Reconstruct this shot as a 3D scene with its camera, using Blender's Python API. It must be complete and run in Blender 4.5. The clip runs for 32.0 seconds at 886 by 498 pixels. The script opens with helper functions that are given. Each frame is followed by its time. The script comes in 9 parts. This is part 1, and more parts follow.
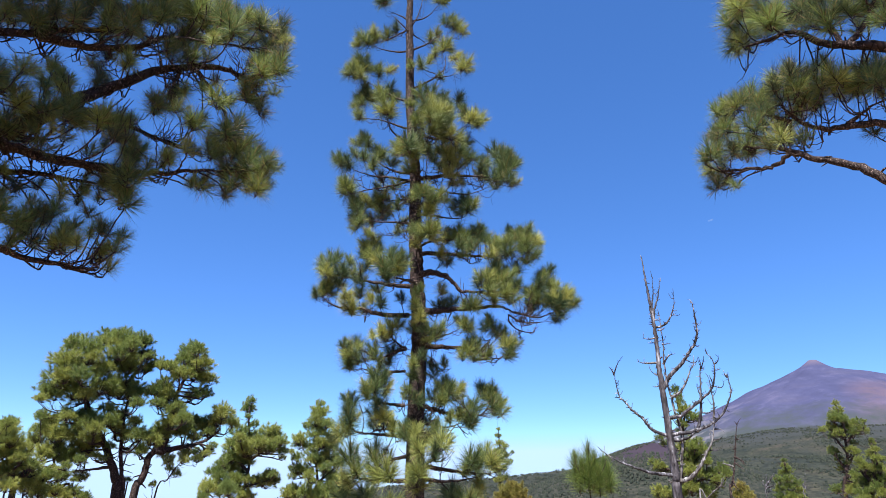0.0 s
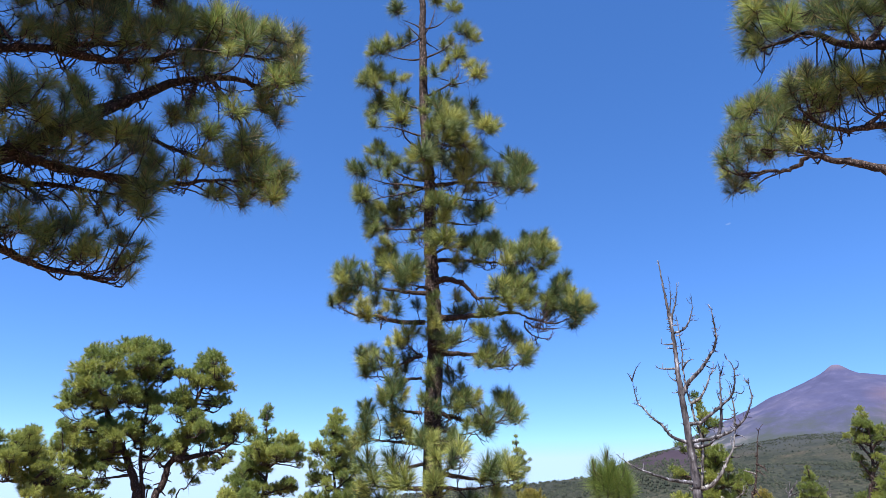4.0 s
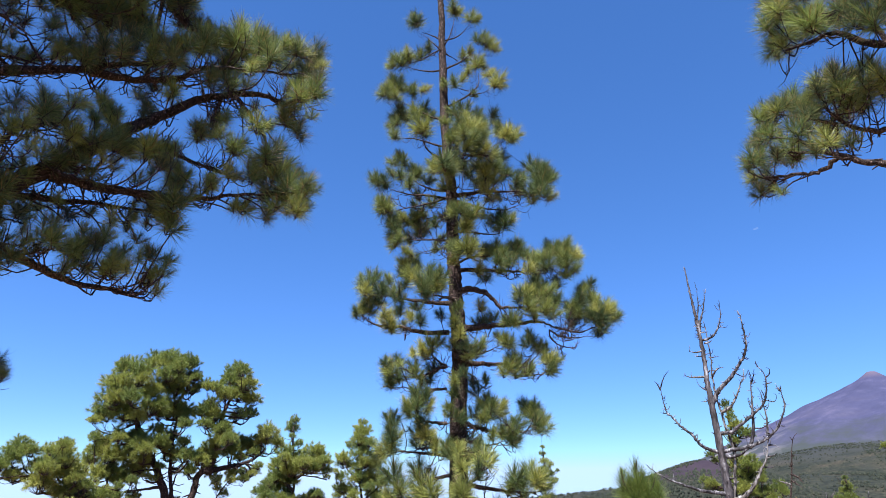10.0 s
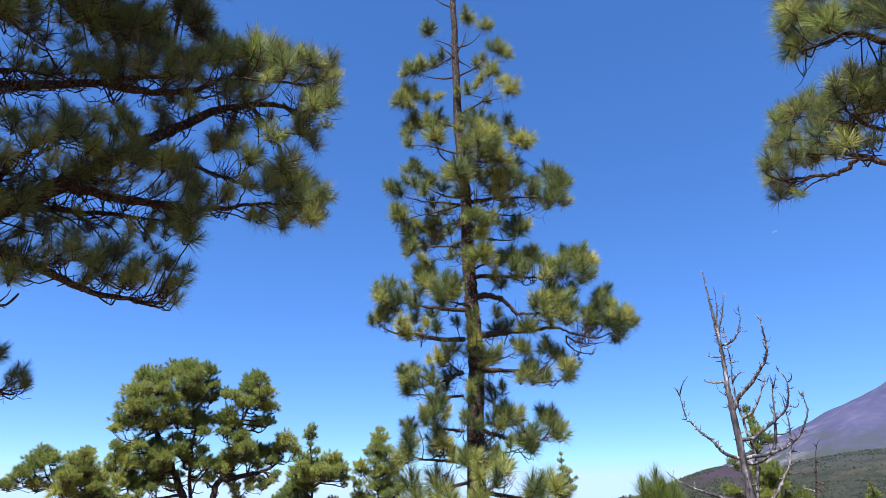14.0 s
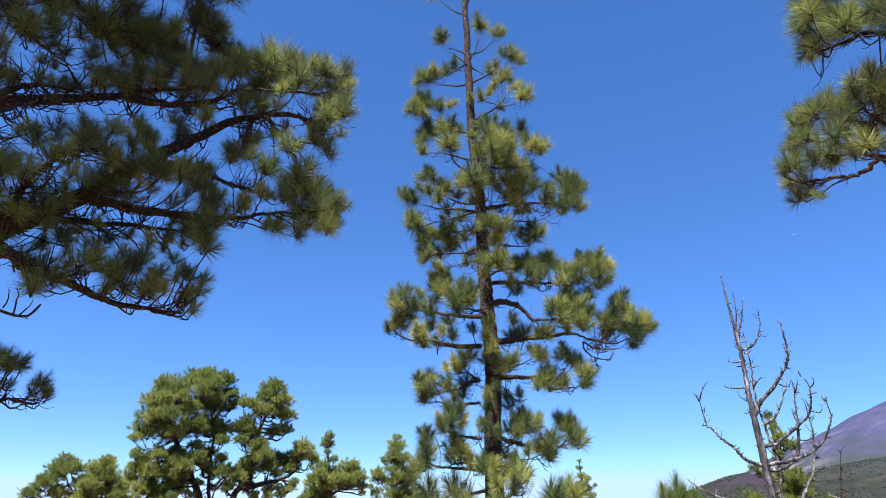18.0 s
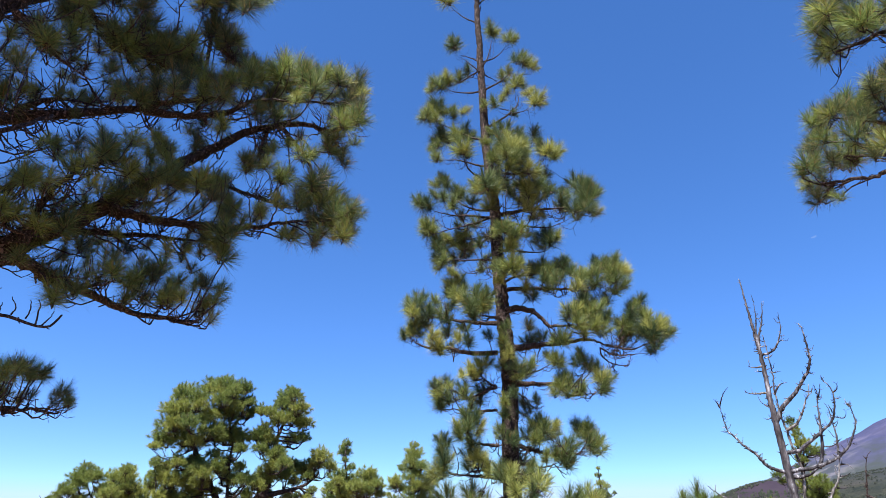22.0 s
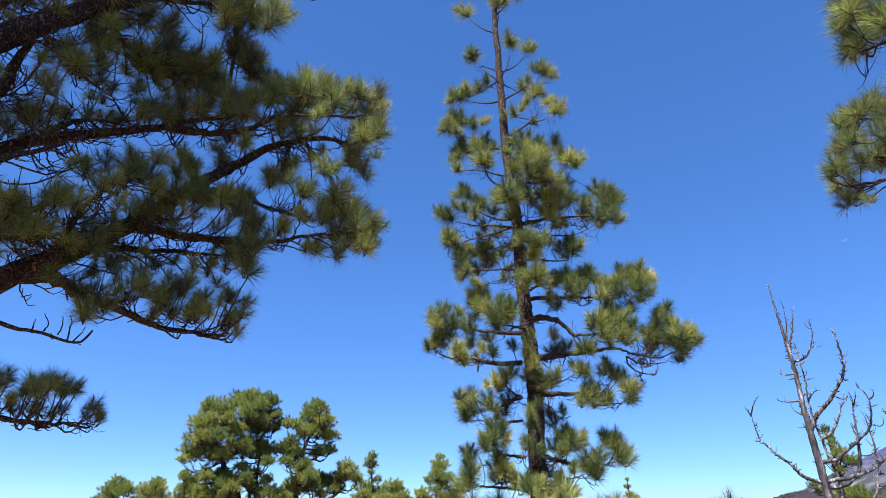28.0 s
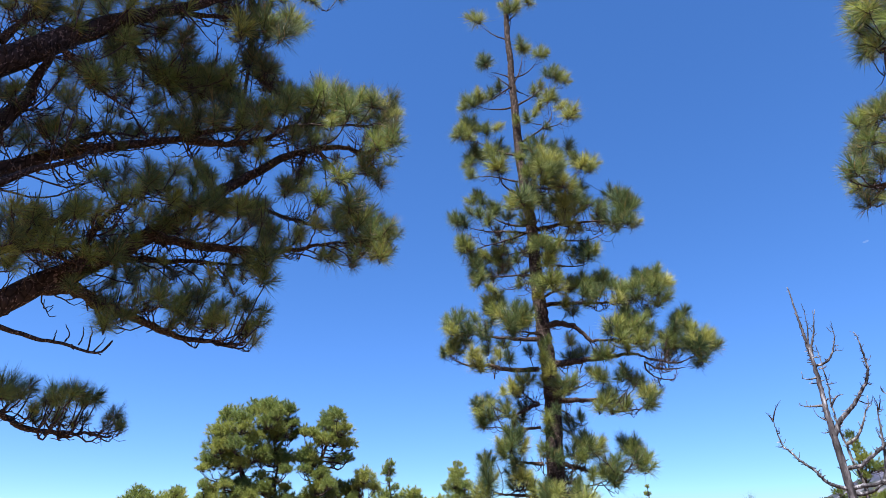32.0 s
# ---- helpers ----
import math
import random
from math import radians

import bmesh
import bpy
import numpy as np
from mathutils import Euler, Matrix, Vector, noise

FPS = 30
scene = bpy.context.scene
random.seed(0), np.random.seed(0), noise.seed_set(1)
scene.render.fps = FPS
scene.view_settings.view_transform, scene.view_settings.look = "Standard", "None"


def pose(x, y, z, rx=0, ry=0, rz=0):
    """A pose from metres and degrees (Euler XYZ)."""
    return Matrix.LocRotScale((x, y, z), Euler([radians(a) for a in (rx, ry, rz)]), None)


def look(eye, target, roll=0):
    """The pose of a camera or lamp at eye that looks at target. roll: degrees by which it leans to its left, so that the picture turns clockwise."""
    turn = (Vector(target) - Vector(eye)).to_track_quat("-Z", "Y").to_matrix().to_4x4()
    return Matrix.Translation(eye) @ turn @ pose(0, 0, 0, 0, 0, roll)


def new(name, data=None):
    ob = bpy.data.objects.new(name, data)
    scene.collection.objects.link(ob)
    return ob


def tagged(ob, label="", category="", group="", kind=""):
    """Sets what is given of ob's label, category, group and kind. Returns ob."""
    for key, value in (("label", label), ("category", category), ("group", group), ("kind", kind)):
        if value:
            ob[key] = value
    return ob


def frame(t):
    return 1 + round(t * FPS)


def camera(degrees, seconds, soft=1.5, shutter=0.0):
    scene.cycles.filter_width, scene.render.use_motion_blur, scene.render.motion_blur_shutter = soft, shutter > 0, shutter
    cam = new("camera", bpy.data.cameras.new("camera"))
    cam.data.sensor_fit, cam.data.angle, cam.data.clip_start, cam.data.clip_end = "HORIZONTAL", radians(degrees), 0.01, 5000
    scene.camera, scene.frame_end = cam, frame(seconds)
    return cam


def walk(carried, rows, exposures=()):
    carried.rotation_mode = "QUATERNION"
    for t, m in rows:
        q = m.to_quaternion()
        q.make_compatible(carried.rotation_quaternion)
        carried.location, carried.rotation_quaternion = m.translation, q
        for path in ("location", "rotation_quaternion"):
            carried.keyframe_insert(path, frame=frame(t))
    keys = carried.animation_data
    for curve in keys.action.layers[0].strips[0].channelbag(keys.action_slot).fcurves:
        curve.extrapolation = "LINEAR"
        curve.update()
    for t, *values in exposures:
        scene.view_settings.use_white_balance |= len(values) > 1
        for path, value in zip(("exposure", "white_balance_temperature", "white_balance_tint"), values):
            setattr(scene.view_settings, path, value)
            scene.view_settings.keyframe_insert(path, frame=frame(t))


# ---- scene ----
cam = camera(71.3, 32.0, soft=0.65)

# the camera turns where it stands: seconds, tilt, lean, turn
EYE = (0.0, 0.0, 1.6)
TURN = [
    (0.0, 111.502, 0.004, 0.0),
    (2.0, 111.817, 0.006, 0.752),
    (4.0, 112.127, 0.014, 1.512),
    (6.0, 112.435, 0.027, 2.278),
    (8.0, 112.743, 0.041, 3.047),
    (10.0, 113.051, 0.057, 3.818),
    (12.0, 113.362, 0.073, 4.59),
    (14.0, 113.675, 0.088, 5.361),
    (16.0, 113.992, 0.102, 6.131),
    (18.0, 114.311, 0.115, 6.9),
    (20.0, 114.633, 0.127, 7.667),
    (22.0, 114.958, 0.138, 8.434),
    (24.0, 115.284, 0.15, 9.201),
    (26.0, 115.61, 0.164, 9.97),
    (28.0, 115.934, 0.182, 10.741),
    (30.0, 116.255, 0.205, 11.516),
    (32.0, 116.572, 0.237, 12.299)
]
walk(cam, [(t, pose(*EYE, rx, ry, rz)) for t, rx, ry, rz in TURN])

# ---------------------------------------------------------------- light
SUN_EL, SUN_AZ = radians(57), radians(199)     # azimuth clockwise from +y
world = bpy.data.worlds.new("sky")
scene.world = world
world.use_nodes = True
nt = world.node_tree
sky = nt.nodes.new("ShaderNodeTexSky")
sky.sky_type, sky.sun_disc = "NISHITA", False
sky.sun_elevation, sky.sun_rotation = SUN_EL, SUN_AZ
sky.altitude, sky.air_density, sky.dust_density, sky.ozone_density = 4500, 0.95, 0.0, 4.0
back = nt.nodes["Background"]
back.inputs[1].default_value = 0.15
deep = nt.nodes.new("ShaderNodeHueSaturation")       # the clear, deep blue of mountain air
deep.inputs["Hue"].default_value, deep.inputs["Saturation"].default_value = 0.5125, 1.42
even = nt.nodes.new("ShaderNodeGamma")
even.inputs["Gamma"].default_value = 0.7
nt.links.new(sky.outputs[0], even.inputs["Color"])
nt.links.new(even.outputs[0], deep.inputs["Color"])
haze = nt.nodes.new("ShaderNodeMix")                  # the horizon is pale, never white
haze.data_type, haze.blend_type = "RGBA", "DARKEN"
haze.inputs[0].default_value, haze.inputs[7].default_value = 1.0, (1.54, 2.18, 3.2, 1)
nt.links.new(deep.outputs[0], haze.inputs[6])
nt.links.new(haze.outputs[2], back.inputs[0])
sun = new("sun", bpy.data.lights.new("sun", "SUN"))
sun.data.energy, sun.data.angle, sun.data.color = 4.9, radians(0.53), (1.0, 0.95, 0.86)
sun.matrix_world = look((60 * math.sin(SUN_AZ), 60 * math.cos(SUN_AZ), 90), (60 * math.sin(SUN_AZ) - math.sin(SUN_AZ) * math.cos(SUN_EL), 60 * math.cos(SUN_AZ) - math.cos(SUN_AZ) * math.cos(SUN_EL), 90 - math.sin(SUN_EL)))
scene.view_settings.exposure = 1.53


# ---------------------------------------------------------------- materials
def material(name, rough=0.8, spec=0.3):
    m = bpy.data.materials.new(name)
    m.use_nodes = True
    b = m.node_tree.nodes["Principled BSDF"]
    b.inputs["Roughness"].default_value = rough
    b.inputs["Specular IOR Level"].default_value = spec
    return m, m.node_tree.nodes, m.node_tree.links, b


def ramp(nodes, stops):
    r = nodes.new("ShaderNodeValToRGB")
    els = r.color_ramp.elements
    while len(els) < len(stops):
        els.new(0.5)
    for e, (p, c) in zip(els, stops):
        e.position, e.color = p, (*c, 1)
    return r


def noise_node(nodes, links, scale, detail=4, rough=0.6, coord="Object", stretch=None):
    tc = nodes.new("ShaderNodeTexCoord")
    n = nodes.new("ShaderNodeTexNoise")
    n.inputs["Scale"].default_value, n.inputs["Detail"].default_value, n.inputs["Roughness"].default_value = scale, detail, rough
    out = tc.outputs[coord]
    if stretch:
        mp = nodes.new("ShaderNodeMapping")
        mp.inputs["Scale"].default_value = stretch
        links.new(out, mp.inputs[0])
        out = mp.outputs[0]
    links.new(out, n.inputs["Vector"])
    return n


def mix_colour(nodes, links, a, b, factor, kind="MIX"):
    m = nodes.new("ShaderNodeMix")
    m.data_type, m.blend_type = "RGBA", kind
    for socket, value in ((m.inputs[0], factor), (m.inputs[6], a), (m.inputs[7], b)):
        if isinstance(value, (int, float)):
            socket.default_value = value
        elif isinstance(value, tuple):
            socket.default_value = (*value, 1)
        else:
            links.new(value, socket)
    return m.outputs[2]


def needle_material(name, stops, dry, thin=0.33, vary=1.0):
    """Long pine needles: tuft to tuft hue, needle to needle shade, some dry ones, light through them."""
    m, n, l, b = material(name, 0.46, 0.25)
    info, geo = n.new("ShaderNodeObjectInfo"), n.new("ShaderNodeNewGeometry")
    whole = ramp(n, stops)
    l.new(info.outputs["Random"], whole.inputs[0])
    each = ramp(n, [(0.0, (1 - 0.6 * vary, 1 - 0.56 * vary, 1 - 0.6 * vary)), (0.5, (0.95, 0.97, 0.95)), (1.0, (1 + 0.7 * vary, 1 + 0.6 * vary, 1 + 0.5 * vary))])
    l.new(geo.outputs["Random Per Island"], each.inputs[0])
    col = mix_colour(n, l, whole.outputs[0], each.outputs[0], 1.0, "MULTIPLY")
    pick = n.new("ShaderNodeMath")
    pick.operation, pick.inputs[1].default_value = "GREATER_THAN", dry
    l.new(geo.outputs["Random Per Island"], pick.inputs[0])
    col = mix_colour(n, l, col, (0.30, 0.20, 0.085), pick.outputs[0])
    l.new(col, b.inputs["Base Color"])
    tr = n.new("ShaderNodeBsdfTranslucent")
    l.new(col, tr.inputs[0])
    mx = n.new("ShaderNodeMixShader")
    mx.inputs[0].default_value = thin
    l.new(b.outputs[0], mx.inputs[1])
    l.new(tr.outputs[0], mx.inputs[2])
    l.new(mx.outputs[0], n["Material Output"].inputs[0])
    return m


# besides varying hue, the darkest stop stands in for tufts out of sun
NEEDLE = needle_material("needles", [(0.0, (0.046, 0.078, 0.04)), (0.4, (0.106, 0.148, 0.058)), (0.75, (0.2, 0.238, 0.074)), (1.0, (0.345, 0.355, 0.108))], 0.95, 0.26, 1.3)
NEEDLE_FAR = needle_material("needles_massed", [(0.0, (0.13, 0.178, 0.054)), (0.5, (0.2, 0.245, 0.066)), (1.0, (0.285, 0.31, 0.082))], 0.98, 0.33, 0.5)
# drier foliage, with the brown dimness of shade mixed into its colour
NEEDLE_SHADE_DRY = needle_material("needles_shade_dry", [(0.0, (0.064, 0.08, 0.047)), (0.4, (0.115, 0.163, 0.061)), (0.8, (0.2, 0.262, 0.078)), (1.0, (0.28, 0.305, 0.09))], 0.91, 0.33, 1.25)
NEEDLE_FRESH = needle_material("needles_fresh", [(0.0, (0.095, 0.145, 0.038)), (1.0, (0.15, 0.195, 0.048))], 0.98)
NEEDLE_BRIGHT = needle_material("needles_bright", [(0.0, (0.085, 0.126, 0.036)), (0.5, (0.148, 0.19, 0.046)), (1.0, (0.225, 0.252, 0.06))], 0.985, 0.33, 0.5)
NEEDLE_GOLD = needle_material("needles_gold", [(0.0, (0.20, 0.20, 0.05)), (1.0, (0.26, 0.22, 0.06))], 0.9)


def bark_material(name, dark, light, scale, flakes=0.9):
    m, n, l, b = material(name, 0.9, 0.2)
    a = noise_node(n, l, scale, 6, 0.7, "Object", (1, 1, 0.35))
    v = n.new("ShaderNodeTexVoronoi")
    v.feature = "DISTANCE_TO_EDGE"
    v.inputs["Scale"].default_value = scale * 1.3
    tc, mp = n.new("ShaderNodeTexCoord"), n.new("ShaderNodeMapping")
    mp.inputs["Scale"].default_value = (1, 1, 0.4)
    l.new(tc.outputs["Object"], mp.inputs[0])
    l.new(mp.outputs[0], v.inputs["Vector"])
    r = ramp(n, [(0.3, dark), (0.55, tuple((p + q) / 2 for p, q in zip(dark, light))), (0.75, light)])
    l.new(a.outputs[0], r.inputs[0])
    crack = ramp(n, [(0.0, (0.25, 0.22, 0.2)), (0.12, (1, 1, 1))])
    l.new(v.outputs["Distance"], crack.inputs[0])
    col = mix_colour(n, l, r.outputs[0], crack.outputs[0], 1.0, "MULTIPLY")
    fleck = ramp(n, [(0.59, (0, 0, 0)), (0.65, (flakes,) * 3)])          # pale flakes of loose bark
    l.new(noise_node(n, l, scale * 3.2, 3, 0.5, "Object", (1, 1, 0.6)).outputs[0], fleck.inputs[0])
    col = mix_colour(n, l, col, tuple(0.03 + c * 6 for c in light), fleck.outputs[0])
    l.new(col, b.inputs["Base Color"])
    bump = n.new("ShaderNodeBump")
    bump.inputs["Strength"].default_value, bump.inputs["Distance"].default_value = 0.8, 0.02
    l.new(v.outputs["Distance"], bump.inputs["Height"])
    l.new(bump.outputs[0], b.inputs["Normal"])
    return m


BARK = bark_material("pine_bark", (0.014, 0.0095, 0.0092), (0.05, 0.034, 0.033), 16, 0.4)
TWIG = bark_material("pine_twig_bark", (0.02, 0.0145, 0.0145), (0.072, 0.051, 0.048), 30, 0.35)


def dead_wood(name, stops):
    m, n, l, b = material(name, 0.75, 0.25)
    a = noise_node(n, l, 14, 6, 0.7, "Object", (1, 1, 0.22))
    r = ramp(n, stops)
    l.new(a.outputs[0], r.inputs[0])
    l.new(r.outputs[0], b.inputs["Base Color"])
    bump = n.new("ShaderNodeBump")
    bump.inputs["Strength"].default_value, bump.inputs["Distance"].default_value = 0.6, 0.01
    l.new(a.outputs[0], bump.inputs["Height"])
    l.new(bump.outputs[0], b.inputs["Normal"])
    return m


# DEAD and BRANCHES: palest stop doubles as painted highlights on the grey wood
DEAD = dead_wood("weathered_wood", [(0.38, (0.011, 0.01, 0.012)), (0.49, (0.048, 0.042, 0.051)), (0.57, (0.085, 0.077, 0.09)), (0.72, (0.34, 0.345, 0.41))])
BRANCHES = dead_wood("dark_weathered_wood", [(0.36, (0.009, 0.008, 0.011)), (0.47, (0.034, 0.031, 0.038)), (0.55, (0.085, 0.082, 0.1)), (0.66, (0.38, 0.37, 0.42))])
BLEACHED = dead_wood("bleached_wood", [(0.34, (0.035, 0.028, 0.028)), (0.5, (0.1, 0.09, 0.092)), (0.58, (0.23, 0.225, 0.245)), (0.72, (0.45, 0.445, 0.48))])


def ground_material():
    m, n, l, b = material("pine_litter_ground", 0.95, 0.1)
    near = noise_node(n, l, 3.0, 8, 0.7)
    wide = noise_node(n, l, 0.012, 8, 0.65)
    # litter out of view, kept pale as a reflector under the boughs
    litter = ramp(n, [(0.3, (0.145, 0.09, 0.052)), (0.55, (0.3, 0.193, 0.108)), (0.8, (0.385, 0.265, 0.158))])
    fine = noise_node(n, l, 0.15, 8, 0.75)
    # scrub tones carry extra blue in place of distance haze
    scrub = ramp(n, [(0.36, (0.016, 0.0205, 0.018)), (0.46, (0.0235, 0.0275, 0.023)), (0.56, (0.033, 0.034, 0.0275)), (0.68, (0.048, 0.042, 0.036))])
    l.new(near.outputs[0], litter.inputs[0])
    l.new(wide.outputs[0], scrub.inputs[0])
    here, far, open_ground = n.new("ShaderNodeTexCoord"), n.new("ShaderNodeVectorMath"), n.new("ShaderNodeMapRange")
    far.operation = "LENGTH"
    l.new(here.outputs["Object"], far.inputs[0])
    open_ground.inputs["From Min"].default_value, open_ground.inputs["From Max"].default_value = 35, 90
    l.new(far.outputs["Value"], open_ground.inputs["Value"])
    col = mix_colour(n, l, litter.outputs[0], scrub.outputs[0], open_ground.outputs[0])      # dry needles under the pines, pale so as to bounce light; scrub beyond
    speck = ramp(n, [(0.36, (0.34, 0.38, 0.4)), (0.48, (0.8, 0.8, 0.8)), (0.62, (1.5, 1.42, 1.25))])
    l.new(fine.outputs[0], speck.inputs[0])
    col = mix_colour(n, l, col, speck.outputs[0], 1.0, "MULTIPLY")
    tc, sep, rise, high, bare = n.new("ShaderNodeTexCoord"), n.new("ShaderNodeSeparateXYZ"), n.new("ShaderNodeMath"), n.new("ShaderNodeMapRange"), noise_node(n, l, 0.01, 7, 0.7)
    l.new(tc.outputs["Object"], sep.inputs[0])
    rise.operation = "MULTIPLY_ADD"
    rise.inputs[1].default_value = 190
    l.new(bare.outputs[0], rise.inputs[0])
    l.new(sep.outputs["Z"], rise.inputs[2])
    high.inputs["From Min"].default_value, high.inputs["From Max"].default_value = 205, 275
    l.new(rise.outputs[0], high.inputs["Value"])
    col = mix_colour(n, l, col, (0.03, 0.0335, 0.036), high.outputs[0])          # bare lava shows through higher up, in a grey tinted as haze
    l.new(col, b.inputs["Base Color"])
    return m


def volcano_material():
    """Bare lava slopes: mauve-brown rock blued for haze, rust streaks down the flanks, pale pumice patches."""
    m, n, l, b = material("hazed_volcano_rock", 0.95, 0.1)
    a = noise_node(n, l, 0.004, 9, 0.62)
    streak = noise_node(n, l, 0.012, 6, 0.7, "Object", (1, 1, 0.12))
    # rock, rust and pale tones all lean blue, standing in for haze
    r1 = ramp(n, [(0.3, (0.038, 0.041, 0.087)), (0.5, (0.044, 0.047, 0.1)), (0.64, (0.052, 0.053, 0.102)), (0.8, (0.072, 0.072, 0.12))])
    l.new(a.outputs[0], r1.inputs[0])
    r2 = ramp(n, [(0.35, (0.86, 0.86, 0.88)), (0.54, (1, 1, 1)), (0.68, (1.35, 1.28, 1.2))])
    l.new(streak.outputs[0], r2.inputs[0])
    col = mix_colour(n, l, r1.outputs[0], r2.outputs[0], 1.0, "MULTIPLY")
    tc, sep, band = n.new("ShaderNodeTexCoord"), n.new("ShaderNodeSeparateXYZ"), n.new("ShaderNodeMapRange")
    l.new(tc.outputs["Object"], sep.inputs[0])
    band.inputs["From Min"].default_value, band.inputs["From Max"].default_value = 625, 672
    l.new(sep.outputs["Z"], band.inputs["Value"])
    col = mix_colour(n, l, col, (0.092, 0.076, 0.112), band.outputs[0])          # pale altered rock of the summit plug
    patch, where, both = noise_node(n, l, 0.006, 6, 0.65), n.new("ShaderNodeMapRange"), n.new("ShaderNodeMath")
    across = n.new("ShaderNodeVectorMath")
    across.operation = "DOT_PRODUCT"
    across.inputs[1].default_value = (math.cos(radians(31)), -math.sin(radians(31)), 0)
    l.new(tc.outputs["Object"], across.inputs[0])
    where.inputs["From Min"].default_value, where.inputs["From Max"].default_value = 70, 190
    l.new(across.outputs["Value"], where.inputs["Value"])
    rust = ramp(n, [(0.3, (0, 0, 0)), (0.56, (0.7, 0.7, 0.7))])
    l.new(patch.outputs[0], rust.inputs[0])
    both.operation = "MULTIPLY"
    l.new(rust.outputs[0], both.inputs[0])
    l.new(where.outputs[0], both.inputs[1])
    low, all3 = n.new("ShaderNodeMapRange"), n.new("ShaderNodeMath")
    low.inputs["From Min"].default_value, low.inputs["From Max"].default_value = 530, 450
    l.new(sep.outputs["Z"], low.inputs["Value"])
    all3.operation = "MULTIPLY"
    l.new(both.outputs[0], all3.inputs[0])
    l.new(low.outputs[0], all3.inputs[1])
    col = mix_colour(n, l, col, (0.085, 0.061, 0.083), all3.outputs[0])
    climb, rise, grow = n.new("ShaderNodeMapRange"), n.new("ShaderNodeMath"), noise_node(n, l, 0.008, 7, 0.7)     # scrub thinning out as it climbs
    rise.operation = "MULTIPLY_ADD"
    rise.inputs[1].default_value = 420
    l.new(grow.outputs[0], rise.inputs[0])
    l.new(sep.outputs["Z"], rise.inputs[2])
    climb.inputs["From Min"].default_value, climb.inputs["From Max"].default_value = 605, 440
    l.new(rise.outputs[0], climb.inputs["Value"])
    col = mix_colour(n, l, col, (0.035, 0.042, 0.046), climb.outputs[0])
    pale, side, pumice = noise_node(n, l, 0.011, 5, 0.6, "Object", (1, 1, 0.3)), n.new("ShaderNodeMapRange"), n.new("ShaderNodeMath")     # pale pumice gullies on the near flank
    side.inputs["From Min"].default_value, side.inputs["From Max"].default_value = -330, -560
    l.new(across.outputs["Value"], side.inputs["Value"])
    spots = ramp(n, [(0.5, (0, 0, 0)), (0.64, (0.75, 0.75, 0.75))])
    l.new(pale.outputs[0], spots.inputs[0])
    pumice.operation = "MULTIPLY"
    l.new(spots.outputs[0], pumice.inputs[0])
    l.new(side.outputs[0], pumice.inputs[1])
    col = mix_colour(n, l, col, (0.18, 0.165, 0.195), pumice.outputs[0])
    l.new(col, b.inputs["Base Color"])
    return m


def cinder_material():
    m, n, l, b = material("cinder_slope", 0.95, 0.1)
    a = noise_node(n, l, 0.03, 8, 0.65)
    r = ramp(n, [(0.3, (0.02, 0.0155, 0.026)), (0.55, (0.03, 0.0225, 0.034)), (0.75, (0.035, 0.029, 0.036))])
    l.new(a.outputs[0], r.inputs[0])
    tc, sep, foot = n.new("ShaderNodeTexCoord"), n.new("ShaderNodeSeparateXYZ"), n.new("ShaderNodeMapRange")
    l.new(tc.outputs["Object"], sep.inputs[0])
    foot.inputs["From Min"].default_value, foot.inputs["From Max"].default_value = 27, 36
    l.new(sep.outputs["Z"], foot.inputs["Value"])
    grown = ramp(n, [(0.36, (0.009, 0.012, 0.011)), (0.5, (0.022, 0.025, 0.021)), (0.64, (0.045, 0.043, 0.035))])     # scrub on the lower slope
    l.new(noise_node(n, l, 0.15, 8, 0.75).outputs[0], grown.inputs[0])
    l.new(mix_colour(n, l, grown.outputs[0], r.outputs[0], foot.outputs[0]), b.inputs["Base Color"])
    return m


def far_wood_material():
    m, n, l, b = material("distant_pine_wood", 0.9, 0.1)
    geo = n.new("ShaderNodeNewGeometry")
    r = ramp(n, [(0.0, (0.015, 0.02, 0.0175)), (0.5, (0.022, 0.0275, 0.022)), (1.0, (0.032, 0.036, 0.028))])
    l.new(geo.outputs["Random Per Island"], r.inputs[0])
    l.new(r.outputs[0], b.inputs["Base Color"])
    return m


# ---------------------------------------------------------------- mesh helpers
def mesh_from(name, verts, faces, mats, slots=None, smooth=False):
    me = bpy.data.meshes.new(name)
    me.from_pydata(verts, [], faces)
    for m in mats:
        me.materials.append(m)
    if slots is not None:
        me.polygons.foreach_set("material_index", slots)
    if smooth:
        me.polygons.foreach_set("use_smooth", [True] * len(me.polygons))
    me.update()
    return me


def child(name, me, parent, label=""):
    ob = new(name, me)
    ob.parent = parent
    if label:
        tagged(ob, label)
    return ob


def smooth_path(pts, steps=4, wobble=0.0, rng=random):
    """Catmull-Rom through the points, with a little wander."""
    p = [Vector(q) for q in pts]
    if len(p) == 2:
        p = [p[0], (p[0] + p[1]) / 2 + Vector((0, 0, -0.03)) * (p[1] - p[0]).length, p[1]]
    ext = [2 * p[0] - p[1]] + p + [2 * p[-1] - p[-2]]
    out = []
    for i in range(1, len(ext) - 2):
        a, b, c, d = ext[i - 1:i + 3]
        for k in range(steps):
            t = k / steps
            q = 0.5 * ((2 * b) + (c - a) * t + (2 * a - 5 * b + 4 * c - d) * t * t + (3 * b - a - 3 * c + d) * t ** 3)
            if wobble and out:
                q = q + Vector((rng.uniform(-1, 1), rng.uniform(-1, 1), rng.uniform(-1, 1))) * wobble
            out.append(q)
    out.append(p[-1])
    return out


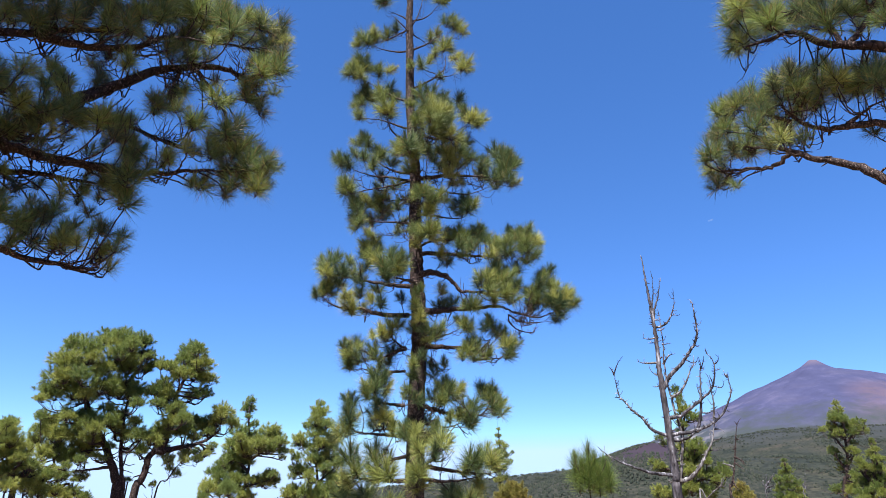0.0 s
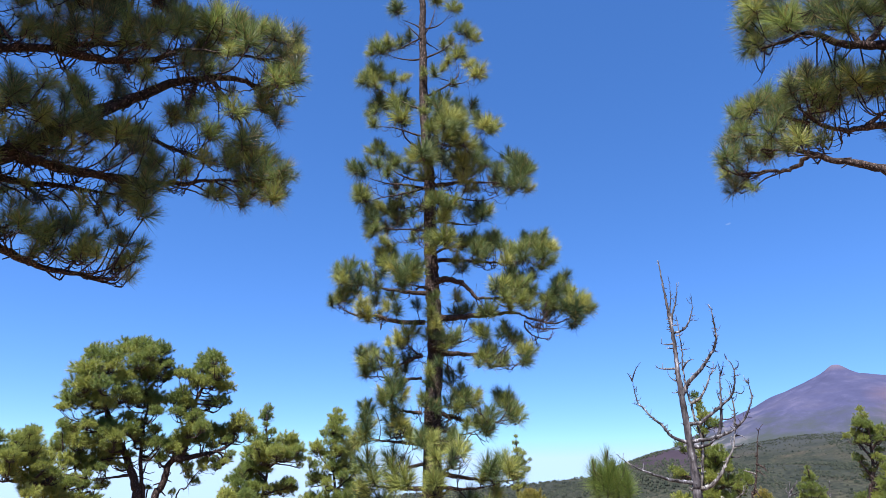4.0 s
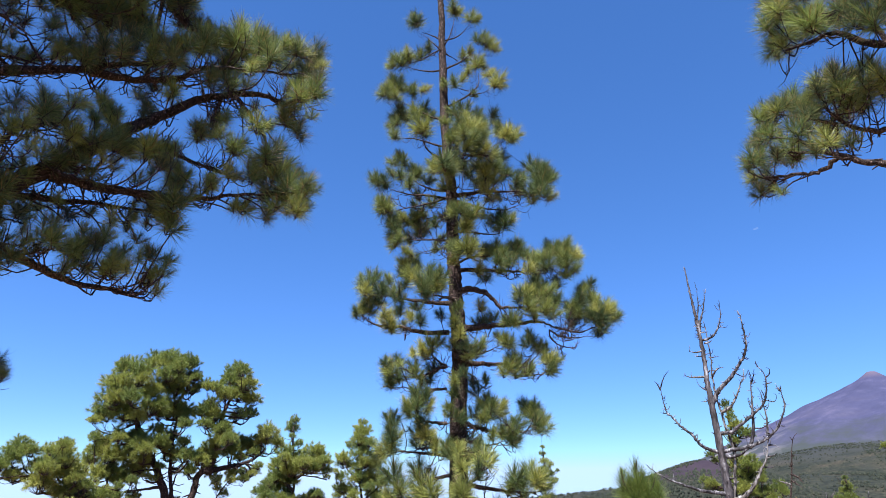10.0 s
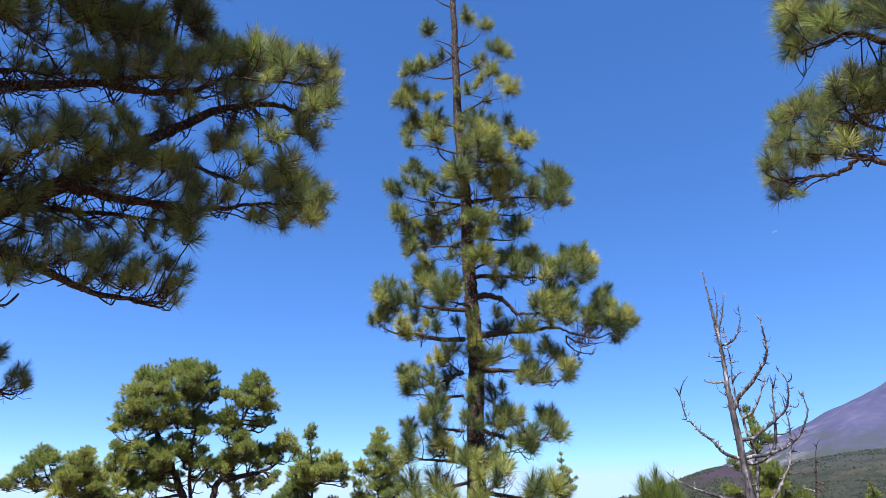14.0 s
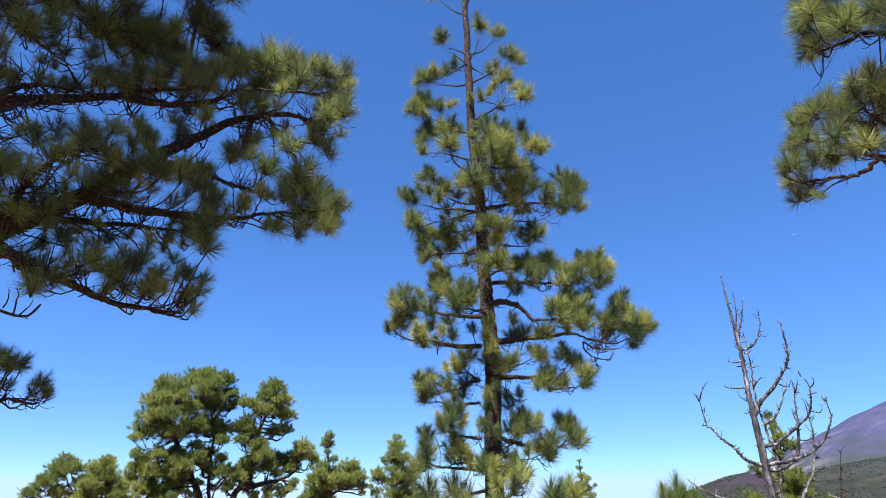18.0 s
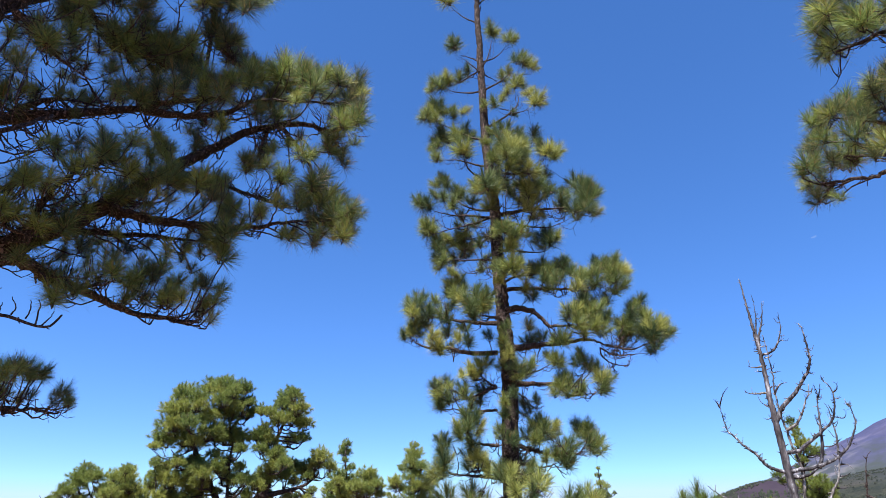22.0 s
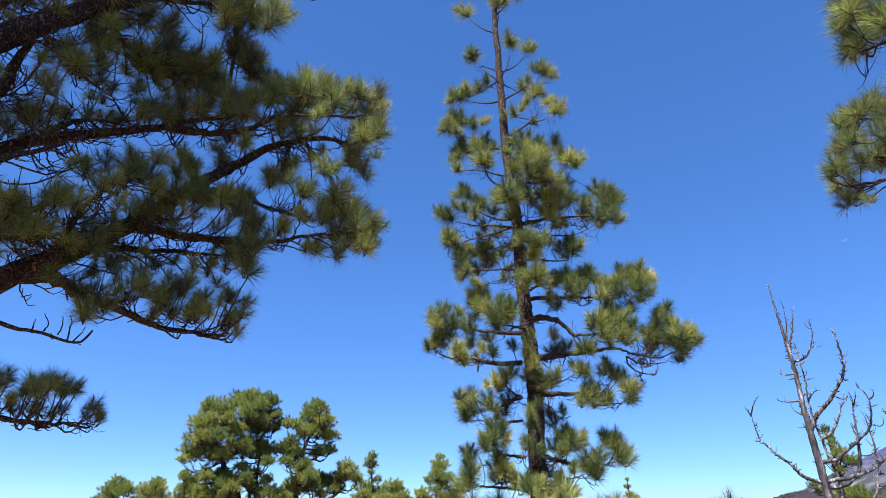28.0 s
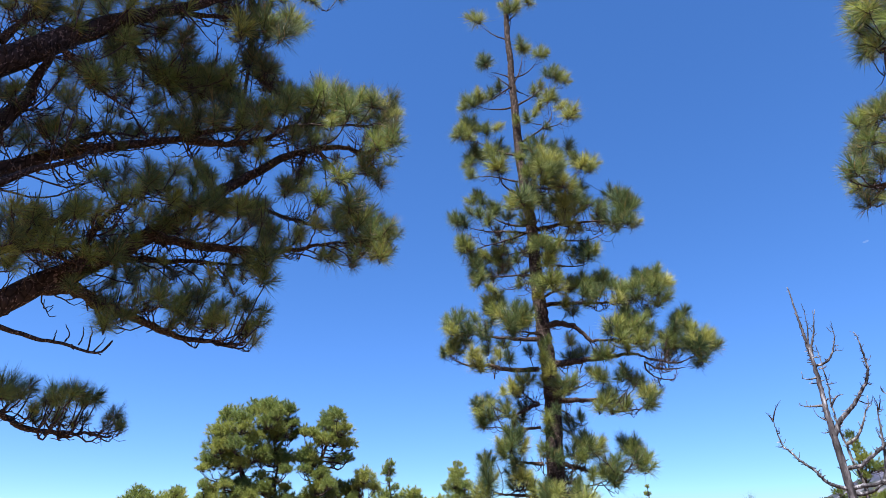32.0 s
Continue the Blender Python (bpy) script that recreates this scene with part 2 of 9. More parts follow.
def along(path):
    """How far along its length each point of a path lies, 0 to 1."""
    s = [0.0]
    for p, q in zip(path, path[1:]):
        s.append(s[-1] + (q - p).length)
    return [t / s[-1] for t in s]


def tube(verts, faces, pts, radii, sides=6, knobs=0.0, rng=random):
    """A tapered, slightly knobbly tube with a pointed end."""
    start = len(verts)
    side = Vector((0.3, 0.7, 0.2))
    for i, p in enumerate(pts):
        d = (pts[min(i + 1, len(pts) - 1)] - pts[max(i - 1, 0)]).normalized()
        u = d.cross(side)
        if u.length < 1e-3:
            u = d.cross(Vector((1, 0, 0)))
        u.normalize()
        w = d.cross(u)
        for k in range(sides):
            a = 2 * math.pi * k / sides
            r = radii[i] * (1 + (rng.uniform(-knobs, knobs) if knobs else 0))
            verts.append(p + (u * math.cos(a) + w * math.sin(a)) * r)
    for i in range(len(pts) - 1):
        for k in range(sides):
            a, b = start + i * sides + k, start + i * sides + (k + 1) % sides
            faces.append((a, b, b + sides, a + sides))
    verts.append(pts[-1] + (pts[-1] - pts[-2]).normalized() * radii[-1])
    tip = len(verts) - 1
    base = start + (len(pts) - 1) * sides
    for k in range(sides):
        faces.append((base + k, base + (k + 1) % sides, tip))


def needles(verts, faces, origin, axis, count, length, width, shoot, rng, spread=(8, 100), droop=0.1, cheap=False):
    """Needles round a shoot: each a thin bent ribbon ending in a point."""
    axis = axis.normalized()
    u = axis.cross(Vector((0.31, 0.83, 0.42))).normalized()
    w = axis.cross(u)
    for _ in range(count):
        h = rng.random()
        a = rng.uniform(0, 2 * math.pi)
        tilt = radians(spread[1] + (spread[0] - spread[1]) * h ** 0.8 + rng.uniform(-16, 16))
        d = axis * math.cos(tilt) + (u * math.cos(a) + w * math.sin(a)) * math.sin(tilt)
        ln = length * rng.uniform(0.66, 1.1)
        p0 = origin + axis * shoot * (h - 0.5)
        bend = Vector((rng.uniform(-0.12, 0.12), rng.uniform(-0.12, 0.12), rng.uniform(-0.1, 0.05) - droop)) * ln
        p1 = p0 + d * ln * 0.55 + bend * 0.3
        p2 = p0 + d * ln * 0.97 + bend
        s = d.cross(Vector((rng.uniform(-1, 1), rng.uniform(-1, 1), rng.uniform(-1, 1)))).normalized() * width * 0.5
        k = len(verts)
        if cheap or rng.random() < 0.72:
            verts += [p0 - s, p0 + s, p2]
            faces.append((k, k + 1, k + 2))
        else:
            verts += [p0 - s, p0 + s, p1 + s, p1 - s, p2]
            faces += [(k, k + 1, k + 2, k + 3), (k + 3, k + 2, k + 4)]


def tuft_mesh(seed, mat, count=285, width=0.0035, length=0.225, spread=(6, 98)):
    """The end of a twig: a leading shoot and two side shoots, each ringed with needles."""
    rng = random.Random(seed)
    v, f, tv, tf = [], [], [], []
    turn = rng.uniform(0, 6.3)
    shoots = [(Vector((0, 0, 0)), Vector((0, 0, 1)), 1.0)]
    for k in range(2):
        a = turn + k * rng.uniform(2.2, 3.9)
        out = Vector((math.cos(a), math.sin(a), 0))
        shoots.append((out * rng.uniform(0.05, 0.095) + Vector((0, 0, rng.uniform(-0.05, 0.0))), out * rng.uniform(0.4, 0.9) + Vector((0, 0, 1)), rng.uniform(0.72, 0.9)))
    for p, axis, s in shoots:
        axis.normalize()
        needles(v, f, p - axis * 0.03, axis, int(count * s), length * s, width, 0.13 * s, rng, spread)
        foot = Vector((0, 0, -0.13))
        tube(tv, tf, [foot, (foot + p - axis * 0.06) / 2 + Vector((p.x, p.y, 0)) * 0.2, p + axis * 0.04], [0.006, 0.0055, 0.004], 4)
    k = len(v)
    return mesh_from("needle_tuft", v + tv, f + [tuple(i + k for i in q) for q in tf], [mat, TWIG], [0] * len(f) + [1] * len(tf))


def clump_mesh(seed, tufts, radius, mat, per=92, width=0.009):
    """A rounded spray of several tufts on forked twigs."""
    rng = random.Random(seed)
    v, f, tv, tf = [], [], [], []
    for i in range(tufts):
        z = rng.uniform(-0.8, 1)
        a = rng.uniform(0, 2 * math.pi)
        q = math.sqrt(1 - z * z)
        r = radius * rng.uniform(0.3, 1) ** 0.5
        p = Vector((q * math.cos(a) * r, q * math.sin(a) * r, z * r * 0.85))
        axis = Vector((p.x + rng.uniform(-0.2, 0.2), p.y + rng.uniform(-0.2, 0.2), p.z * 0.8 + rng.uniform(0, 0.3) * radius)).normalized()
        needles(v, f, p, axis, per, 0.15, width, 0.12, rng, cheap=True)
        foot = Vector((0, 0, -radius * 0.6))
        tube(tv, tf, smooth_path([foot, Vector((p.x * 0.6, p.y * 0.6, min(p.z, 0) * 0.5 - 0.35 * radius)), p - axis * 0.05], 2), [0.009, 0.008, 0.007, 0.006, 0.005], 3)
    k = len(v)
    faces = f + [tuple(i + k for i in q) for q in tf]
    return mesh_from("needle_clump", v + tv, faces, [mat, TWIG], [0] * len(f) + [1] * len(tf))


def lobe_mesh(seed, mat, tufts=46, radius=0.5, per=130, width=0.0065):
    """One rounded head of a pine crown: a dome of bristling tufts over bare forked twigs."""
    rng = random.Random(seed)
    v, f, tv, tf = [], [], [], []
    for i in range(tufts):
        z = 1 - 1.5 * (i + 0.5) / tufts
        a = 2.4 * i + rng.uniform(-0.4, 0.4)
        q = math.sqrt(1 - z * z)
        r = radius * rng.uniform(0.2, 0.95)
        d = Vector((q * math.cos(a), q * math.sin(a), z))
        p = Vector((d.x * r, d.y * r, d.z * r * 0.85))
        axis = (d + Vector((rng.uniform(-0.5, 0.5), rng.uniform(-0.5, 0.5), rng.uniform(0, 0.8)))).normalized()
        needles(v, f, p, axis, per, 0.2, width, 0.1, rng, (8, 92), 0.06, cheap=True)
        if i % 2:
            foot = Vector((0, 0, -radius * 0.6))
            tube(tv, tf, smooth_path([foot, Vector((p.x * 0.6, p.y * 0.6, min(p.z, 0) * 0.5 - 0.35 * radius)), p - axis * 0.05], 1), [0.009, 0.007, 0.005], 3)
    k = len(v)
    faces = f + [tuple(i + k for i in q) for q in tf]
    return mesh_from("needle_clump", v + tv, faces, [mat, TWIG], [0] * len(f) + [1] * len(tf))


TUFTS = [tuft_mesh(100 + i, NEEDLE) for i in range(8)]
SHADE_DRY_TUFTS = [tuft_mesh(120 + i, NEEDLE_SHADE_DRY, 200, 0.0033, 0.24, (8, 104)) for i in range(8)]
LOBES = [lobe_mesh(270 + i, NEEDLE_FAR) for i in range(6)]
BRIGHT_LOBES = [lobe_mesh(280 + i, NEEDLE_BRIGHT, 36, 0.5, 150, 0.0062) for i in range(5)]
# coarse clumps for the added boughs that only cast shade
SHADE_CLUMPS = [clump_mesh(240 + i, 18, 0.5, NEEDLE_FAR, 36, 0.04) for i in range(2)]
GOLD_CLUMPS = [lobe_mesh(250 + i, NEEDLE_GOLD, 46, 0.5, 120, 0.009) for i in range(2)]
def brush_mesh(seed):
    """A vigorous upright shoot with needles swept forwards."""
    rng = random.Random(seed)
    v, f = [], []
    needles(v, f, Vector((0, 0, -0.08)), Vector((0, 0, 1)), 850, 0.21, 0.0022, 0.24, rng, (8, 95), 0.04)
    n = len(f)
    tube(v, f, [Vector((0, 0, -0.22)), Vector((0.003, 0, -0.06)), Vector((0, 0, 0.08))], [0.011, 0.009, 0.006], 6)
    return mesh_from("needle_tuft", v, f, [NEEDLE_FRESH, TWIG], [0] * n + [1] * (len(f) - n))


BRUSHES = [brush_mesh(300 + i) for i in range(3)]
TUFT, GOLD, BRUSH, SHADE, SHADE_DRY, LOBE, BRIGHT = "tuft", "gold", "brush", "dense", "old", "lobe", "bright"
KINDS = {BRIGHT: ("needle_clump", BRIGHT_LOBES), LOBE: ("needle_clump", LOBES), TUFT: ("needle_tuft", TUFTS), GOLD: ("needle_clump", GOLD_CLUMPS), BRUSH: ("needle_tuft", BRUSHES), SHADE: ("needle_clump", SHADE_CLUMPS), SHADE_DRY: ("needle_tuft", SHADE_DRY_TUFTS)}
rng = random.Random(5)


def tree(name, base, label, category="pine tree"):
    root = new(name)
    root.location = base
    root.empty_display_size = 0.3
    return tagged(root, label, category, {"pine tree": "pines on the slope", "dead tree": "dead trees on the slope"}.get(category, ""))


def local(root, p):
    return Vector(p) - root.location


def trunk(root, pts, r0, r1, sides=14, mat=None, name="trunk"):
    path = smooth_path([local(root, p) for p in pts], 8, r0 * 0.05, rng)
    n = len(path) - 1
    radii = [r0 + (r1 - r0) * t for t in along(path)]
    v, f = [], []
    tube(v, f, path, radii, sides, 0.07, rng)
    return child(name, mesh_from(name, v, f, [mat or BARK], None, True), root)


def near_on(path, p):
    """The place on a limb from which a twig to p would leave: nearest, and a little back towards the trunk."""
    best = min(range(len(path)), key=lambda i: (path[i] - p).length + 0.6 * max(0, path[i].z - p.z))
    return max(0, best - 1)


def spray_twigs(v, f, path, radii, tips, kind):
    forks = []
    for x, y, z, s in tips:
        p = Vector((x, y, z))
        i = max(0, near_on(path, p) - rng.choice((1, 2, 3, 4) if kind == SHADE_DRY else (0, 1, 2)))
        a, r = path[i], min(radii[i] * 0.6, 0.0075 if kind in (TUFT, SHADE_DRY, BRUSH) else 0.03)
        foot = p - Vector((0, 0, 0.10 * s if kind in (TUFT, SHADE_DRY, BRUSH) else 0.3 * s))
        if kind in (TUFT, SHADE_DRY) and i > 3 and abs(foot.z - a.z) > 1.5 * math.hypot(foot.x - a.x, foot.y - a.y):
            a = path[i - 3]                               # twigs sweep forwards along the bough
        close = [q for q in forks if (q - foot).length < 0.8 * (a - foot).length and q.z < foot.z + 0.03]
        if close and rng.random() < 0.75:                 # fork off a twig that is there already
            a, r = min(close, key=lambda q: (q - foot).length), r * 0.75
        low = Vector((a.x + (foot.x - a.x) * 0.6, a.y + (foot.y - a.y) * 0.6, a.z + (foot.z - a.z) * 0.25 - min(0.11 if kind == TUFT else 0.06, 0.28 * (foot - a).length) * (1 if foot.z > a.z else 0.35)))
        pts = smooth_path([a, low, foot], 4, 0.007, rng)
        forks += [pts[3], pts[5]]
        tube(v, f, pts, [r * (1 - 0.045 * k) for k in range(len(pts))], 5, 0.1, rng)
        for _ in range({TUFT: 4, SHADE_DRY: 4, BRUSH: 0}.get(kind, 2)):         # bare side twigs
            j = rng.randrange(1, len(pts) - 1)
            d = Vector((rng.uniform(-1, 1), rng.uniform(-1, 1), rng.uniform(-0.3, 1))).normalized()
            n = rng.uniform(0.04, 0.12) if kind == SHADE_DRY else rng.uniform(0.08, 0.22) * (1 if kind == TUFT else 2)
            q = pts[j] + d * n
            tube(v, f, [pts[j], (pts[j] + q) / 2 + Vector((0, 0, -0.12 * n)), q + Vector((0, 0, 0.1 * n))], [r * 0.55, r * 0.45, r * 0.3], 4)


def place_sprays(branch, path, tips, kind):
    name, meshes = KINDS[kind]
    for x, y, z, s in tips:
        p = Vector((x, y, z))
        a = path[near_on(path, p)]
        out = p - a
        lean = Vector((out.x, out.y, 0))
        if lean.length > 1e-4:
            lean.normalize()
        axis = (lean * rng.uniform(0.1, 0.6) + Vector((rng.uniform(-0.25, 0.25), rng.uniform(-0.25, 0.25), 1))).normalized()
        if kind == BRUSH:
            axis = Vector((rng.uniform(-0.15, 0.15), rng.uniform(-0.15, 0.15), 1)).normalized()
        elif kind not in (TUFT, SHADE_DRY):
            axis = Vector((rng.uniform(-0.2, 0.2), rng.uniform(-0.2, 0.2), 1)).normalized()
        ob = child(name, rng.choice(meshes), branch)
        k = s * rng.uniform(0.92, 1.08)
        ob.matrix_local = Matrix.LocRotScale(p, axis.to_track_quat("Z", "Y") @ Euler((0, 0, rng.uniform(0, 6.3))).to_quaternion(), (k, k, k * rng.uniform(0.9, 1.1)))


PATHS = {}


def limb(root, r0, pts, tips, kind=TUFT):
    """A limb with its twigs as one mesh, and the needle sprays that it carries."""
    path = smooth_path([local(root, p) for p in pts], 5, r0 * (0.25 if r0 < 0.06 else 0.08), rng)
    n = len(path) - 1
    radii = [r0 * (1 - 0.82 * t) for t in along(path)]
    tips = [(*local(root, q[:3]), q[3]) for q in tips]
    v, f = [], []
    tube(v, f, path, radii, 8 if r0 < 0.06 else 14, 0.12 if r0 < 0.06 else 0.05, rng)
    for _ in range(2 + n // 4):                       # dry stubs
        i = rng.randrange(1, n)
        d = Vector((rng.uniform(-1, 1), rng.uniform(-1, 1), rng.uniform(-0.8, 0.6))).normalized()
        q = path[i] + d * rng.uniform(0.04, 0.12) * (1 if kind in (TUFT, SHADE_DRY, BRUSH) else 3)
        tube(v, f, [path[i], (path[i] + q) / 2 + Vector((0, 0, 0.01)), q], [radii[i] * 0.3, radii[i] * 0.22, radii[i] * 0.15], 4)
    spray_twigs(v, f, path, radii, tips, kind)
    b = child("limb", mesh_from("limb", v, f, [TWIG if r0 < 0.06 else BARK], None, True), root)
    PATHS[b.name] = (path, radii)
    place_sprays(b, path, tips, kind)
    return b


def sprays(root, tips, kind=SHADE_DRY):
    """More tufts of a crown, each on a twig of the limb that it stands nearest to."""
    limbs = [(o, *PATHS[o.name]) for o in root.children if o.name in PATHS]
    for x, y, z, s in tips:
        p = Vector((x, y, z)) - root.location
        bough, path, radii = min(limbs, key=lambda q: min((c - p).length + 1.3 * max(0, c.z - p.z) for c in q[1]))
        v, f = [], []
        spray_twigs(v, f, path, radii, [(*p, s)], kind)
        child("twig", mesh_from("twig", v, f, [TWIG], None, True), bough)
        place_sprays(bough, path, [(*p, s)], kind)


def fill(root, tips, kind=TUFT):
    """The uncounted tufts deep inside a crown, with their twigs, as one mass."""
    verts, faces, slots, count = [], [], [], 0
    tv, tf = [], []
    paths = [PATHS[o.name] for o in root.children if o.name in PATHS]
    for x, y, z, s in tips:
        p = Vector((x, y, z)) - root.location
        path, radii = min(paths, key=lambda q: min((c - p).length + 4 * max(0, c.z - p.z) for c in q[0]))
        spray_twigs(tv, tf, path, radii, [(*p, s)], TUFT)
        me = rng.choice(KINDS[kind][1])
        n = len(me.vertices)
        co = np.empty(n * 3)
        me.vertices.foreach_get("co", co)
        axis = Vector((rng.uniform(-0.6, 0.6), rng.uniform(-0.6, 0.6), 1)).normalized()
        m = np.array(Matrix.LocRotScale(p, axis.to_track_quat("Z", "Y") @ Euler((0, 0, rng.uniform(0, 6.3))).to_quaternion(), (s, s, s)))
        verts.append(co.reshape(-1, 3) @ m[:3, :3].T + m[:3, 3])
        faces += [tuple(i + count for i in q.vertices) for q in me.polygons]
        slots += [q.material_index for q in me.polygons]
        count += n
    verts = np.concatenate(verts).tolist() + [tuple(q) for q in tv]
    faces += [tuple(i + count for i in q) for q in tf]
    slots += [1] * len(tf)
    ob = child("needle_mass", mesh_from("needle_mass", verts, faces, list(KINDS[kind][1][0].materials), slots), root)
    tagged(ob, kind="stuff")


def tangle(root, count, low, high):
    """The fine bare twigs that fill a crown between its limbs, as one mass."""
    v, f = [], []
    paths = [PATHS[o.name][0] for o in root.children if o.name in PATHS]
    while count > 0:
        path = rng.choice(paths)
        a = path[rng.randrange(1, max(2, int(len(path) * 0.7)))]
        if not low < (a + root.location).z < high:
            continue
        d = Vector((rng.uniform(-1, 1), rng.uniform(-1, 1), rng.uniform(-0.35, 0.7))).normalized() * rng.uniform(0.14, 0.32)
        bow = d.cross(Vector((rng.uniform(-1, 1), rng.uniform(-1, 1), rng.uniform(-1, 1)))) * 0.45
        line = smooth_path([a, a + d * 0.35 + bow * 0.4 + Vector((0, 0, -0.03)), a + d * 0.7 + bow * 0.5, a + d + Vector((0, 0, 0.08))], 3, 0.008, rng)
        tube(v, f, line, [0.0062 - 0.0004 * k for k in range(len(line))], 5)
        for _ in range(3):
            p = rng.choice(line[2:8])
            e = (d + Vector((rng.uniform(-1, 1), rng.uniform(-1, 1), rng.uniform(-0.4, 1))) * 0.3) * rng.uniform(0.25, 0.5)
            tube(v, f, smooth_path([p, p + e * 0.5 + bow * 0.12 + Vector((0, 0, -0.02)), p + e + Vector((0, 0, 0.02))], 2), [0.004, 0.0037, 0.0034, 0.003, 0.0025], 4)
        count -= 1
    ob = child("twig_mass", mesh_from("twig_mass", v, f, [TWIG], None, True), root)
    tagged(ob, kind="stuff")


def dead_branch(root, r0, pts, mat=None):
    """A bare, bleached branch with broken stubs."""
    path = smooth_path([local(root, p) for p in pts], 6, r0 * (0.05 if r0 > 0.06 else 0.16), rng)
    n = len(path) - 1
    radii = [r0 * (1 - (0.93 if r0 > 0.06 else 0.86) * t) for t in along(path)]
    v, f = [], []
    tube(v, f, path, radii, 8, 0.12, rng)
    for _ in range(int(n * (0.55 if n > 10 else 0.25))):
        i = rng.randrange(1, n)
        d = Vector((rng.uniform(-1, 1), rng.uniform(-1, 1), rng.uniform(-0.2, 0.8))).normalized()
        q = path[i] + d * (radii[i] + rng.choice((0.02, 0.03, 0.04, 0.06)))
        r = min(0.011, radii[i] * 0.5)
        tube(v, f, [path[i], (path[i] + q) / 2, q], [r, r * 0.8, r * 0.5], 4)
    for _ in range(n // 12 if 0.015 < r0 < 0.06 else 0):     # fine dry twigs towards the end
        i = rng.randrange(n // 3, n)
        d = Vector((rng.uniform(-1, 1), rng.uniform(-0.6, 0.6), rng.uniform(0.1, 1))).normalized() * rng.uniform(0.05, 0.13)
        line = smooth_path([path[i], path[i] + d * 0.55 + Vector((0, 0, -0.02)), path[i] + d + Vector((0, 0, 0.04))], 3, 0.006, rng)
        tube(v, f, line, [0.0075 - 0.0007 * k for k in range(len(line))], 4)
    child("trunk" if r0 > 0.06 else "branch", mesh_from("branch", v, f, [mat or (DEAD if r0 > 0.06 else BRANCHES)], None, True), root)


# ---------------------------------------------------------------- ground, volcano, far woods
def curve_at(knots, a):
    for (a0, e0), (a1, e1) in zip(knots, knots[1:]):
        if a <= a1:
            t = min(1, max(0, (a - a0) / (a1 - a0)))
            return e0 + (e1 - e0) * t * t * (3 - 2 * t) if a1 - a0 > 20 else e0 + (e1 - e0) * t
    return knots[-1][1]


# elevation of the near ridge and of the slope behind it, by bearing in degrees
RIDGE = [(-180, -1.2), (-60, -1), (-22.3, -0.9), (-14, -0.6), (-8.9, 0.05), (5.7, 1.3), (10.5, 1.75), (12.4, 1.7), (14.1, 1.9), (18, 2.1), (22.1, 2.3), (28.2, 2.5), (60, 2.4), (100, 1), (180, -2)]
SLOPE = [(-180, -0.5), (-10, -0.5), (12.4, 0.7), (19.9, 3.0), (23.5, 4.0), (26.5, 4.45), (30.1, 4.6), (34.7, 4.5), (60, 3.5), (110, 0), (180, -0.5)]


def ground_height(az, r):
    e1, e2 = curve_at(RIDGE, az), curve_at(SLOPE, az)
    keys = [(0, 0), (6, -0.2), (30, -4.2), (100, -14), (420, -30), (1000, 1.6 + 1000 * math.tan(radians(e1))),
            (1500, 1.6 + 1500 * math.tan(radians(min(e1, e2) - 0.9))), (2500, 1.6 + 2500 * math.tan(radians(e2))), (3500, 1.6 + 3500 * math.tan(radians(min(e2, 0.8)))), (4900, 1.6 + 4900 * math.tan(radians(-0.5)))]
    for (r0, z0), (r1, z1) in zip(keys, keys[1:]):
        if r <= r1:
            t = (r - r0) / (r1 - r0)
            t = t * t * (3 - 2 * t) if r0 >= 100 else t
            z = z0 + (z1 - z0) * t
            break
    else:
        z = keys[-1][1]
    x, y = r * math.sin(radians(az)), r * math.cos(radians(az))
    if r > 3:
        z += noise.noise((x * 0.12, y * 0.12, 0)) * min(0.35, r * 0.01)
    if r > 150:
        z += noise.noise((x * 0.006, y * 0.006, 4)) * min(7, r * 0.005) + noise.noise((x * 0.02, y * 0.02, 9)) * min(2.5, r * 0.0015)
    return z


def ground_point(x, y):
    return ground_height(math.degrees(math.atan2(x, y)), math.hypot(x, y))


def build_ground():
    rings = [0.8 * 1.16 ** i for i in range(32)]
    rings = [r for r in rings if r < 90] + [90 * 1.09 ** i for i in range(47)]
    bearings = [-180 + 4 * i for i in range(36)] + [-36 + 0.75 * i for i in range(112)] + [48 + 4 * i for i in range(33)]
    verts = [(0, 0, 0)]
    for r in rings:
        for a in bearings:
            verts.append((r * math.sin(radians(a)), r * math.cos(radians(a)), ground_height(a, r)))
    n = len(bearings)
    faces = [(0, 1 + (k + 1) % n, 1 + k) for k in range(n)]
    for i in range(len(rings) - 1):
        for k in range(n):
            a, b = 1 + i * n + k, 1 + i * n + (k + 1) % n
            faces.append((a, b, b + n, a + n))
    g = new("ground", mesh_from("ground", verts, faces, [ground_material()], None, True))
    tagged(g, "dry hillside of pine litter and scrub falling to wooded slopes", "ground", kind="structure")


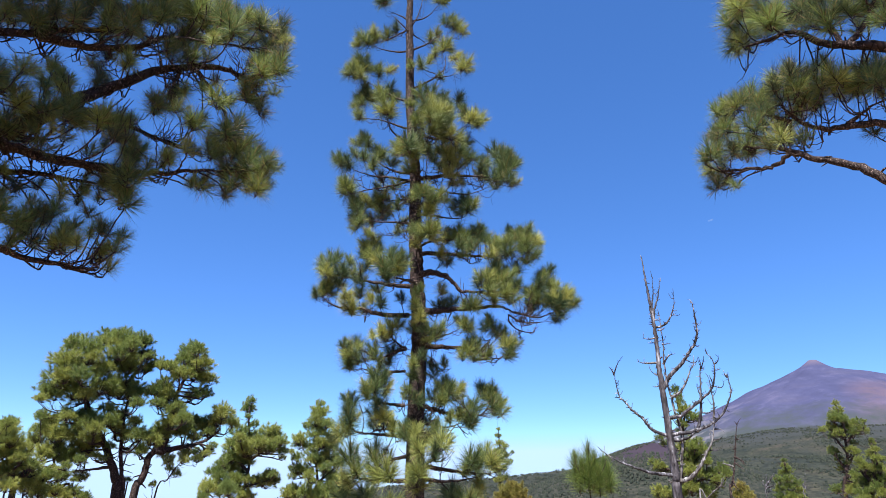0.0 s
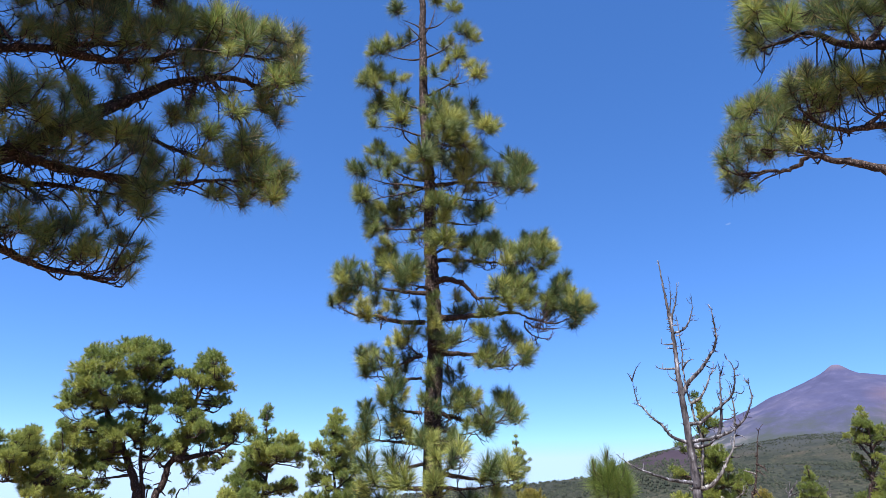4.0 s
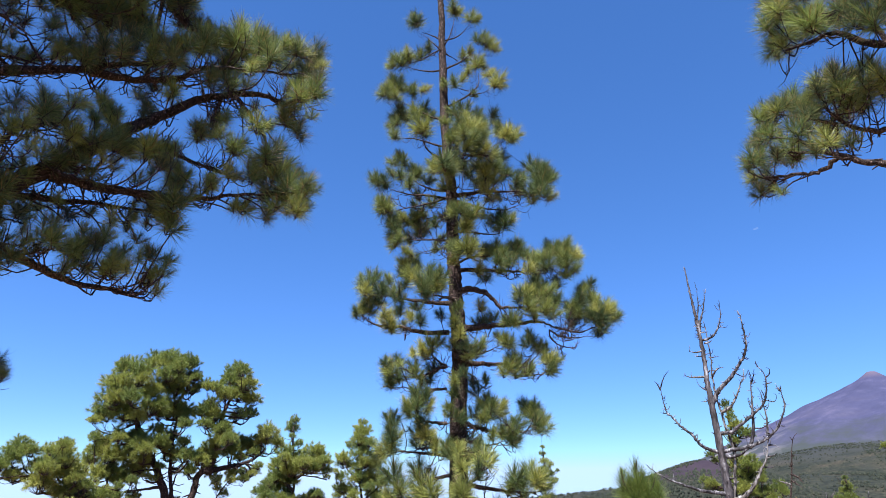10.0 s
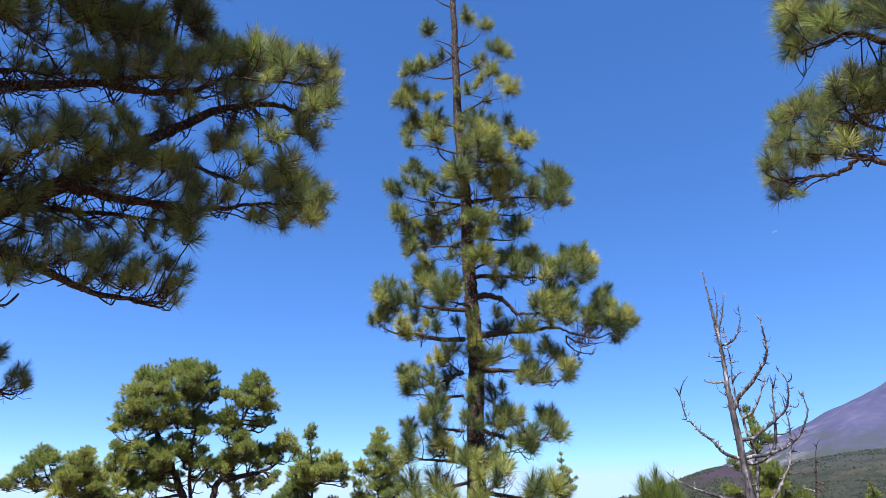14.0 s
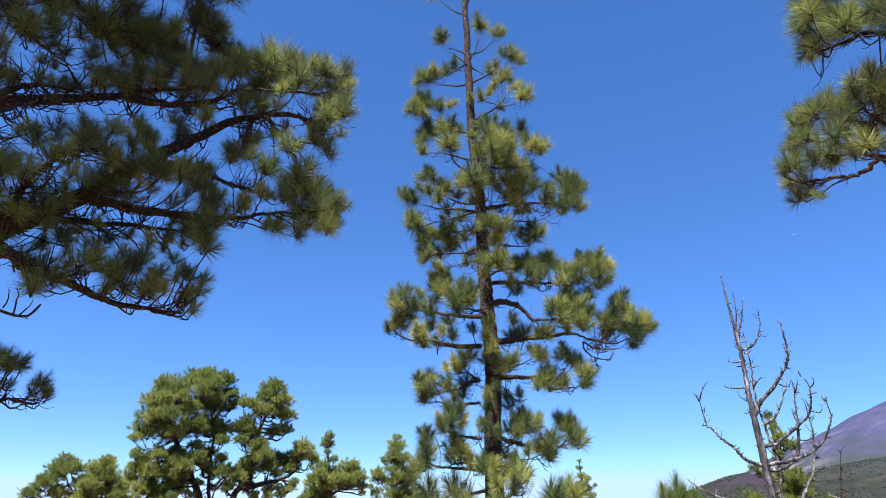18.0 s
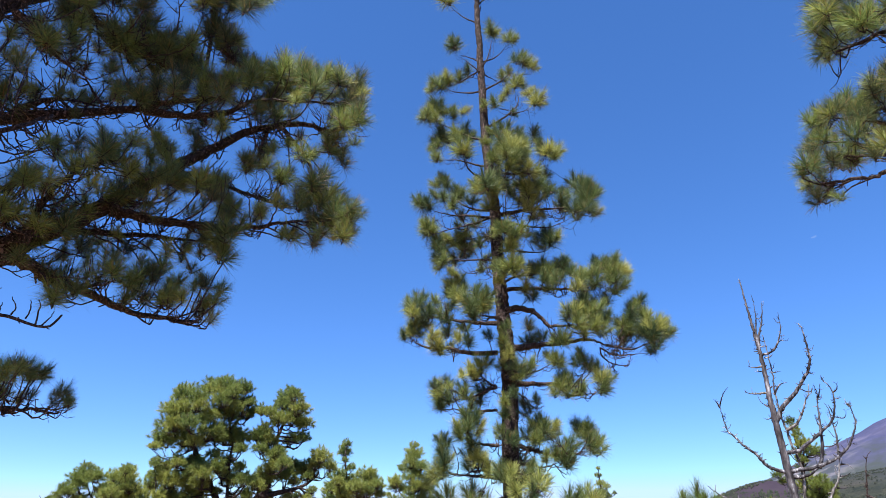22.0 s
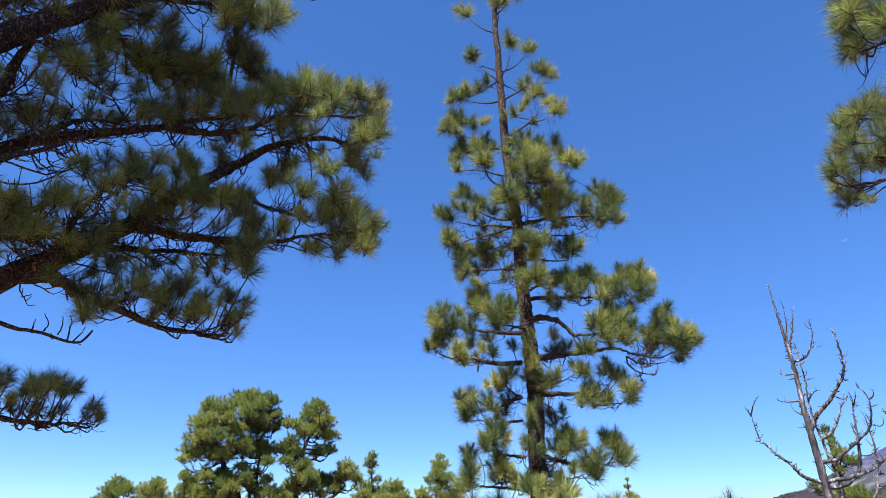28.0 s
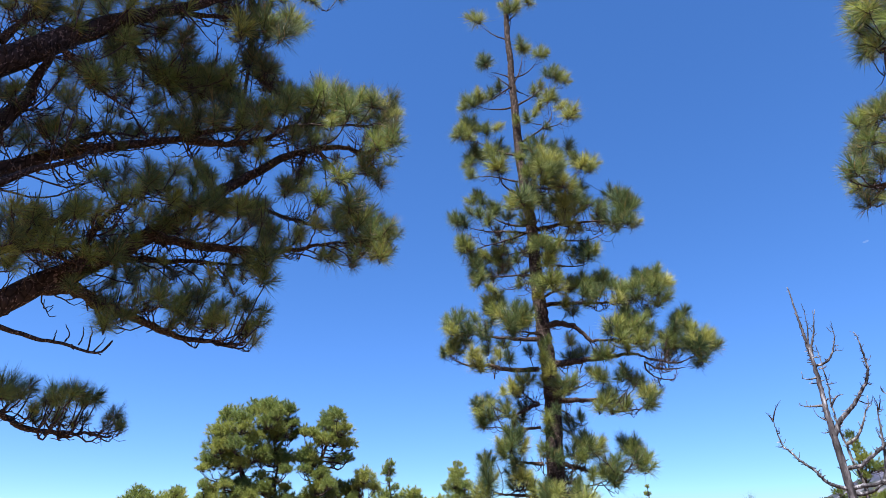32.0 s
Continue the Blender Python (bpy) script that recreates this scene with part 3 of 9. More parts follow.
def build_volcano():
    """A steep cone with a small summit plug and a broad shoulder on one side."""
    D = 3900.0
    def at(az, el, d=D):
        return Vector((d * math.sin(radians(az)), d * math.cos(radians(az)), 1.6 + d * math.tan(radians(el))))
    top = at(30.95, 9.75)
    right = Vector((math.cos(radians(31)), -math.sin(radians(31)), 0))
    verts, faces = [], []
    nr, na = 70, 220
    for i in range(nr):
        r = 4 + 2000 * (i / (nr - 1)) ** 1.35
        for k in range(na):
            a = 2 * math.pi * k / na
            x, y = r * math.cos(a), r * math.sin(a)
            plug = 16 * math.exp(-(r / 50) ** 2)
            drop = 0.458 * max(0, r - 20) + 7 * math.exp(-((r - 170) / 110) ** 2) + 0.0001 * max(0, r - 650) ** 2
            side = x * right.x + y * right.y
            z = top.z - 16 + plug - drop
            # second, lower summit standing on the shoulder
            q = Vector((x, y, 0)) - right * side
            z2 = top.z - 30 - 0.2 * side - 0.00012 * side * side - 0.6 * q.length - 0.9 * max(0, 110 - side)
            z = max(z, z2) if side > 0 else z        # a long shoulder on one side
            gully = noise.noise((math.cos(a) * 6, math.sin(a) * 6, r * 0.0015)) * 0.035 * r + noise.noise((x * 0.012, y * 0.012, 2)) * 7
            z += gully * min(1, r / 150) * 0.8
            verts.append((top.x + x, top.y + y, z))
    for i in range(nr - 1):
        for k in range(na):
            a, b = i * na + k, i * na + (k + 1) % na
            faces.append((a, b, b + na, a + na))
    faces.append(tuple(range(na)))
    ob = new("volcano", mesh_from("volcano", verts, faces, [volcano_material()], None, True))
    tagged(ob, "bare brown volcano tinted mauve for haze, with a pale pointed summit", "mountain", kind="structure")


def build_cinder_cone():
    """A low rounded hill of dark cinders in front of the far slopes."""
    d, az = 760.0, 18.2
    cx, cy = d * math.sin(radians(az)), d * math.cos(radians(az))
    top = 1.6 + d * math.tan(radians(3.8))
    verts, faces = [], []
    nr, na = 40, 72
    for i in range(nr):
        r = 1 + 300 * i / (nr - 1)
        for k in range(na):
            a = 2 * math.pi * k / na
            x, y = cx + r * math.cos(a), cy + r * math.sin(a)
            z = top - 0.41 * (math.sqrt(r * r + 300) - 17.3) * (r / (r + 12)) + noise.noise((x * 0.03, y * 0.03, 1)) * 1.6
            verts.append((x, y, z))
    for i in range(nr - 1):
        for k in range(na):
            a, b = i * na + k, i * na + (k + 1) % na
            faces.append((a, b, b + na, a + na))
    faces.append(tuple(range(na)))
    ob = new("cinder_hill", mesh_from("cinder_hill", verts, faces, [cinder_material()], None, True))
    tagged(ob, "low rounded hill of dark purplish cinders", "hill", kind="structure")
    return cx, cy, top


def build_far_woods():
    r = random.Random(77)
    v, f = [], []
    made = 0
    while made < 60000:
        az = r.uniform(-14, 42)
        d = 430 * (2600 / 430) ** r.random() ** 0.7
        z = ground_height(az, d)
        east, north = d * math.sin(radians(az)), d * math.cos(radians(az))
        thick = noise.noise((east * 0.006, north * 0.0035, 3)) + 0.5 * noise.noise((east * 0.025, north * 0.014, 8))
        if thick < r.uniform(0.0, 0.2) and r.random() > 0.12:
            continue
        h = r.uniform(0.35, 1) ** 1.6 * 3.0 * min(1.5, d / 1000)
        w = h * r.uniform(0.55, 1.05)
        x, y = east, north
        if made % 10 == 0:                                 # on the cinder hill, mostly low down, some along its crest
            q, a = (110 * r.random() ** 0.8, r.gauss(radians(180), 0.35)) if made % 110 == 0 else (r.uniform(52, 210), r.uniform(2.6, 6.0))
            x, y = CONE[0] + q * math.cos(a), CONE[1] + q * math.sin(a)
            z = CONE[2] - 0.41 * (math.sqrt(q * q + 300) - 17.3) * (q / (q + 12)) - 0.4
            h, w = r.uniform(1.0, 3.2), r.uniform(0.8, 2.0)
        k = len(v)
        sides, rows = 4, ((0.05, 0.9), (0.55, 0.8))
        for q, s in rows:
            for j in range(sides):
                a = 2 * math.pi * j / sides + q
                s2 = s * r.uniform(0.65, 1.2)
                v.append((x + math.cos(a) * w * s2, y + math.sin(a) * w * s2, z + h * (q + r.uniform(-0.08, 0.08))))
        v.append((x, y, z + h))
        for j in range(sides):
            a, b = k + j, k + (j + 1) % sides
            f.append((a, b, b + sides, a + sides))
            f.append((k + sides + j, k + sides + (j + 1) % sides, k + 2 * sides))
        made += 1
    ob = new("pine_woods", mesh_from("pine_woods", v, f, [far_wood_material()], None, True))
    tagged(ob, "distant dark green pine woods covering the slopes", "woods", kind="stuff")


build_ground()
build_volcano()
CONE = build_cinder_cone()
build_far_woods()


def build_wisp():
    """A tiny, thin wisp of cloud high over the volcano."""
    m, n, l, b = material("cloud_wisp")
    out, thin, white, veil = n["Material Output"], n.new("ShaderNodeBsdfTransparent"), n.new("ShaderNodeEmission"), n.new("ShaderNodeMixShader")
    # a faint glow of its own replaces sunlight on the wisp
    white.inputs[0].default_value, white.inputs[1].default_value, veil.inputs[0].default_value = (0.8, 0.9, 1, 1), 0.42, 0.05
    l.new(thin.outputs[0], veil.inputs[1])
    l.new(white.outputs[0], veil.inputs[2])
    l.new(veil.outputs[0], out.inputs[0])
    bm = bmesh.new()
    bmesh.ops.create_icosphere(bm, subdivisions=3, radius=1)
    for q in bm.verts:
        k = 1 + 0.5 * noise.noise(q.co * 1.7)
        q.co = Vector((q.co.x * 17 * k, q.co.y * 6 * k, q.co.z * 6 * k + 2 * math.sin(q.co.x * 3)))
    me = bpy.data.meshes.new("cloud_wisp")
    bm.to_mesh(me)
    bm.free()
    me.materials.append(m)
    ob = new("cloud_wisp", me)
    d = 4300
    ob.location = (d * math.sin(radians(25.4)), d * math.cos(radians(25.4)), 1.6 + d * math.tan(radians(22.07)))
    ob.rotation_euler = (0, 0, radians(-25))
    ob.visible_shadow = False
    tagged(ob, "tiny faint white wisp of cloud in the sky", "cloud", kind="structure")


build_wisp()


# ---------------------------------------------------------------- the tall young pine
def stand(x, y):
    return (x, y, ground_point(x, y) - 0.05)


pine = tree("pine_tree", stand(-0.27, 7.5), "tall young pine with a straight trunk and long-needled whorls")
trunk(pine, [stand(-0.3, 7.5), (-0.32, 7.49, 2.38), (-0.29, 7.49, 3.47), (-0.33, 7.49, 4.04), (-0.35, 7.49, 4.49), (-0.37, 7.49, 4.97), (-0.38, 7.49, 5.65), (-0.43, 7.49, 6.2), (-0.48, 7.49, 6.98), (-0.49, 7.49, 7.72), (-0.51, 7.49, 8.16), (-0.51, 7.49, 8.68), (-0.53, 7.49, 9.11), (-0.53, 7.49, 9.61), (-0.52, 7.49, 10.28), (-0.51, 7.49, 10.83)], 0.128, 0.03)
limb(pine, 0.014, [(-0.54, 7.49, 9.11), (-0.69, 7.49, 9.2), (-0.83, 7.49, 9.34), (-0.95, 7.49, 9.5)],
     [(-1.03, 7.45, 9.66, 1.2)])
limb(pine, 0.012, [(-0.51, 7.54, 9.26), (-0.45, 7.54, 9.65)],
     [(-0.47, 7.4, 9.71, 1.05), (-0.36, 7.47, 9.81, 0.89), (-0.58, 7.61, 10.01, 0.73)])
limb(pine, 0.012, [(-0.51, 7.59, 9.59), (-0.32, 7.64, 9.88), (-0.2, 7.64, 10.04)],
     [(-0.14, 7.66, 10.11, 0.91)])
limb(pine, 0.014, [(-0.5, 7.49, 8.27), (-0.64, 7.49, 8.38), (-0.83, 7.49, 8.48)],
     [(-0.92, 7.42, 8.64, 1.06)])
limb(pine, 0.011, [(-0.52, 7.44, 8.06), (-0.64, 7.39, 8.16), (-0.79, 7.39, 8.33)],
     [(-0.92, 7.31, 8.58, 0.88)])
limb(pine, 0.013, [(-0.49, 7.49, 8.16), (-0.39, 7.49, 8.37), (-0.31, 7.49, 8.7)],
     [(-0.33, 7.54, 8.97, 0.95), (-0.28, 7.6, 8.96, 0.86)])
limb(pine, 0.013, [(-0.49, 7.54, 8.32), (-0.25, 7.54, 8.41), (-0.07, 7.54, 8.64)],
     [(-0.04, 7.5, 8.75, 0.93), (0.04, 7.57, 8.77, 0.72)])
limb(pine, 0.012, [(-0.47, 7.59, 8.13), (-0.28, 7.69, 8.06)],
     [(-0.19, 7.74, 8.17, 0.78), (-0.08, 7.84, 8.36, 0.64)])
limb(pine, 0.016, [(-0.45, 7.49, 7.74), (-0.23, 7.49, 7.86), (-0.01, 7.49, 8.06)],
     [(0.1, 7.49, 8.3, 1.03), (0.22, 7.51, 8.22, 1.06), (0.31, 7.48, 8.11, 0.69)])
limb(pine, 0.014, [(-0.49, 7.49, 8.14), (-0.66, 7.49, 8.04), (-0.84, 7.49, 7.93), (-1.01, 7.44, 7.83)],
     [(-0.73, 7.61, 8.26, 0.84), (-0.86, 7.55, 8.09, 0.92), (-1.03, 7.49, 7.99, 0.99)])
limb(pine, 0.016, [(-0.52, 7.49, 7.72), (-0.72, 7.49, 7.71), (-0.93, 7.44, 7.73), (-1.05, 7.39, 7.76)],
     [(-1.16, 7.43, 7.9, 1.15), (-1.27, 7.42, 7.83, 0.78), (-1.04, 7.42, 8.01, 0.66)])
limb(pine, 0.018, [(-0.47, 7.49, 7.03), (-0.32, 7.39, 7.04), (-0.12, 7.39, 7.17), (0.03, 7.44, 7.39), (0.04, 7.49, 7.64)],
     [(0, 7.53, 7.86, 1.01), (0.1, 7.6, 7.9, 0.78), (-0.12, 7.66, 7.82, 0.82)])
limb(pine, 0.012, [(-0.12, 7.39, 7.17), (0.1, 7.39, 7.2), (0.18, 7.39, 7.26)],
     [(0.28, 7.31, 7.36, 1.08), (0.36, 7.5, 7.44, 0.79), (0.21, 7.49, 7.62, 0.78), (-0.04, 7.43, 7.23, 0.62)])
limb(pine, 0.009, [(-0.12, 7.49, 7.32), (-0.27, 7.49, 7.38)],
     [(-0.32, 7.4, 7.43, 0.79), (-0.46, 7.32, 7.35, 0.62), (-0.21, 7.46, 7.53, 0.62)])
limb(pine, 0.016, [(-0.53, 7.49, 6.84), (-0.72, 7.54, 6.95), (-0.96, 7.49, 7.08), (-1.17, 7.49, 7.21)],
     [(-1.39, 7.47, 7.36, 1.01), (-1.26, 7.54, 7.49, 0.98), (-1.13, 7.58, 7.53, 0.78), (-1.2, 7.46, 7.26, 0.78)])
limb(pine, 0.011, [(-0.94, 7.49, 7.07), (-0.95, 7.49, 7.21)],
     [(-0.94, 7.55, 7.41, 0.89), (-0.77, 7.43, 7.35, 0.68), (-1.04, 7.53, 7.45, 0.62)])
limb(pine, 0.015, [(-0.5, 7.49, 6.38), (-0.61, 7.49, 6.41), (-0.77, 7.49, 6.48), (-0.93, 7.49, 6.53), (-1.12, 7.49, 6.54), (-1.21, 7.49, 6.52)],
     [(-1.2, 7.44, 6.59, 0.78), (-1.17, 7.66, 7.11, 1.22), (-1.22, 7.58, 6.88, 0.88), (-1.17, 7.87, 7.28, 1.06), (-1.29, 7.89, 7.12, 0.78)])
limb(pine, 0.018, [(-0.46, 7.39, 6.1), (-0.66, 7.34, 6.19), (-0.75, 7.29, 6.33), (-0.78, 7.24, 6.47)],
     [(-0.81, 7.2, 6.57, 1.12), (-0.91, 7.45, 6.95, 1.02), (-0.76, 7.62, 7.05, 0.88), (-0.77, 7.21, 6.52, 0.78), (-0.77, 7.51, 6.67, 0.99), (-1.04, 7.78, 7.12, 0.9), (-0.7, 7.92, 7.22, 0.78)])
limb(pine, 0.022, [(-0.42, 7.39, 6.09), (-0.22, 7.09, 5.93), (-0.19, 6.89, 5.96)],
     [(-0.18, 6.74, 6.1, 0.99), (-0.06, 6.86, 6.1, 0.97), (-0.13, 6.95, 6.34, 0.89), (-0.25, 6.96, 6.41, 0.93), (-0.03, 6.92, 6.31, 0.99), (0.03, 7, 6.17, 0.99), (-0.34, 7.02, 6.24, 0.79), (0.12, 7.02, 6, 0.84), (-0.12, 6.84, 5.96, 0.89), (0.23, 7.18, 6.03, 0.78), (-0.26, 7.13, 6.39, 0.9), (0.02, 7.11, 6.31, 0.85), (-0.23, 7.17, 6.46, 0.78), (-0.18, 7.27, 6.52, 0.82), (0.08, 7.16, 6.47, 0.87), (0.06, 7.14, 6.33, 0.86), (-0.37, 7.13, 6.29, 0.78), (0.03, 7.32, 6.13, 0.78), (-0.04, 7.03, 6, 0.78)])
limb(pine, 0.014, [(-0.48, 7.49, 6.96), (-0.37, 7.39, 6.91)],
     [(-0.33, 7.38, 6.94, 0.85), (-0.14, 7.39, 6.94, 1), (0.03, 7.51, 6.92, 0.85), (-0.14, 7.31, 6.7, 0.9), (-0.45, 7.2, 6.61, 0.62), (0.05, 7.77, 7, 0.78), (-0.16, 7.5, 6.79, 0.78)])
limb(pine, 0.02, [(-0.39, 7.59, 6.35), (-0.07, 7.64, 6.29), (0.13, 7.59, 6.35), (0.34, 7.54, 6.47)],
     [(0.39, 7.46, 6.56, 0.97), (0.54, 7.57, 6.61, 0.98), (0.31, 7.59, 6.76, 0.78), (0.49, 7.45, 6.44, 0.63), (0.3, 7.78, 6.8, 0.87), (0.44, 7.8, 6.75, 0.86)])
limb(pine, 0.016, [(-0.4, 7.39, 5.82), (-0.42, 7.19, 5.84), (-0.42, 6.99, 5.81)],
     [(-0.4, 6.77, 5.7, 1.15), (-0.51, 6.91, 5.71, 0.78), (-0.29, 6.98, 5.9, 0.78), (-0.33, 6.92, 5.65, 0.82), (-0.58, 6.97, 5.84, 0.62), (-0.38, 7, 5.79, 1.01), (-0.63, 7.28, 5.91, 0.78), (-0.35, 7.29, 6.09, 0.78), (-0.38, 7.12, 5.79, 0.78)])
limb(pine, 0.02, [(-0.45, 7.49, 5.66), (-0.66, 7.59, 5.75), (-0.86, 7.64, 5.88), (-1.02, 7.69, 6.07)],
     [(-1.11, 7.77, 6.34, 0.94), (-1.16, 7.81, 6.45, 0.78), (-0.88, 7.71, 6.09, 0.92), (-0.7, 7.67, 5.95, 0.78), (-0.95, 7.83, 6.26, 0.67), (-1.28, 8.12, 6.55, 0.84), (-0.96, 8.09, 6.35, 0.83)])
limb(pine, 0.022, [(-0.45, 7.49, 5.55), (-0.73, 7.49, 5.6), (-1.01, 7.49, 5.64), (-1.23, 7.49, 5.72)],
     [(-1.31, 7.45, 5.81, 0.97), (-1.41, 7.44, 5.86, 0.78), (-1.21, 7.58, 6.01, 0.78), (-1.07, 7.42, 5.9, 0.78), (-1.46, 7.72, 6, 0.86)])
limb(pine, 0.02, [(-0.44, 7.49, 5.55), (-0.69, 7.39, 5.42), (-0.92, 7.34, 5.35), (-1.11, 7.34, 5.31)],
     [(-1.27, 7.39, 5.42, 1.09), (-1.35, 7.38, 5.47, 0.78), (-0.9, 7.55, 5.5, 0.62), (-0.79, 7.54, 5.36, 0.78), (-1.37, 7.71, 5.56, 0.97)])
limb(pine, 0.034, [(-0.35, 7.49, 5.58), (-0.16, 7.49, 5.6), (0.07, 7.49, 5.64), (0.37, 7.49, 5.62), (0.63, 7.49, 5.61)],
     [(0.87, 7.48, 5.78, 1.28), (0.82, 7.55, 6, 1.02), (0.99, 7.53, 5.88, 0.86), (0.69, 7.39, 5.58, 0.91), (0.86, 7.34, 5.53, 0.78), (0.54, 7.54, 5.81, 0.87), (0.41, 7.64, 6.02, 0.96), (0.26, 7.54, 6.07, 0.96), (0.1, 7.35, 5.89, 1.01), (-0.01, 7.64, 6.12, 0.83), (0.2, 7.41, 5.78, 0.79), (0.63, 7.69, 5.97, 0.78), (0.87, 7.71, 5.96, 1.13), (0.92, 7.83, 6.18, 0.9), (1.01, 7.84, 6.06, 0.78), (0.8, 7.54, 5.69, 0.79), (1, 7.79, 5.69, 0.78), (0.54, 7.87, 5.91, 0.78), (0.36, 7.95, 6.15, 0.85), (0.31, 7.81, 6.21, 0.84)] +
         [(0.07, 7.56, 6.05, 0.88), (0.01, 7.94, 6.32, 0.78), (0.1, 7.71, 5.89, 0.78)])
limb(pine, 0.018, [(-0.36, 7.49, 5.52), (-0.17, 7.44, 5.43), (0.05, 7.39, 5.33), (0.34, 7.44, 5.32), (0.61, 7.49, 5.45)],
     [(0.73, 7.56, 5.53, 0.62), (0.14, 7.65, 5.61, 0.78), (0.26, 7.75, 5.7, 0.62)])
limb(pine, 0.014, [(-0.34, 7.39, 5.59), (-0.25, 7.19, 5.6)],
     [(-0.21, 7.7, 6.18, 0.84), (0.01, 7.71, 5.93, 0.64), (-0.47, 7.23, 5.63, 0.78), (-0.29, 8.01, 6.4, 0.78)])
limb(pine, 0.017, [(-0.41, 7.49, 5.27), (-0.69, 7.59, 5.3), (-0.85, 7.64, 5.3)],
     [(-0.85, 7.69, 5.39, 0.89), (-0.82, 7.68, 5.21, 0.88), (-1.02, 7.76, 5.36, 0.64), (-0.66, 7.41, 5.45, 0.78), (-0.59, 7.36, 5.13, 0.78), (-0.94, 7.96, 5.46, 0.78), (-0.78, 7.89, 5.32, 0.78)])
limb(pine, 0.017, [(-0.4, 7.49, 4.91), (-0.62, 7.49, 4.93), (-0.88, 7.49, 4.94), (-1.05, 7.49, 4.97)],
     [(-1.17, 7.5, 5.12, 1.08), (-1.21, 7.59, 5.3, 0.88), (-1.08, 7.34, 4.92, 0.78), (-1.06, 7.64, 5.35, 0.63), (-1.17, 7.51, 4.92, 0.78), (-0.98, 7.54, 4.81, 0.62), (-1.14, 7.8, 5.32, 0.96), (-1.15, 7.76, 5.43, 0.78), (-1.18, 7.65, 5.05, 0.78)])
limb(pine, 0.014, [(-0.38, 7.44, 4.81), (-0.58, 7.39, 4.75), (-0.73, 7.39, 4.72)],
     [(-0.58, 7.39, 4.77, 0.62), (-0.94, 7.43, 4.73, 0.62)])
limb(pine, 0.018, [(-0.35, 7.49, 5.05), (-0.09, 7.49, 5.02), (0.08, 7.49, 4.99), (0.27, 7.49, 5), (0.32, 7.49, 5.08)],
     [(0.33, 7.41, 5.13, 0.9), (0.26, 7.52, 5.27, 0.78), (0.43, 7.43, 5.17, 0.78), (0.14, 7.53, 5.21, 0.62), (0.25, 7.85, 5.27, 0.81)])
limb(pine, 0.016, [(-0.35, 7.39, 5.09), (-0.25, 7.09, 5.01)],
     [(-0.23, 6.82, 5.06, 0.78), (-0.13, 6.89, 5.01, 0.78), (-0.06, 6.96, 5.07, 0.78), (-0.33, 6.86, 5.05, 0.78), (-0.18, 6.97, 4.89, 0.78), (0.04, 7.21, 5.15, 0.62), (-0.22, 7.09, 5.21, 0.78), (-0.17, 7.18, 5.2, 0.78), (-0.14, 7.16, 4.99, 0.78)])
limb(pine, 0.016, [(-0.34, 7.39, 4.61), (-0.25, 7.09, 4.59)],
     [(-0.17, 6.89, 4.59, 0.96), (-0.28, 6.97, 4.56, 0.78), (-0.11, 7.01, 4.53, 0.78), (-0.12, 7.29, 4.77, 0.86)])
limb(pine, 0.018, [(-0.33, 7.49, 4.57), (-0.13, 7.59, 4.71), (0.06, 7.59, 4.71), (0.2, 7.59, 4.76)],
     [(0.03, 7.71, 4.89, 0.78), (0.21, 7.58, 4.85, 0.83), (0.13, 7.47, 4.74, 0.62), (0.22, 7.85, 4.93, 0.78)])
limb(pine, 0.03, [(-0.33, 7.49, 4.49), (-0.03, 7.49, 4.48), (0.25, 7.49, 4.47), (0.52, 7.49, 4.45), (0.8, 7.49, 4.47), (0.93, 7.49, 4.49)],
     [(0.31, 7.52, 4.74, 0.96), (0.46, 7.58, 4.83, 0.9), (0.59, 7.55, 4.73, 0.78), (0.36, 7.4, 4.57, 0.78), (0.68, 7.52, 4.63, 0.88), (0.83, 7.52, 4.69, 0.88), (0.99, 7.58, 4.82, 0.95), (1.13, 7.58, 4.84, 0.95), (1.22, 7.6, 4.73, 0.88), (0.87, 7.46, 4.55, 0.78), (1.1, 7.42, 4.55, 0.79), (1.21, 7.55, 4.51, 0.78), (1.03, 7.49, 4.66, 0.87), (0.62, 7.35, 4.45, 0.78), (0.25, 7.38, 4.46, 0.78), (-0.03, 7.28, 4.44, 0.78), (0.06, 7.44, 4.38, 0.78), (0.9, 7.72, 4.89, 0.78), (1.09, 7.5, 4.43, 0.78), (0.38, 7.82, 4.83, 0.84)] +
         [(0.5, 7.89, 5.01, 0.79), (0.52, 7.93, 4.94, 0.78), (0.28, 7.56, 4.69, 0.78), (0.77, 7.65, 4.71, 0.78), (0.95, 7.95, 4.91, 0.79), (1.07, 7.98, 4.93, 0.85), (1.16, 7.75, 4.86, 0.82), (1.31, 7.87, 4.82, 0.78), (0.83, 7.77, 4.63, 0.78), (1.07, 7.73, 4.69, 0.78), (1.11, 7.63, 4.74, 0.78)])
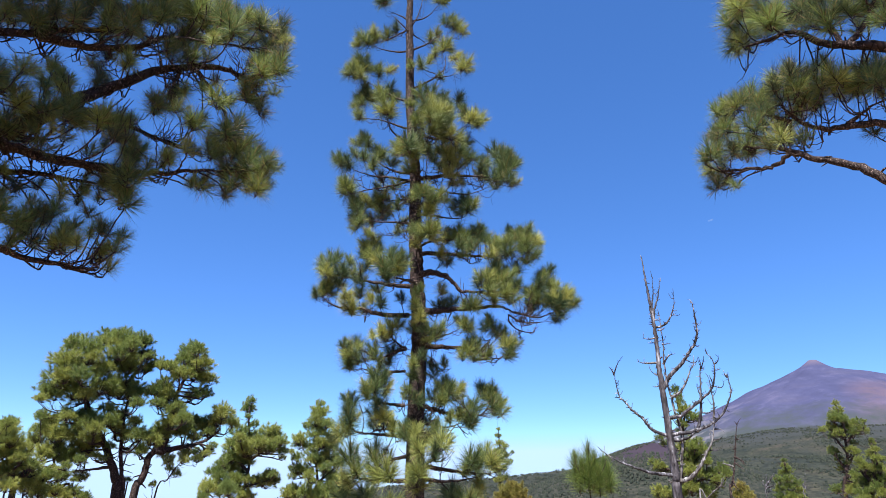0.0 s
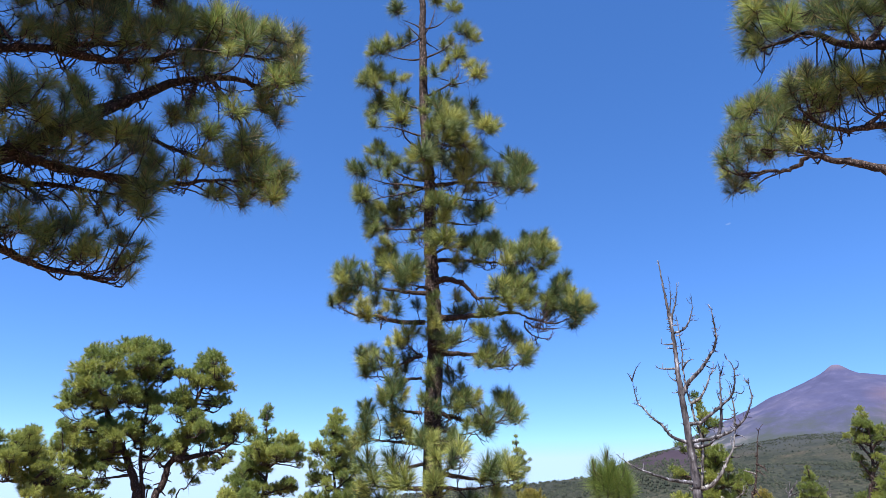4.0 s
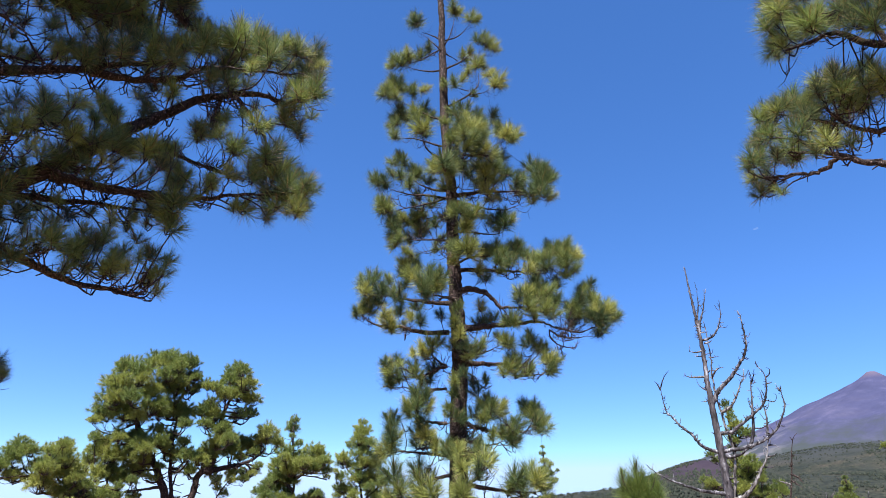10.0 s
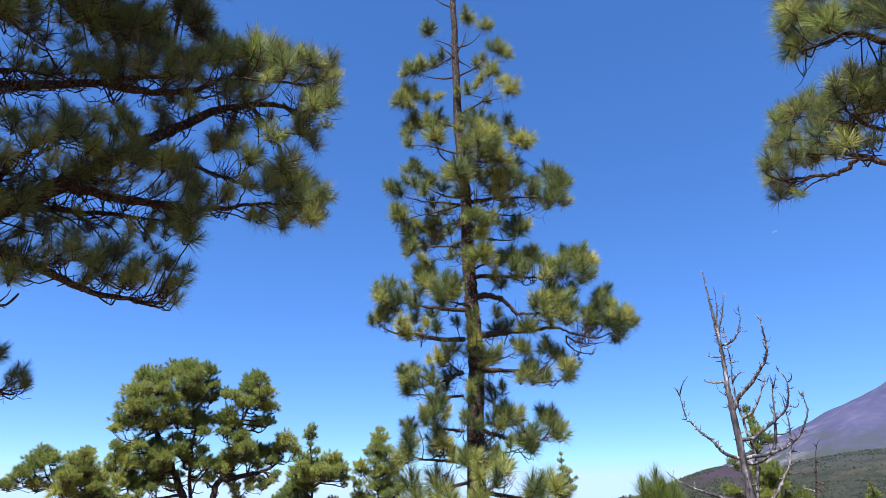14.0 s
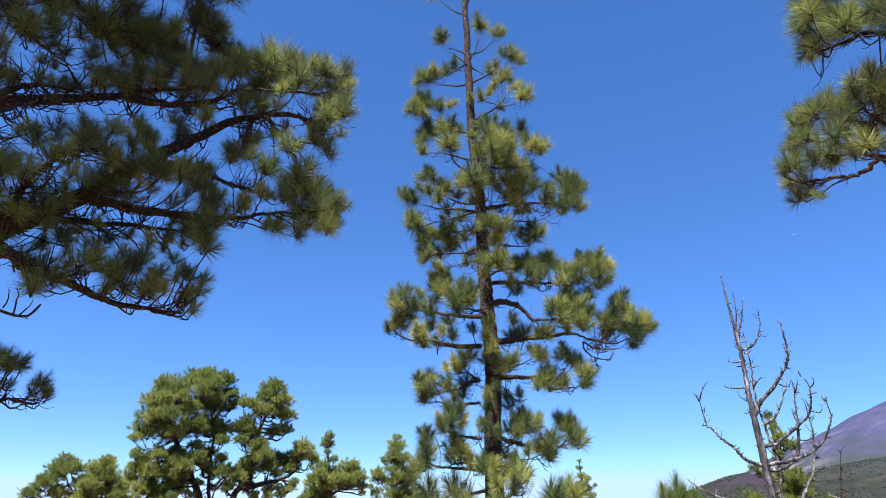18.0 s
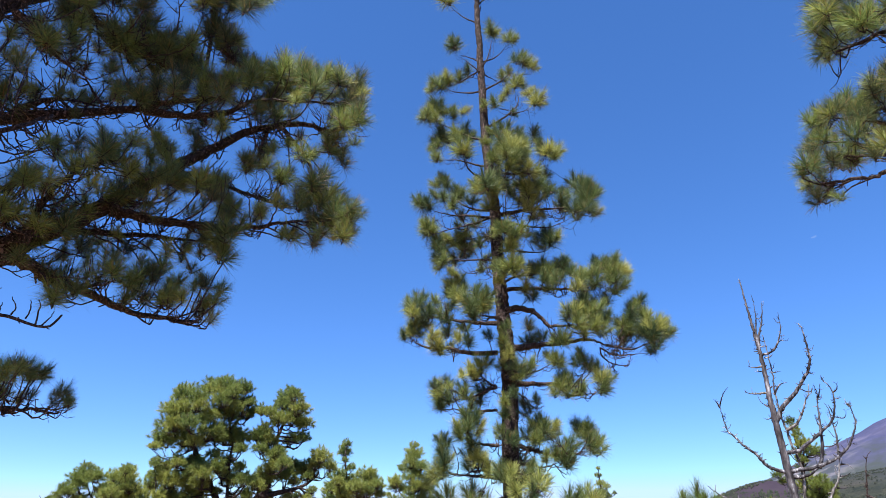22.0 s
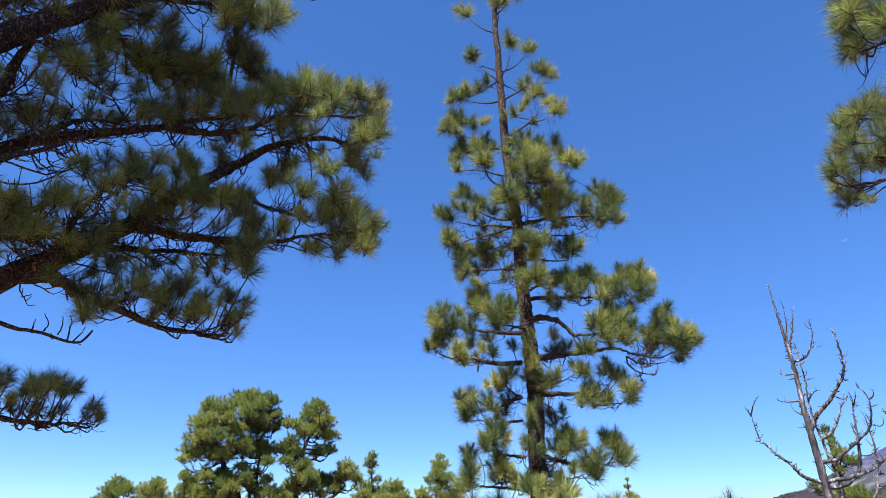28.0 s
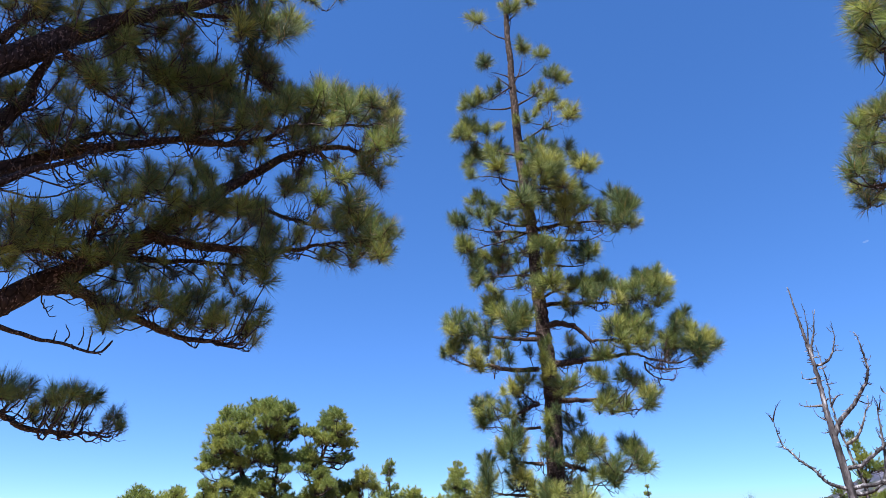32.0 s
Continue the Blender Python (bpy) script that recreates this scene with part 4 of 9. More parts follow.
limb(pine, 0.044, [(-0.28, 7.44, 4.2), (-0.13, 7.39, 4.19), (0.04, 7.37, 4.13), (0.16, 7.37, 4.02), (0.22, 7.39, 3.95), (0.36, 7.39, 3.93), (0.52, 7.39, 3.94)],
     [(0.54, 7.35, 4.13, 0.96), (0.67, 7.51, 4.28, 0.92), (0.74, 7.43, 4.1, 0.97), (0.86, 7.47, 4.18, 0.84), (0.58, 7.27, 3.95, 0.82), (0.78, 7.32, 3.92, 0.88), (0.94, 7.47, 4.06, 0.78), (0.87, 7.38, 3.86, 0.78), (0.47, 7.32, 4.05, 0.78), (0.34, 7.34, 3.79, 0.78), (0.27, 7.42, 3.78, 0.62), (0.64, 7.33, 3.83, 0.78), (0.62, 7.71, 4.29, 0.86), (0.74, 7.77, 4.34, 0.81), (0.77, 7.76, 4.19, 0.86), (0.83, 7.83, 4.36, 0.78), (0.68, 7.55, 4.03, 0.78), (0.85, 7.56, 4.03, 0.78), (0.91, 7.72, 4.13, 0.78)])
limb(pine, 0.048, [(-0.35, 7.49, 3.68), (-0.1, 7.49, 3.72), (0.17, 7.49, 3.74), (0.44, 7.49, 3.75), (0.64, 7.49, 3.78), (0.76, 7.49, 3.76), (0.89, 7.49, 3.7)],
     [(1.14, 7.45, 3.94, 0.82), (1.3, 7.62, 4.2, 0.92), (1.39, 7.66, 4.32, 0.78), (1.22, 7.46, 4.04, 0.83), (1.42, 7.62, 4.12, 0.78), (1.19, 7.43, 3.86, 0.78), (1.11, 7.55, 3.86, 0.78), (0.4, 7.4, 3.79, 0.78), (-0.01, 7.65, 4.05, 0.78), (0.11, 7.54, 3.86, 0.78), (1.1, 7.74, 4.03, 0.78), (1.28, 7.82, 4.28, 0.8), (1.35, 7.89, 4.21, 0.78)])
limb(pine, 0.018, [(0.89, 7.49, 3.7), (1.04, 7.49, 3.66), (1.19, 7.49, 3.63), (1.36, 7.49, 3.69), (1.43, 7.49, 3.71)],
     [(1.44, 7.44, 3.81, 0.93), (1.56, 7.51, 3.89, 0.82), (1.41, 7.53, 3.94, 0.78), (1.45, 7.44, 3.71, 0.78), (1.62, 7.54, 3.86, 0.78), (1.44, 7.6, 4.07, 0.78), (1.56, 7.59, 4.02, 0.78), (1.32, 7.48, 3.86, 0.78), (1.57, 7.77, 3.91, 0.83), (1.68, 7.7, 3.94, 0.78), (1.42, 7.86, 4.01, 0.78)])
limb(pine, 0.011, [(0.82, 7.49, 3.67), (0.83, 7.49, 3.57), (0.92, 7.49, 3.48), (1.07, 7.49, 3.44), (1.13, 7.49, 3.46), (1.18, 7.49, 3.62)],
     [])
limb(pine, 0.011, [(0.82, 7.49, 3.67), (0.96, 7.49, 3.58), (1.18, 7.49, 3.57), (1.34, 7.49, 3.58)],
     [(1.44, 7.56, 3.64, 0.62)])
limb(pine, 0.036, [(-0.42, 7.49, 3.66), (-0.8, 7.49, 3.67), (-1, 7.49, 3.74), (-1.22, 7.49, 3.75), (-1.4, 7.49, 3.8), (-1.51, 7.49, 3.89)],
     [(-1.55, 7.55, 4, 0.78), (-1.61, 7.45, 3.94, 0.62), (-1.43, 7.54, 4.01, 0.78), (-1.48, 7.55, 4.13, 0.78), (-1.22, 7.34, 3.89, 0.79), (-1.17, 7.42, 3.81, 0.78), (-1.08, 7.55, 3.98, 0.78), (-0.92, 7.45, 3.87, 0.8), (-0.77, 7.35, 3.8, 0.78), (-1.36, 7.7, 4.17, 0.78), (-1.14, 7.46, 3.74, 0.78)])
limb(pine, 0.03, [(-0.39, 7.49, 4.04), (-0.63, 7.49, 4.06), (-0.88, 7.49, 4.09), (-1.13, 7.49, 4.14), (-1.35, 7.49, 4.23)],
     [(-1.46, 7.48, 4.33, 0.97), (-1.41, 7.63, 4.5, 0.78), (-1.48, 7.37, 4.22, 0.78), (-1.27, 7.42, 4.22, 0.82), (-1.15, 7.64, 4.29, 0.78), (-0.99, 7.56, 4.36, 0.78), (-1.23, 7.67, 4.46, 0.78), (-1.05, 7.4, 4.12, 0.78), (-0.86, 7.62, 4.07, 0.78), (-1.62, 7.75, 4.46, 0.86), (-1.33, 7.79, 4.38, 0.78)])
limb(pine, 0.024, [(-0.36, 7.39, 4.07), (-0.53, 7.09, 4.01), (-0.63, 6.94, 4.02)],
     [(-0.62, 6.86, 4.15, 1.06), (-0.7, 6.82, 4.04, 0.81), (-0.53, 6.85, 4.07, 0.87), (-0.77, 6.93, 4.16, 0.78), (-0.6, 6.95, 4.29, 0.78), (-0.5, 7.02, 4.27, 0.78), (-0.67, 6.83, 3.94, 0.78), (-0.56, 6.96, 4.13, 0.91), (-0.65, 7.18, 4.17, 0.78), (-0.51, 7.16, 4.2, 0.78)])
limb(pine, 0.02, [(-0.35, 7.49, 4.34), (-0.62, 7.59, 4.44), (-0.91, 7.59, 4.52)],
     [(-1.02, 7.61, 4.66, 0.85), (-0.92, 7.74, 4.78, 0.78), (-0.93, 7.45, 4.47, 0.89), (-1.07, 7.63, 4.55, 0.78), (-0.85, 7.71, 4.64, 0.78), (-1.01, 7.77, 4.71, 0.78), (-0.98, 7.82, 4.63, 0.8)])
limb(pine, 0.018, [(-0.45, 7.49, 3.24), (-0.54, 7.49, 3.29), (-0.66, 7.49, 3.39)],
     [(-0.66, 7.42, 3.49, 0.9), (-0.56, 7.45, 3.56, 0.78), (-0.76, 7.34, 3.44, 0.78), (-0.71, 7.51, 3.41, 0.78), (-0.88, 7.51, 3.42, 0.62)])
limb(pine, 0.022, [(-0.45, 7.49, 3.24), (-0.62, 7.49, 3.18), (-0.76, 7.49, 3.12), (-0.96, 7.49, 3.11), (-0.99, 7.49, 3.15)],
     [(-1.12, 7.44, 3.21, 0.96), (-1.08, 7.65, 3.36, 0.8), (-1.17, 7.51, 3.1, 0.78), (-1.01, 7.38, 3.1, 0.78), (-1.21, 7.56, 3.21, 0.78), (-0.81, 7.38, 3.15, 0.78), (-0.88, 7.46, 3.22, 0.78), (-0.62, 7.58, 3.25, 0.78), (-0.67, 7.61, 3.13, 0.78)])
limb(pine, 0.018, [(-0.45, 7.49, 2.96), (-0.63, 7.49, 2.96), (-0.79, 7.44, 2.94), (-0.96, 7.44, 2.98), (-1.07, 7.49, 2.99)],
     [(-1.14, 7.5, 3.06, 0.78), (-0.79, 7.36, 2.83, 0.8), (-0.69, 7.38, 2.89, 0.78)])
limb(pine, 0.024, [(-0.45, 7.49, 2.56), (-0.62, 7.49, 2.57), (-0.74, 7.39, 2.59), (-0.78, 7.34, 2.65)],
     [(-0.78, 7.26, 2.75, 0.91), (-0.89, 7.29, 2.69, 0.79), (-0.92, 7.32, 2.76, 0.78), (-0.67, 7.42, 2.74, 0.78), (-0.77, 7.33, 2.6, 0.78), (-0.82, 7.4, 2.9, 0.78)])
limb(pine, 0.02, [(-0.33, 7.39, 3.31), (-0.22, 7.14, 3.31)],
     [(-0.2, 7.18, 3.42, 0.78), (-0.09, 7.22, 3.38, 0.78), (-0.02, 7.25, 3.45, 0.78), (-0.16, 7.17, 3.29, 0.62), (-0.37, 7.25, 3.45, 0.62)])
limb(pine, 0.02, [(-0.31, 7.39, 2.86), (-0.32, 7.19, 2.92)],
     [(-0.35, 7.12, 3.01, 0.62), (-0.25, 7.19, 3.11, 0.62), (-0.35, 7.15, 2.88, 0.62)])
limb(pine, 0.02, [(-0.33, 7.39, 2.46), (-0.34, 7.19, 2.49)],
     [(-0.39, 7.23, 2.64, 0.62), (-0.42, 7.17, 2.7, 0.62), (-0.27, 7.16, 2.59, 0.62)])
limb(pine, 0.038, [(-0.21, 7.49, 3.27), (-0.05, 7.49, 3.26), (0.18, 7.49, 3.26), (0.38, 7.49, 3.26)],
     [(0.34, 7.42, 3.24, 0.93), (0.24, 7.4, 3.17, 0.8), (0.39, 7.43, 3.14, 0.78), (0.35, 7.47, 3.34, 0.78), (0.44, 7.55, 3.29, 0.78), (0.55, 7.43, 3.18, 0.78)])
limb(pine, 0.014, [(-0.2, 7.49, 3.38), (0.03, 7.49, 3.41), (0.21, 7.49, 3.49)],
     [(0.25, 7.45, 3.55, 0.78), (0.34, 7.43, 3.5, 0.78), (0.19, 7.53, 3.61, 0.62)])
limb(pine, 0.014, [(0.4, 7.49, 3.16), (0.58, 7.49, 3.35), (0.62, 7.49, 3.41)],
     [(0.61, 7.53, 3.53, 0.82), (0.69, 7.53, 3.47, 0.78), (0.58, 7.54, 3.62, 0.78), (0.5, 7.44, 3.5, 0.62)])
limb(pine, 0.014, [(0.36, 7.49, 3.1), (0.55, 7.49, 3.11), (0.71, 7.49, 3.13), (0.78, 7.49, 3.19)],
     [(0.8, 7.48, 3.32, 0.8), (0.76, 7.63, 3.43, 0.78), (0.85, 7.54, 3.24, 0.78), (0.8, 7.48, 3.19, 0.78), (0.89, 7.5, 3.32, 0.62)])
limb(pine, 0.01, [(-0.22, 7.49, 3.16), (-0.1, 7.49, 3.09), (-0.07, 7.49, 2.99), (-0.01, 7.49, 3.02)],
     [(0.01, 7.43, 3.07, 0.62)])
limb(pine, 0.02, [(-0.24, 7.49, 2.56), (-0.09, 7.49, 2.5), (0.01, 7.49, 2.52)],
     [(0.03, 7.47, 2.72, 1.03), (-0.06, 7.49, 2.79, 0.78), (0.13, 7.49, 2.75, 0.85), (0.18, 7.55, 2.69, 0.78), (0.04, 7.54, 2.85, 0.78), (-0.01, 7.35, 2.61, 0.78), (0.22, 7.54, 2.78, 0.62), (-0.1, 7.41, 2.68, 0.78)])
limb(pine, 0.032, [(-0.24, 7.49, 2.55), (-0.03, 7.49, 2.49), (0.12, 7.49, 2.44), (0.24, 7.49, 2.42)],
     [(0.32, 7.54, 2.53, 0.84), (0.39, 7.55, 2.59, 0.78), (0.27, 7.46, 2.44, 0.78), (0.33, 7.47, 2.38, 0.78), (0.19, 7.5, 2.47, 0.78)])
limb(pine, 0.014, [(-0.23, 7.49, 2.35), (0.02, 7.49, 2.31), (0.17, 7.49, 2.34), (0.27, 7.49, 2.39)],
     [(-0.16, 7.5, 2.39, 0.62)])
limb(pine, 0.014, [(0.12, 7.49, 2.44), (0.4, 7.49, 2.45), (0.55, 7.49, 2.48)],
     [(0.5, 7.61, 2.72, 0.78), (0.56, 7.57, 2.68, 0.78), (0.6, 7.62, 2.78, 0.78), (0.62, 7.46, 2.54, 0.78), (0.67, 7.55, 2.61, 0.78), (0.67, 7.44, 2.51, 0.78), (0.62, 7.61, 2.66, 0.78), (0.48, 7.63, 2.79, 0.78)])
limb(pine, 0.02, [(-0.43, 7.49, 2.23), (-0.61, 7.49, 2.28), (-0.74, 7.49, 2.28), (-0.87, 7.49, 2.24)],
     [(-0.69, 7.36, 2.42, 0.84), (-0.8, 7.53, 2.48, 0.78), (-0.73, 7.52, 2.53, 0.78), (-0.64, 7.49, 2.37, 0.78), (-0.57, 7.39, 2.3, 0.78), (-0.44, 7.28, 2.3, 0.78)])
limb(pine, 0.025, [(-0.42, 7.49, 2.2), (-0.68, 7.49, 2.22), (-1, 7.49, 2.25), (-1.06, 7.49, 2.31)],
     [(-1.1, 7.44, 2.38, 1.04), (-1.12, 7.49, 2.51, 0.87), (-1.15, 7.42, 2.29, 0.79), (-1.07, 7.59, 2.46, 0.78), (-1.25, 7.61, 2.28, 0.78), (-1.1, 7.58, 2.62, 0.78), (-1.14, 7.6, 2.68, 0.62)])
limb(pine, 0.02, [(-0.33, 7.39, 2.22), (-0.18, 7.29, 2.18)],
     [(-0.12, 7.36, 2.2, 0.81), (-0.21, 7.35, 2.15, 0.78), (-0.02, 7.28, 2.22, 0.78), (-0.08, 7.39, 2.29, 0.78), (-0.31, 7.11, 2.24, 0.78)])
limb(pine, 0.025, [(-0.36, 7.49, 1.99), (-0.61, 7.48, 1.94), (-0.8, 7.46, 1.84)],
     [(-0.78, 7.56, 2.05, 1.06), (-0.74, 7.48, 1.88, 1.22)])
limb(pine, 0.03, [(-0.37, 7.49, 1.72), (-0.79, 7.46, 1.73), (-1.08, 7.42, 1.76)],
     [(-0.63, 7.36, 1.82, 1.03), (-0.8, 7.52, 1.79, 0.96), (-1.05, 7.35, 2.03, 1.12), (-1.01, 7.38, 1.85, 1.21), (-1.08, 7.46, 1.73, 1.05)])
limb(pine, 0.025, [(-0.28, 7.49, 1.85), (-0.12, 7.15, 1.93), (-0.02, 7, 2.04)],
     [(-0.02, 7.11, 2.13, 1.16), (-0.09, 7.03, 2.01, 0.9), (-0.27, 6.96, 2.06, 0.89)])
limb(pine, 0.03, [(-0.25, 7.5, 1.88), (0.17, 7.5, 1.82), (0.36, 7.49, 1.8), (0.6, 7.48, 1.81)],
     [(0.3, 7.46, 1.96, 1.21), (0.39, 7.42, 1.91, 0.86), (0.27, 7.5, 1.84, 0.87), (0.51, 7.56, 2.04, 0.97), (0.55, 7.4, 1.94, 0.95), (0.64, 7.54, 1.91, 0.79)])
limb(pine, 0.025, [(-0.25, 7.5, 1.73), (0.1, 7.5, 1.72), (0.42, 7.49, 1.76)],
     [(0.43, 7.59, 1.73, 0.88), (0.1, 7.57, 1.62, 1.05)])
limb(pine, 0.035, [(-0.28, 7.49, 1.4), (0.04, 7.5, 1.39), (0.42, 7.49, 1.43)],
     [(0.39, 7.57, 1.61, 0.88), (0.29, 7.38, 1.52, 0.94), (0.04, 7.53, 1.49, 1.05)])
limb(pine, 0.035, [(-0.33, 7.49, 1.4), (-0.59, 7.48, 1.35), (-1.03, 7.43, 1.43)],
     [(-1.13, 7.42, 1.61, 0.96), (-0.91, 7.42, 1.61, 0.95), (-0.85, 7.54, 1.49, 1.14), (-0.59, 7.37, 1.49, 0.94)])
limb(pine, 0.03, [(-0.29, 7.49, 1.55), (-0.28, 7.19, 1.62), (-0.29, 6.99, 1.69)],
     [(-0.26, 6.94, 1.83, 0.97), (-0.3, 7.08, 1.72, 0.98), (-0.35, 6.99, 1.78, 0.73)])
limb(pine, 0.012, [(-0.52, 7.49, 10), (-0.52, 7.49, 10.41), (-0.5, 7.49, 10.83)],
     [(-0.5, 7.49, 10.97, 1.12), (-0.63, 7.49, 10.58, 1.01), (-0.37, 7.49, 10.44, 1)])
fill(pine, [(1.23, 7.93, 4.12, 0.69), (-0.82, 7.66, 7.15, 0.96), (-1.37, 7.94, 7.71, 1.06), (-0.32, 7.69, 6.56, 0.79), (-1.55, 7.63, 4.08, 0.82), (-1.45, 7.88, 4.27, 0.74), (0.26, 8.06, 7.28, 1.07), (0.05, 7.67, 4.79, 0.82), (-0.63, 7.67, 4.32, 0.64), (1.17, 8.1, 5.03, 0.71), (0.31, 7.75, 4.79, 0.81), (0.78, 8.14, 6.43, 0.92), (0.31, 7.95, 5.51, 0.77), (1.14, 7.78, 3.85, 0.75), (0.01, 8.17, 6.16, 1), (0.72, 7.9, 4.57, 0.9), (0.09, 7.91, 6.26, 0.7), (-0.92, 7.72, 5.39, 0.86), (-0.16, 8.18, 6.35, 0.91), (-0.87, 7.97, 5.26, 0.92)] +
     [(-0.89, 7.95, 5.86, 0.74), (0.99, 7.87, 4.42, 0.8), (-1.03, 7.88, 5.13, 0.9), (0.35, 7.93, 6.45, 0.93), (-0.18, 7.76, 5.33, 0.91), (-0.47, 7.82, 7.1, 1), (1.54, 8.05, 4.04, 0.8), (-1.26, 7.69, 7.75, 1.04), (0.02, 7.91, 3.93, 0.79), (-0.64, 8.01, 6.43, 0.95)])
sprays(pine, [(0.12, 7.29, 5.57, 0.78), (0.59, 7.86, 5.83, 0.78), (-0.93, 7.31, 5.71, 0.8), (-0.5, 7.88, 5.47, 0.78), (-0.56, 7.85, 5.11, 0.62), (0.2, 7.29, 4.56, 0.78), (-0.37, 7.11, 4.69, 0.62), (-0.35, 7.24, 4.55, 0.62), (-1.04, 7.91, 3.88, 0.62), (-0.51, 7.27, 3.84, 0.62), (-0.29, 7.13, 3.89, 0.62), (-0.34, 7.13, 3.72, 0.78), (-0.05, 7.92, 3.93, 0.62), (-0.28, 7.14, 3.55, 0.78), (-1.17, 7.22, 3.25, 0.62), (-0.81, 7.84, 3.09, 0.62), (-0.15, 7.68, 3.1, 0.62), (-0.12, 7.45, 2.95, 0.62), (-0.85, 7.8, 2.39, 0.78), (-0.27, 7.63, 2.42, 0.62)], TUFT)
sprays(pine, [(0.08, 7.29, 2.4, 0.62), (-0.41, 7.09, 2.2, 0.62)], TUFT)
tangle(pine, 170, 1.6, 5.6)

# ---------------------------------------------------------------- pine whose boughs reach in from the other side
pine = tree("pine_tree", stand(6.6, 2.6), "pine with long boughs reaching into the open sky")
trunk(pine, [stand(6.6, 2.6), (6.6, 2.6, 3), (6.5, 2.6, 7), (6.4, 2.6, 10)], 0.2, 0.08)
limb(pine, 0.06, [(4.23, 4.12, 4.91), (3.69, 4.21, 5.09), (3.52, 4.35, 5.22), (3.37, 4.47, 5.35), (3.24, 4.57, 5.55), (3.02, 4.71, 5.56), (2.9, 4.79, 5.57)],
     [(2.91, 4.87, 6.07, 0.99), (2.89, 4.97, 6.02, 0.99), (2.97, 4.95, 5.86, 1.07), (2.94, 5.08, 5.86, 0.99), (2.98, 4.91, 5.72, 0.81), (2.94, 4.43, 5.6, 0.99), (3.19, 4.71, 5.75, 0.73), (2.84, 4.63, 5.99, 1.04), (3.55, 3.95, 5.17, 0.8)], SHADE_DRY)
limb(pine, 0.03, [(3.52, 4.35, 5.22), (3.65, 4.25, 5.38), (3.72, 4.19, 5.54), (3.8, 4.11, 5.75)],
     [(3.59, 4.33, 5.58, 0.95), (3.72, 4.25, 5.57, 0.95), (3.54, 4.07, 5.59, 1), (3.85, 4.17, 5.61, 1.03)], SHADE_DRY)
limb(pine, 0.025, [(3.49, 4.38, 5.25), (3.45, 4.41, 5.49), (3.35, 4.49, 5.69), (3.27, 4.54, 5.91)],
     [(3.13, 4.95, 6.11, 1.01), (3.05, 4.67, 5.93, 0.97), (3.35, 4.82, 5.99, 1.01), (2.97, 4.95, 6.37, 0.94), (3.54, 4.65, 5.87, 1.08), (3.3, 4.24, 5.4, 0.98), (3.51, 4.34, 5.62, 0.94), (3.25, 4.38, 5.72, 0.94), (3.03, 4.55, 6.02, 1.04), (3.44, 4.73, 6.23, 1.11), (3.56, 4.53, 6.03, 1.08), (3.21, 4.31, 5.47, 0.76)], SHADE_DRY)
limb(pine, 0.05, [(4.25, 4.38, 4.33), (3.79, 4.52, 4.54), (3.52, 4.61, 4.57), (3.39, 4.71, 4.59), (3.18, 4.73, 4.71), (3.04, 4.7, 4.88)],
     [(3.33, 4.49, 5, 0.97), (3.56, 4.89, 5.14, 1.04), (3.64, 4.8, 5.11, 0.96), (3.16, 4.55, 4.86, 0.88), (3.49, 4.9, 5.05, 0.95), (3.84, 4.74, 4.61, 0.62), (3.97, 4.36, 4.7, 1.14), (2.99, 4.5, 5.01, 0.95), (2.92, 4.53, 4.97, 0.87), (3.01, 4.41, 4.96, 0.87), (2.97, 4.61, 4.88, 0.73), (3.18, 4.71, 5.01, 0.76), (3.02, 4.39, 4.83, 0.71)], SHADE_DRY)
limb(pine, 0.02, [(3.52, 4.61, 4.58), (3.67, 4.49, 4.68), (3.76, 4.41, 4.71)],
     [(3.51, 4.65, 5.29, 0.71), (3.42, 4.47, 4.99, 1.05), (3.62, 4.56, 4.99, 0.92), (3.69, 4.61, 4.97, 0.86), (3.61, 4.31, 4.87, 0.97), (3.96, 4.59, 5.18, 0.97), (3.83, 4.51, 4.96, 1.01), (4.02, 4.56, 5.08, 1.12), (3.79, 4.23, 4.72, 1.04)], SHADE_DRY)
limb(pine, 0.05, [(3.8, 4.12, 3.52), (3.52, 4.36, 3.92), (3.34, 4.49, 4.12), (3.17, 4.62, 4.26), (3.04, 4.71, 4.35), (2.91, 4.78, 4.26), (2.76, 4.87, 4.29), (2.56, 4.98, 4.33)],
     [(2.36, 4.78, 4.43, 0.76), (2.35, 4.87, 4.4, 0.63), (2.62, 5.12, 4.48, 0.66), (2.59, 5.25, 4.43, 0.82), (2.7, 5.21, 4.36, 0.74), (2.44, 4.94, 4.18, 0.63), (2.58, 4.87, 4.14, 0.45), (2.51, 5.2, 4.47, 0.52), (2.55, 4.78, 4.46, 0.7), (2.75, 4.54, 4.34, 0.61)], SHADE_DRY)
limb(pine, 0.025, [(3.1, 4.66, 4.31), (2.97, 4.75, 4.43), (2.79, 4.86, 4.5), (2.64, 4.94, 4.62)],
     [(2.67, 5.23, 4.67, 0.76), (2.84, 4.49, 4.42, 0.83), (2.68, 4.82, 4.57, 0.72), (2.81, 4.9, 4.52, 0.73), (3.14, 4.66, 4.5, 0.65), (3.13, 4.84, 4.56, 0.59)], SHADE_DRY)
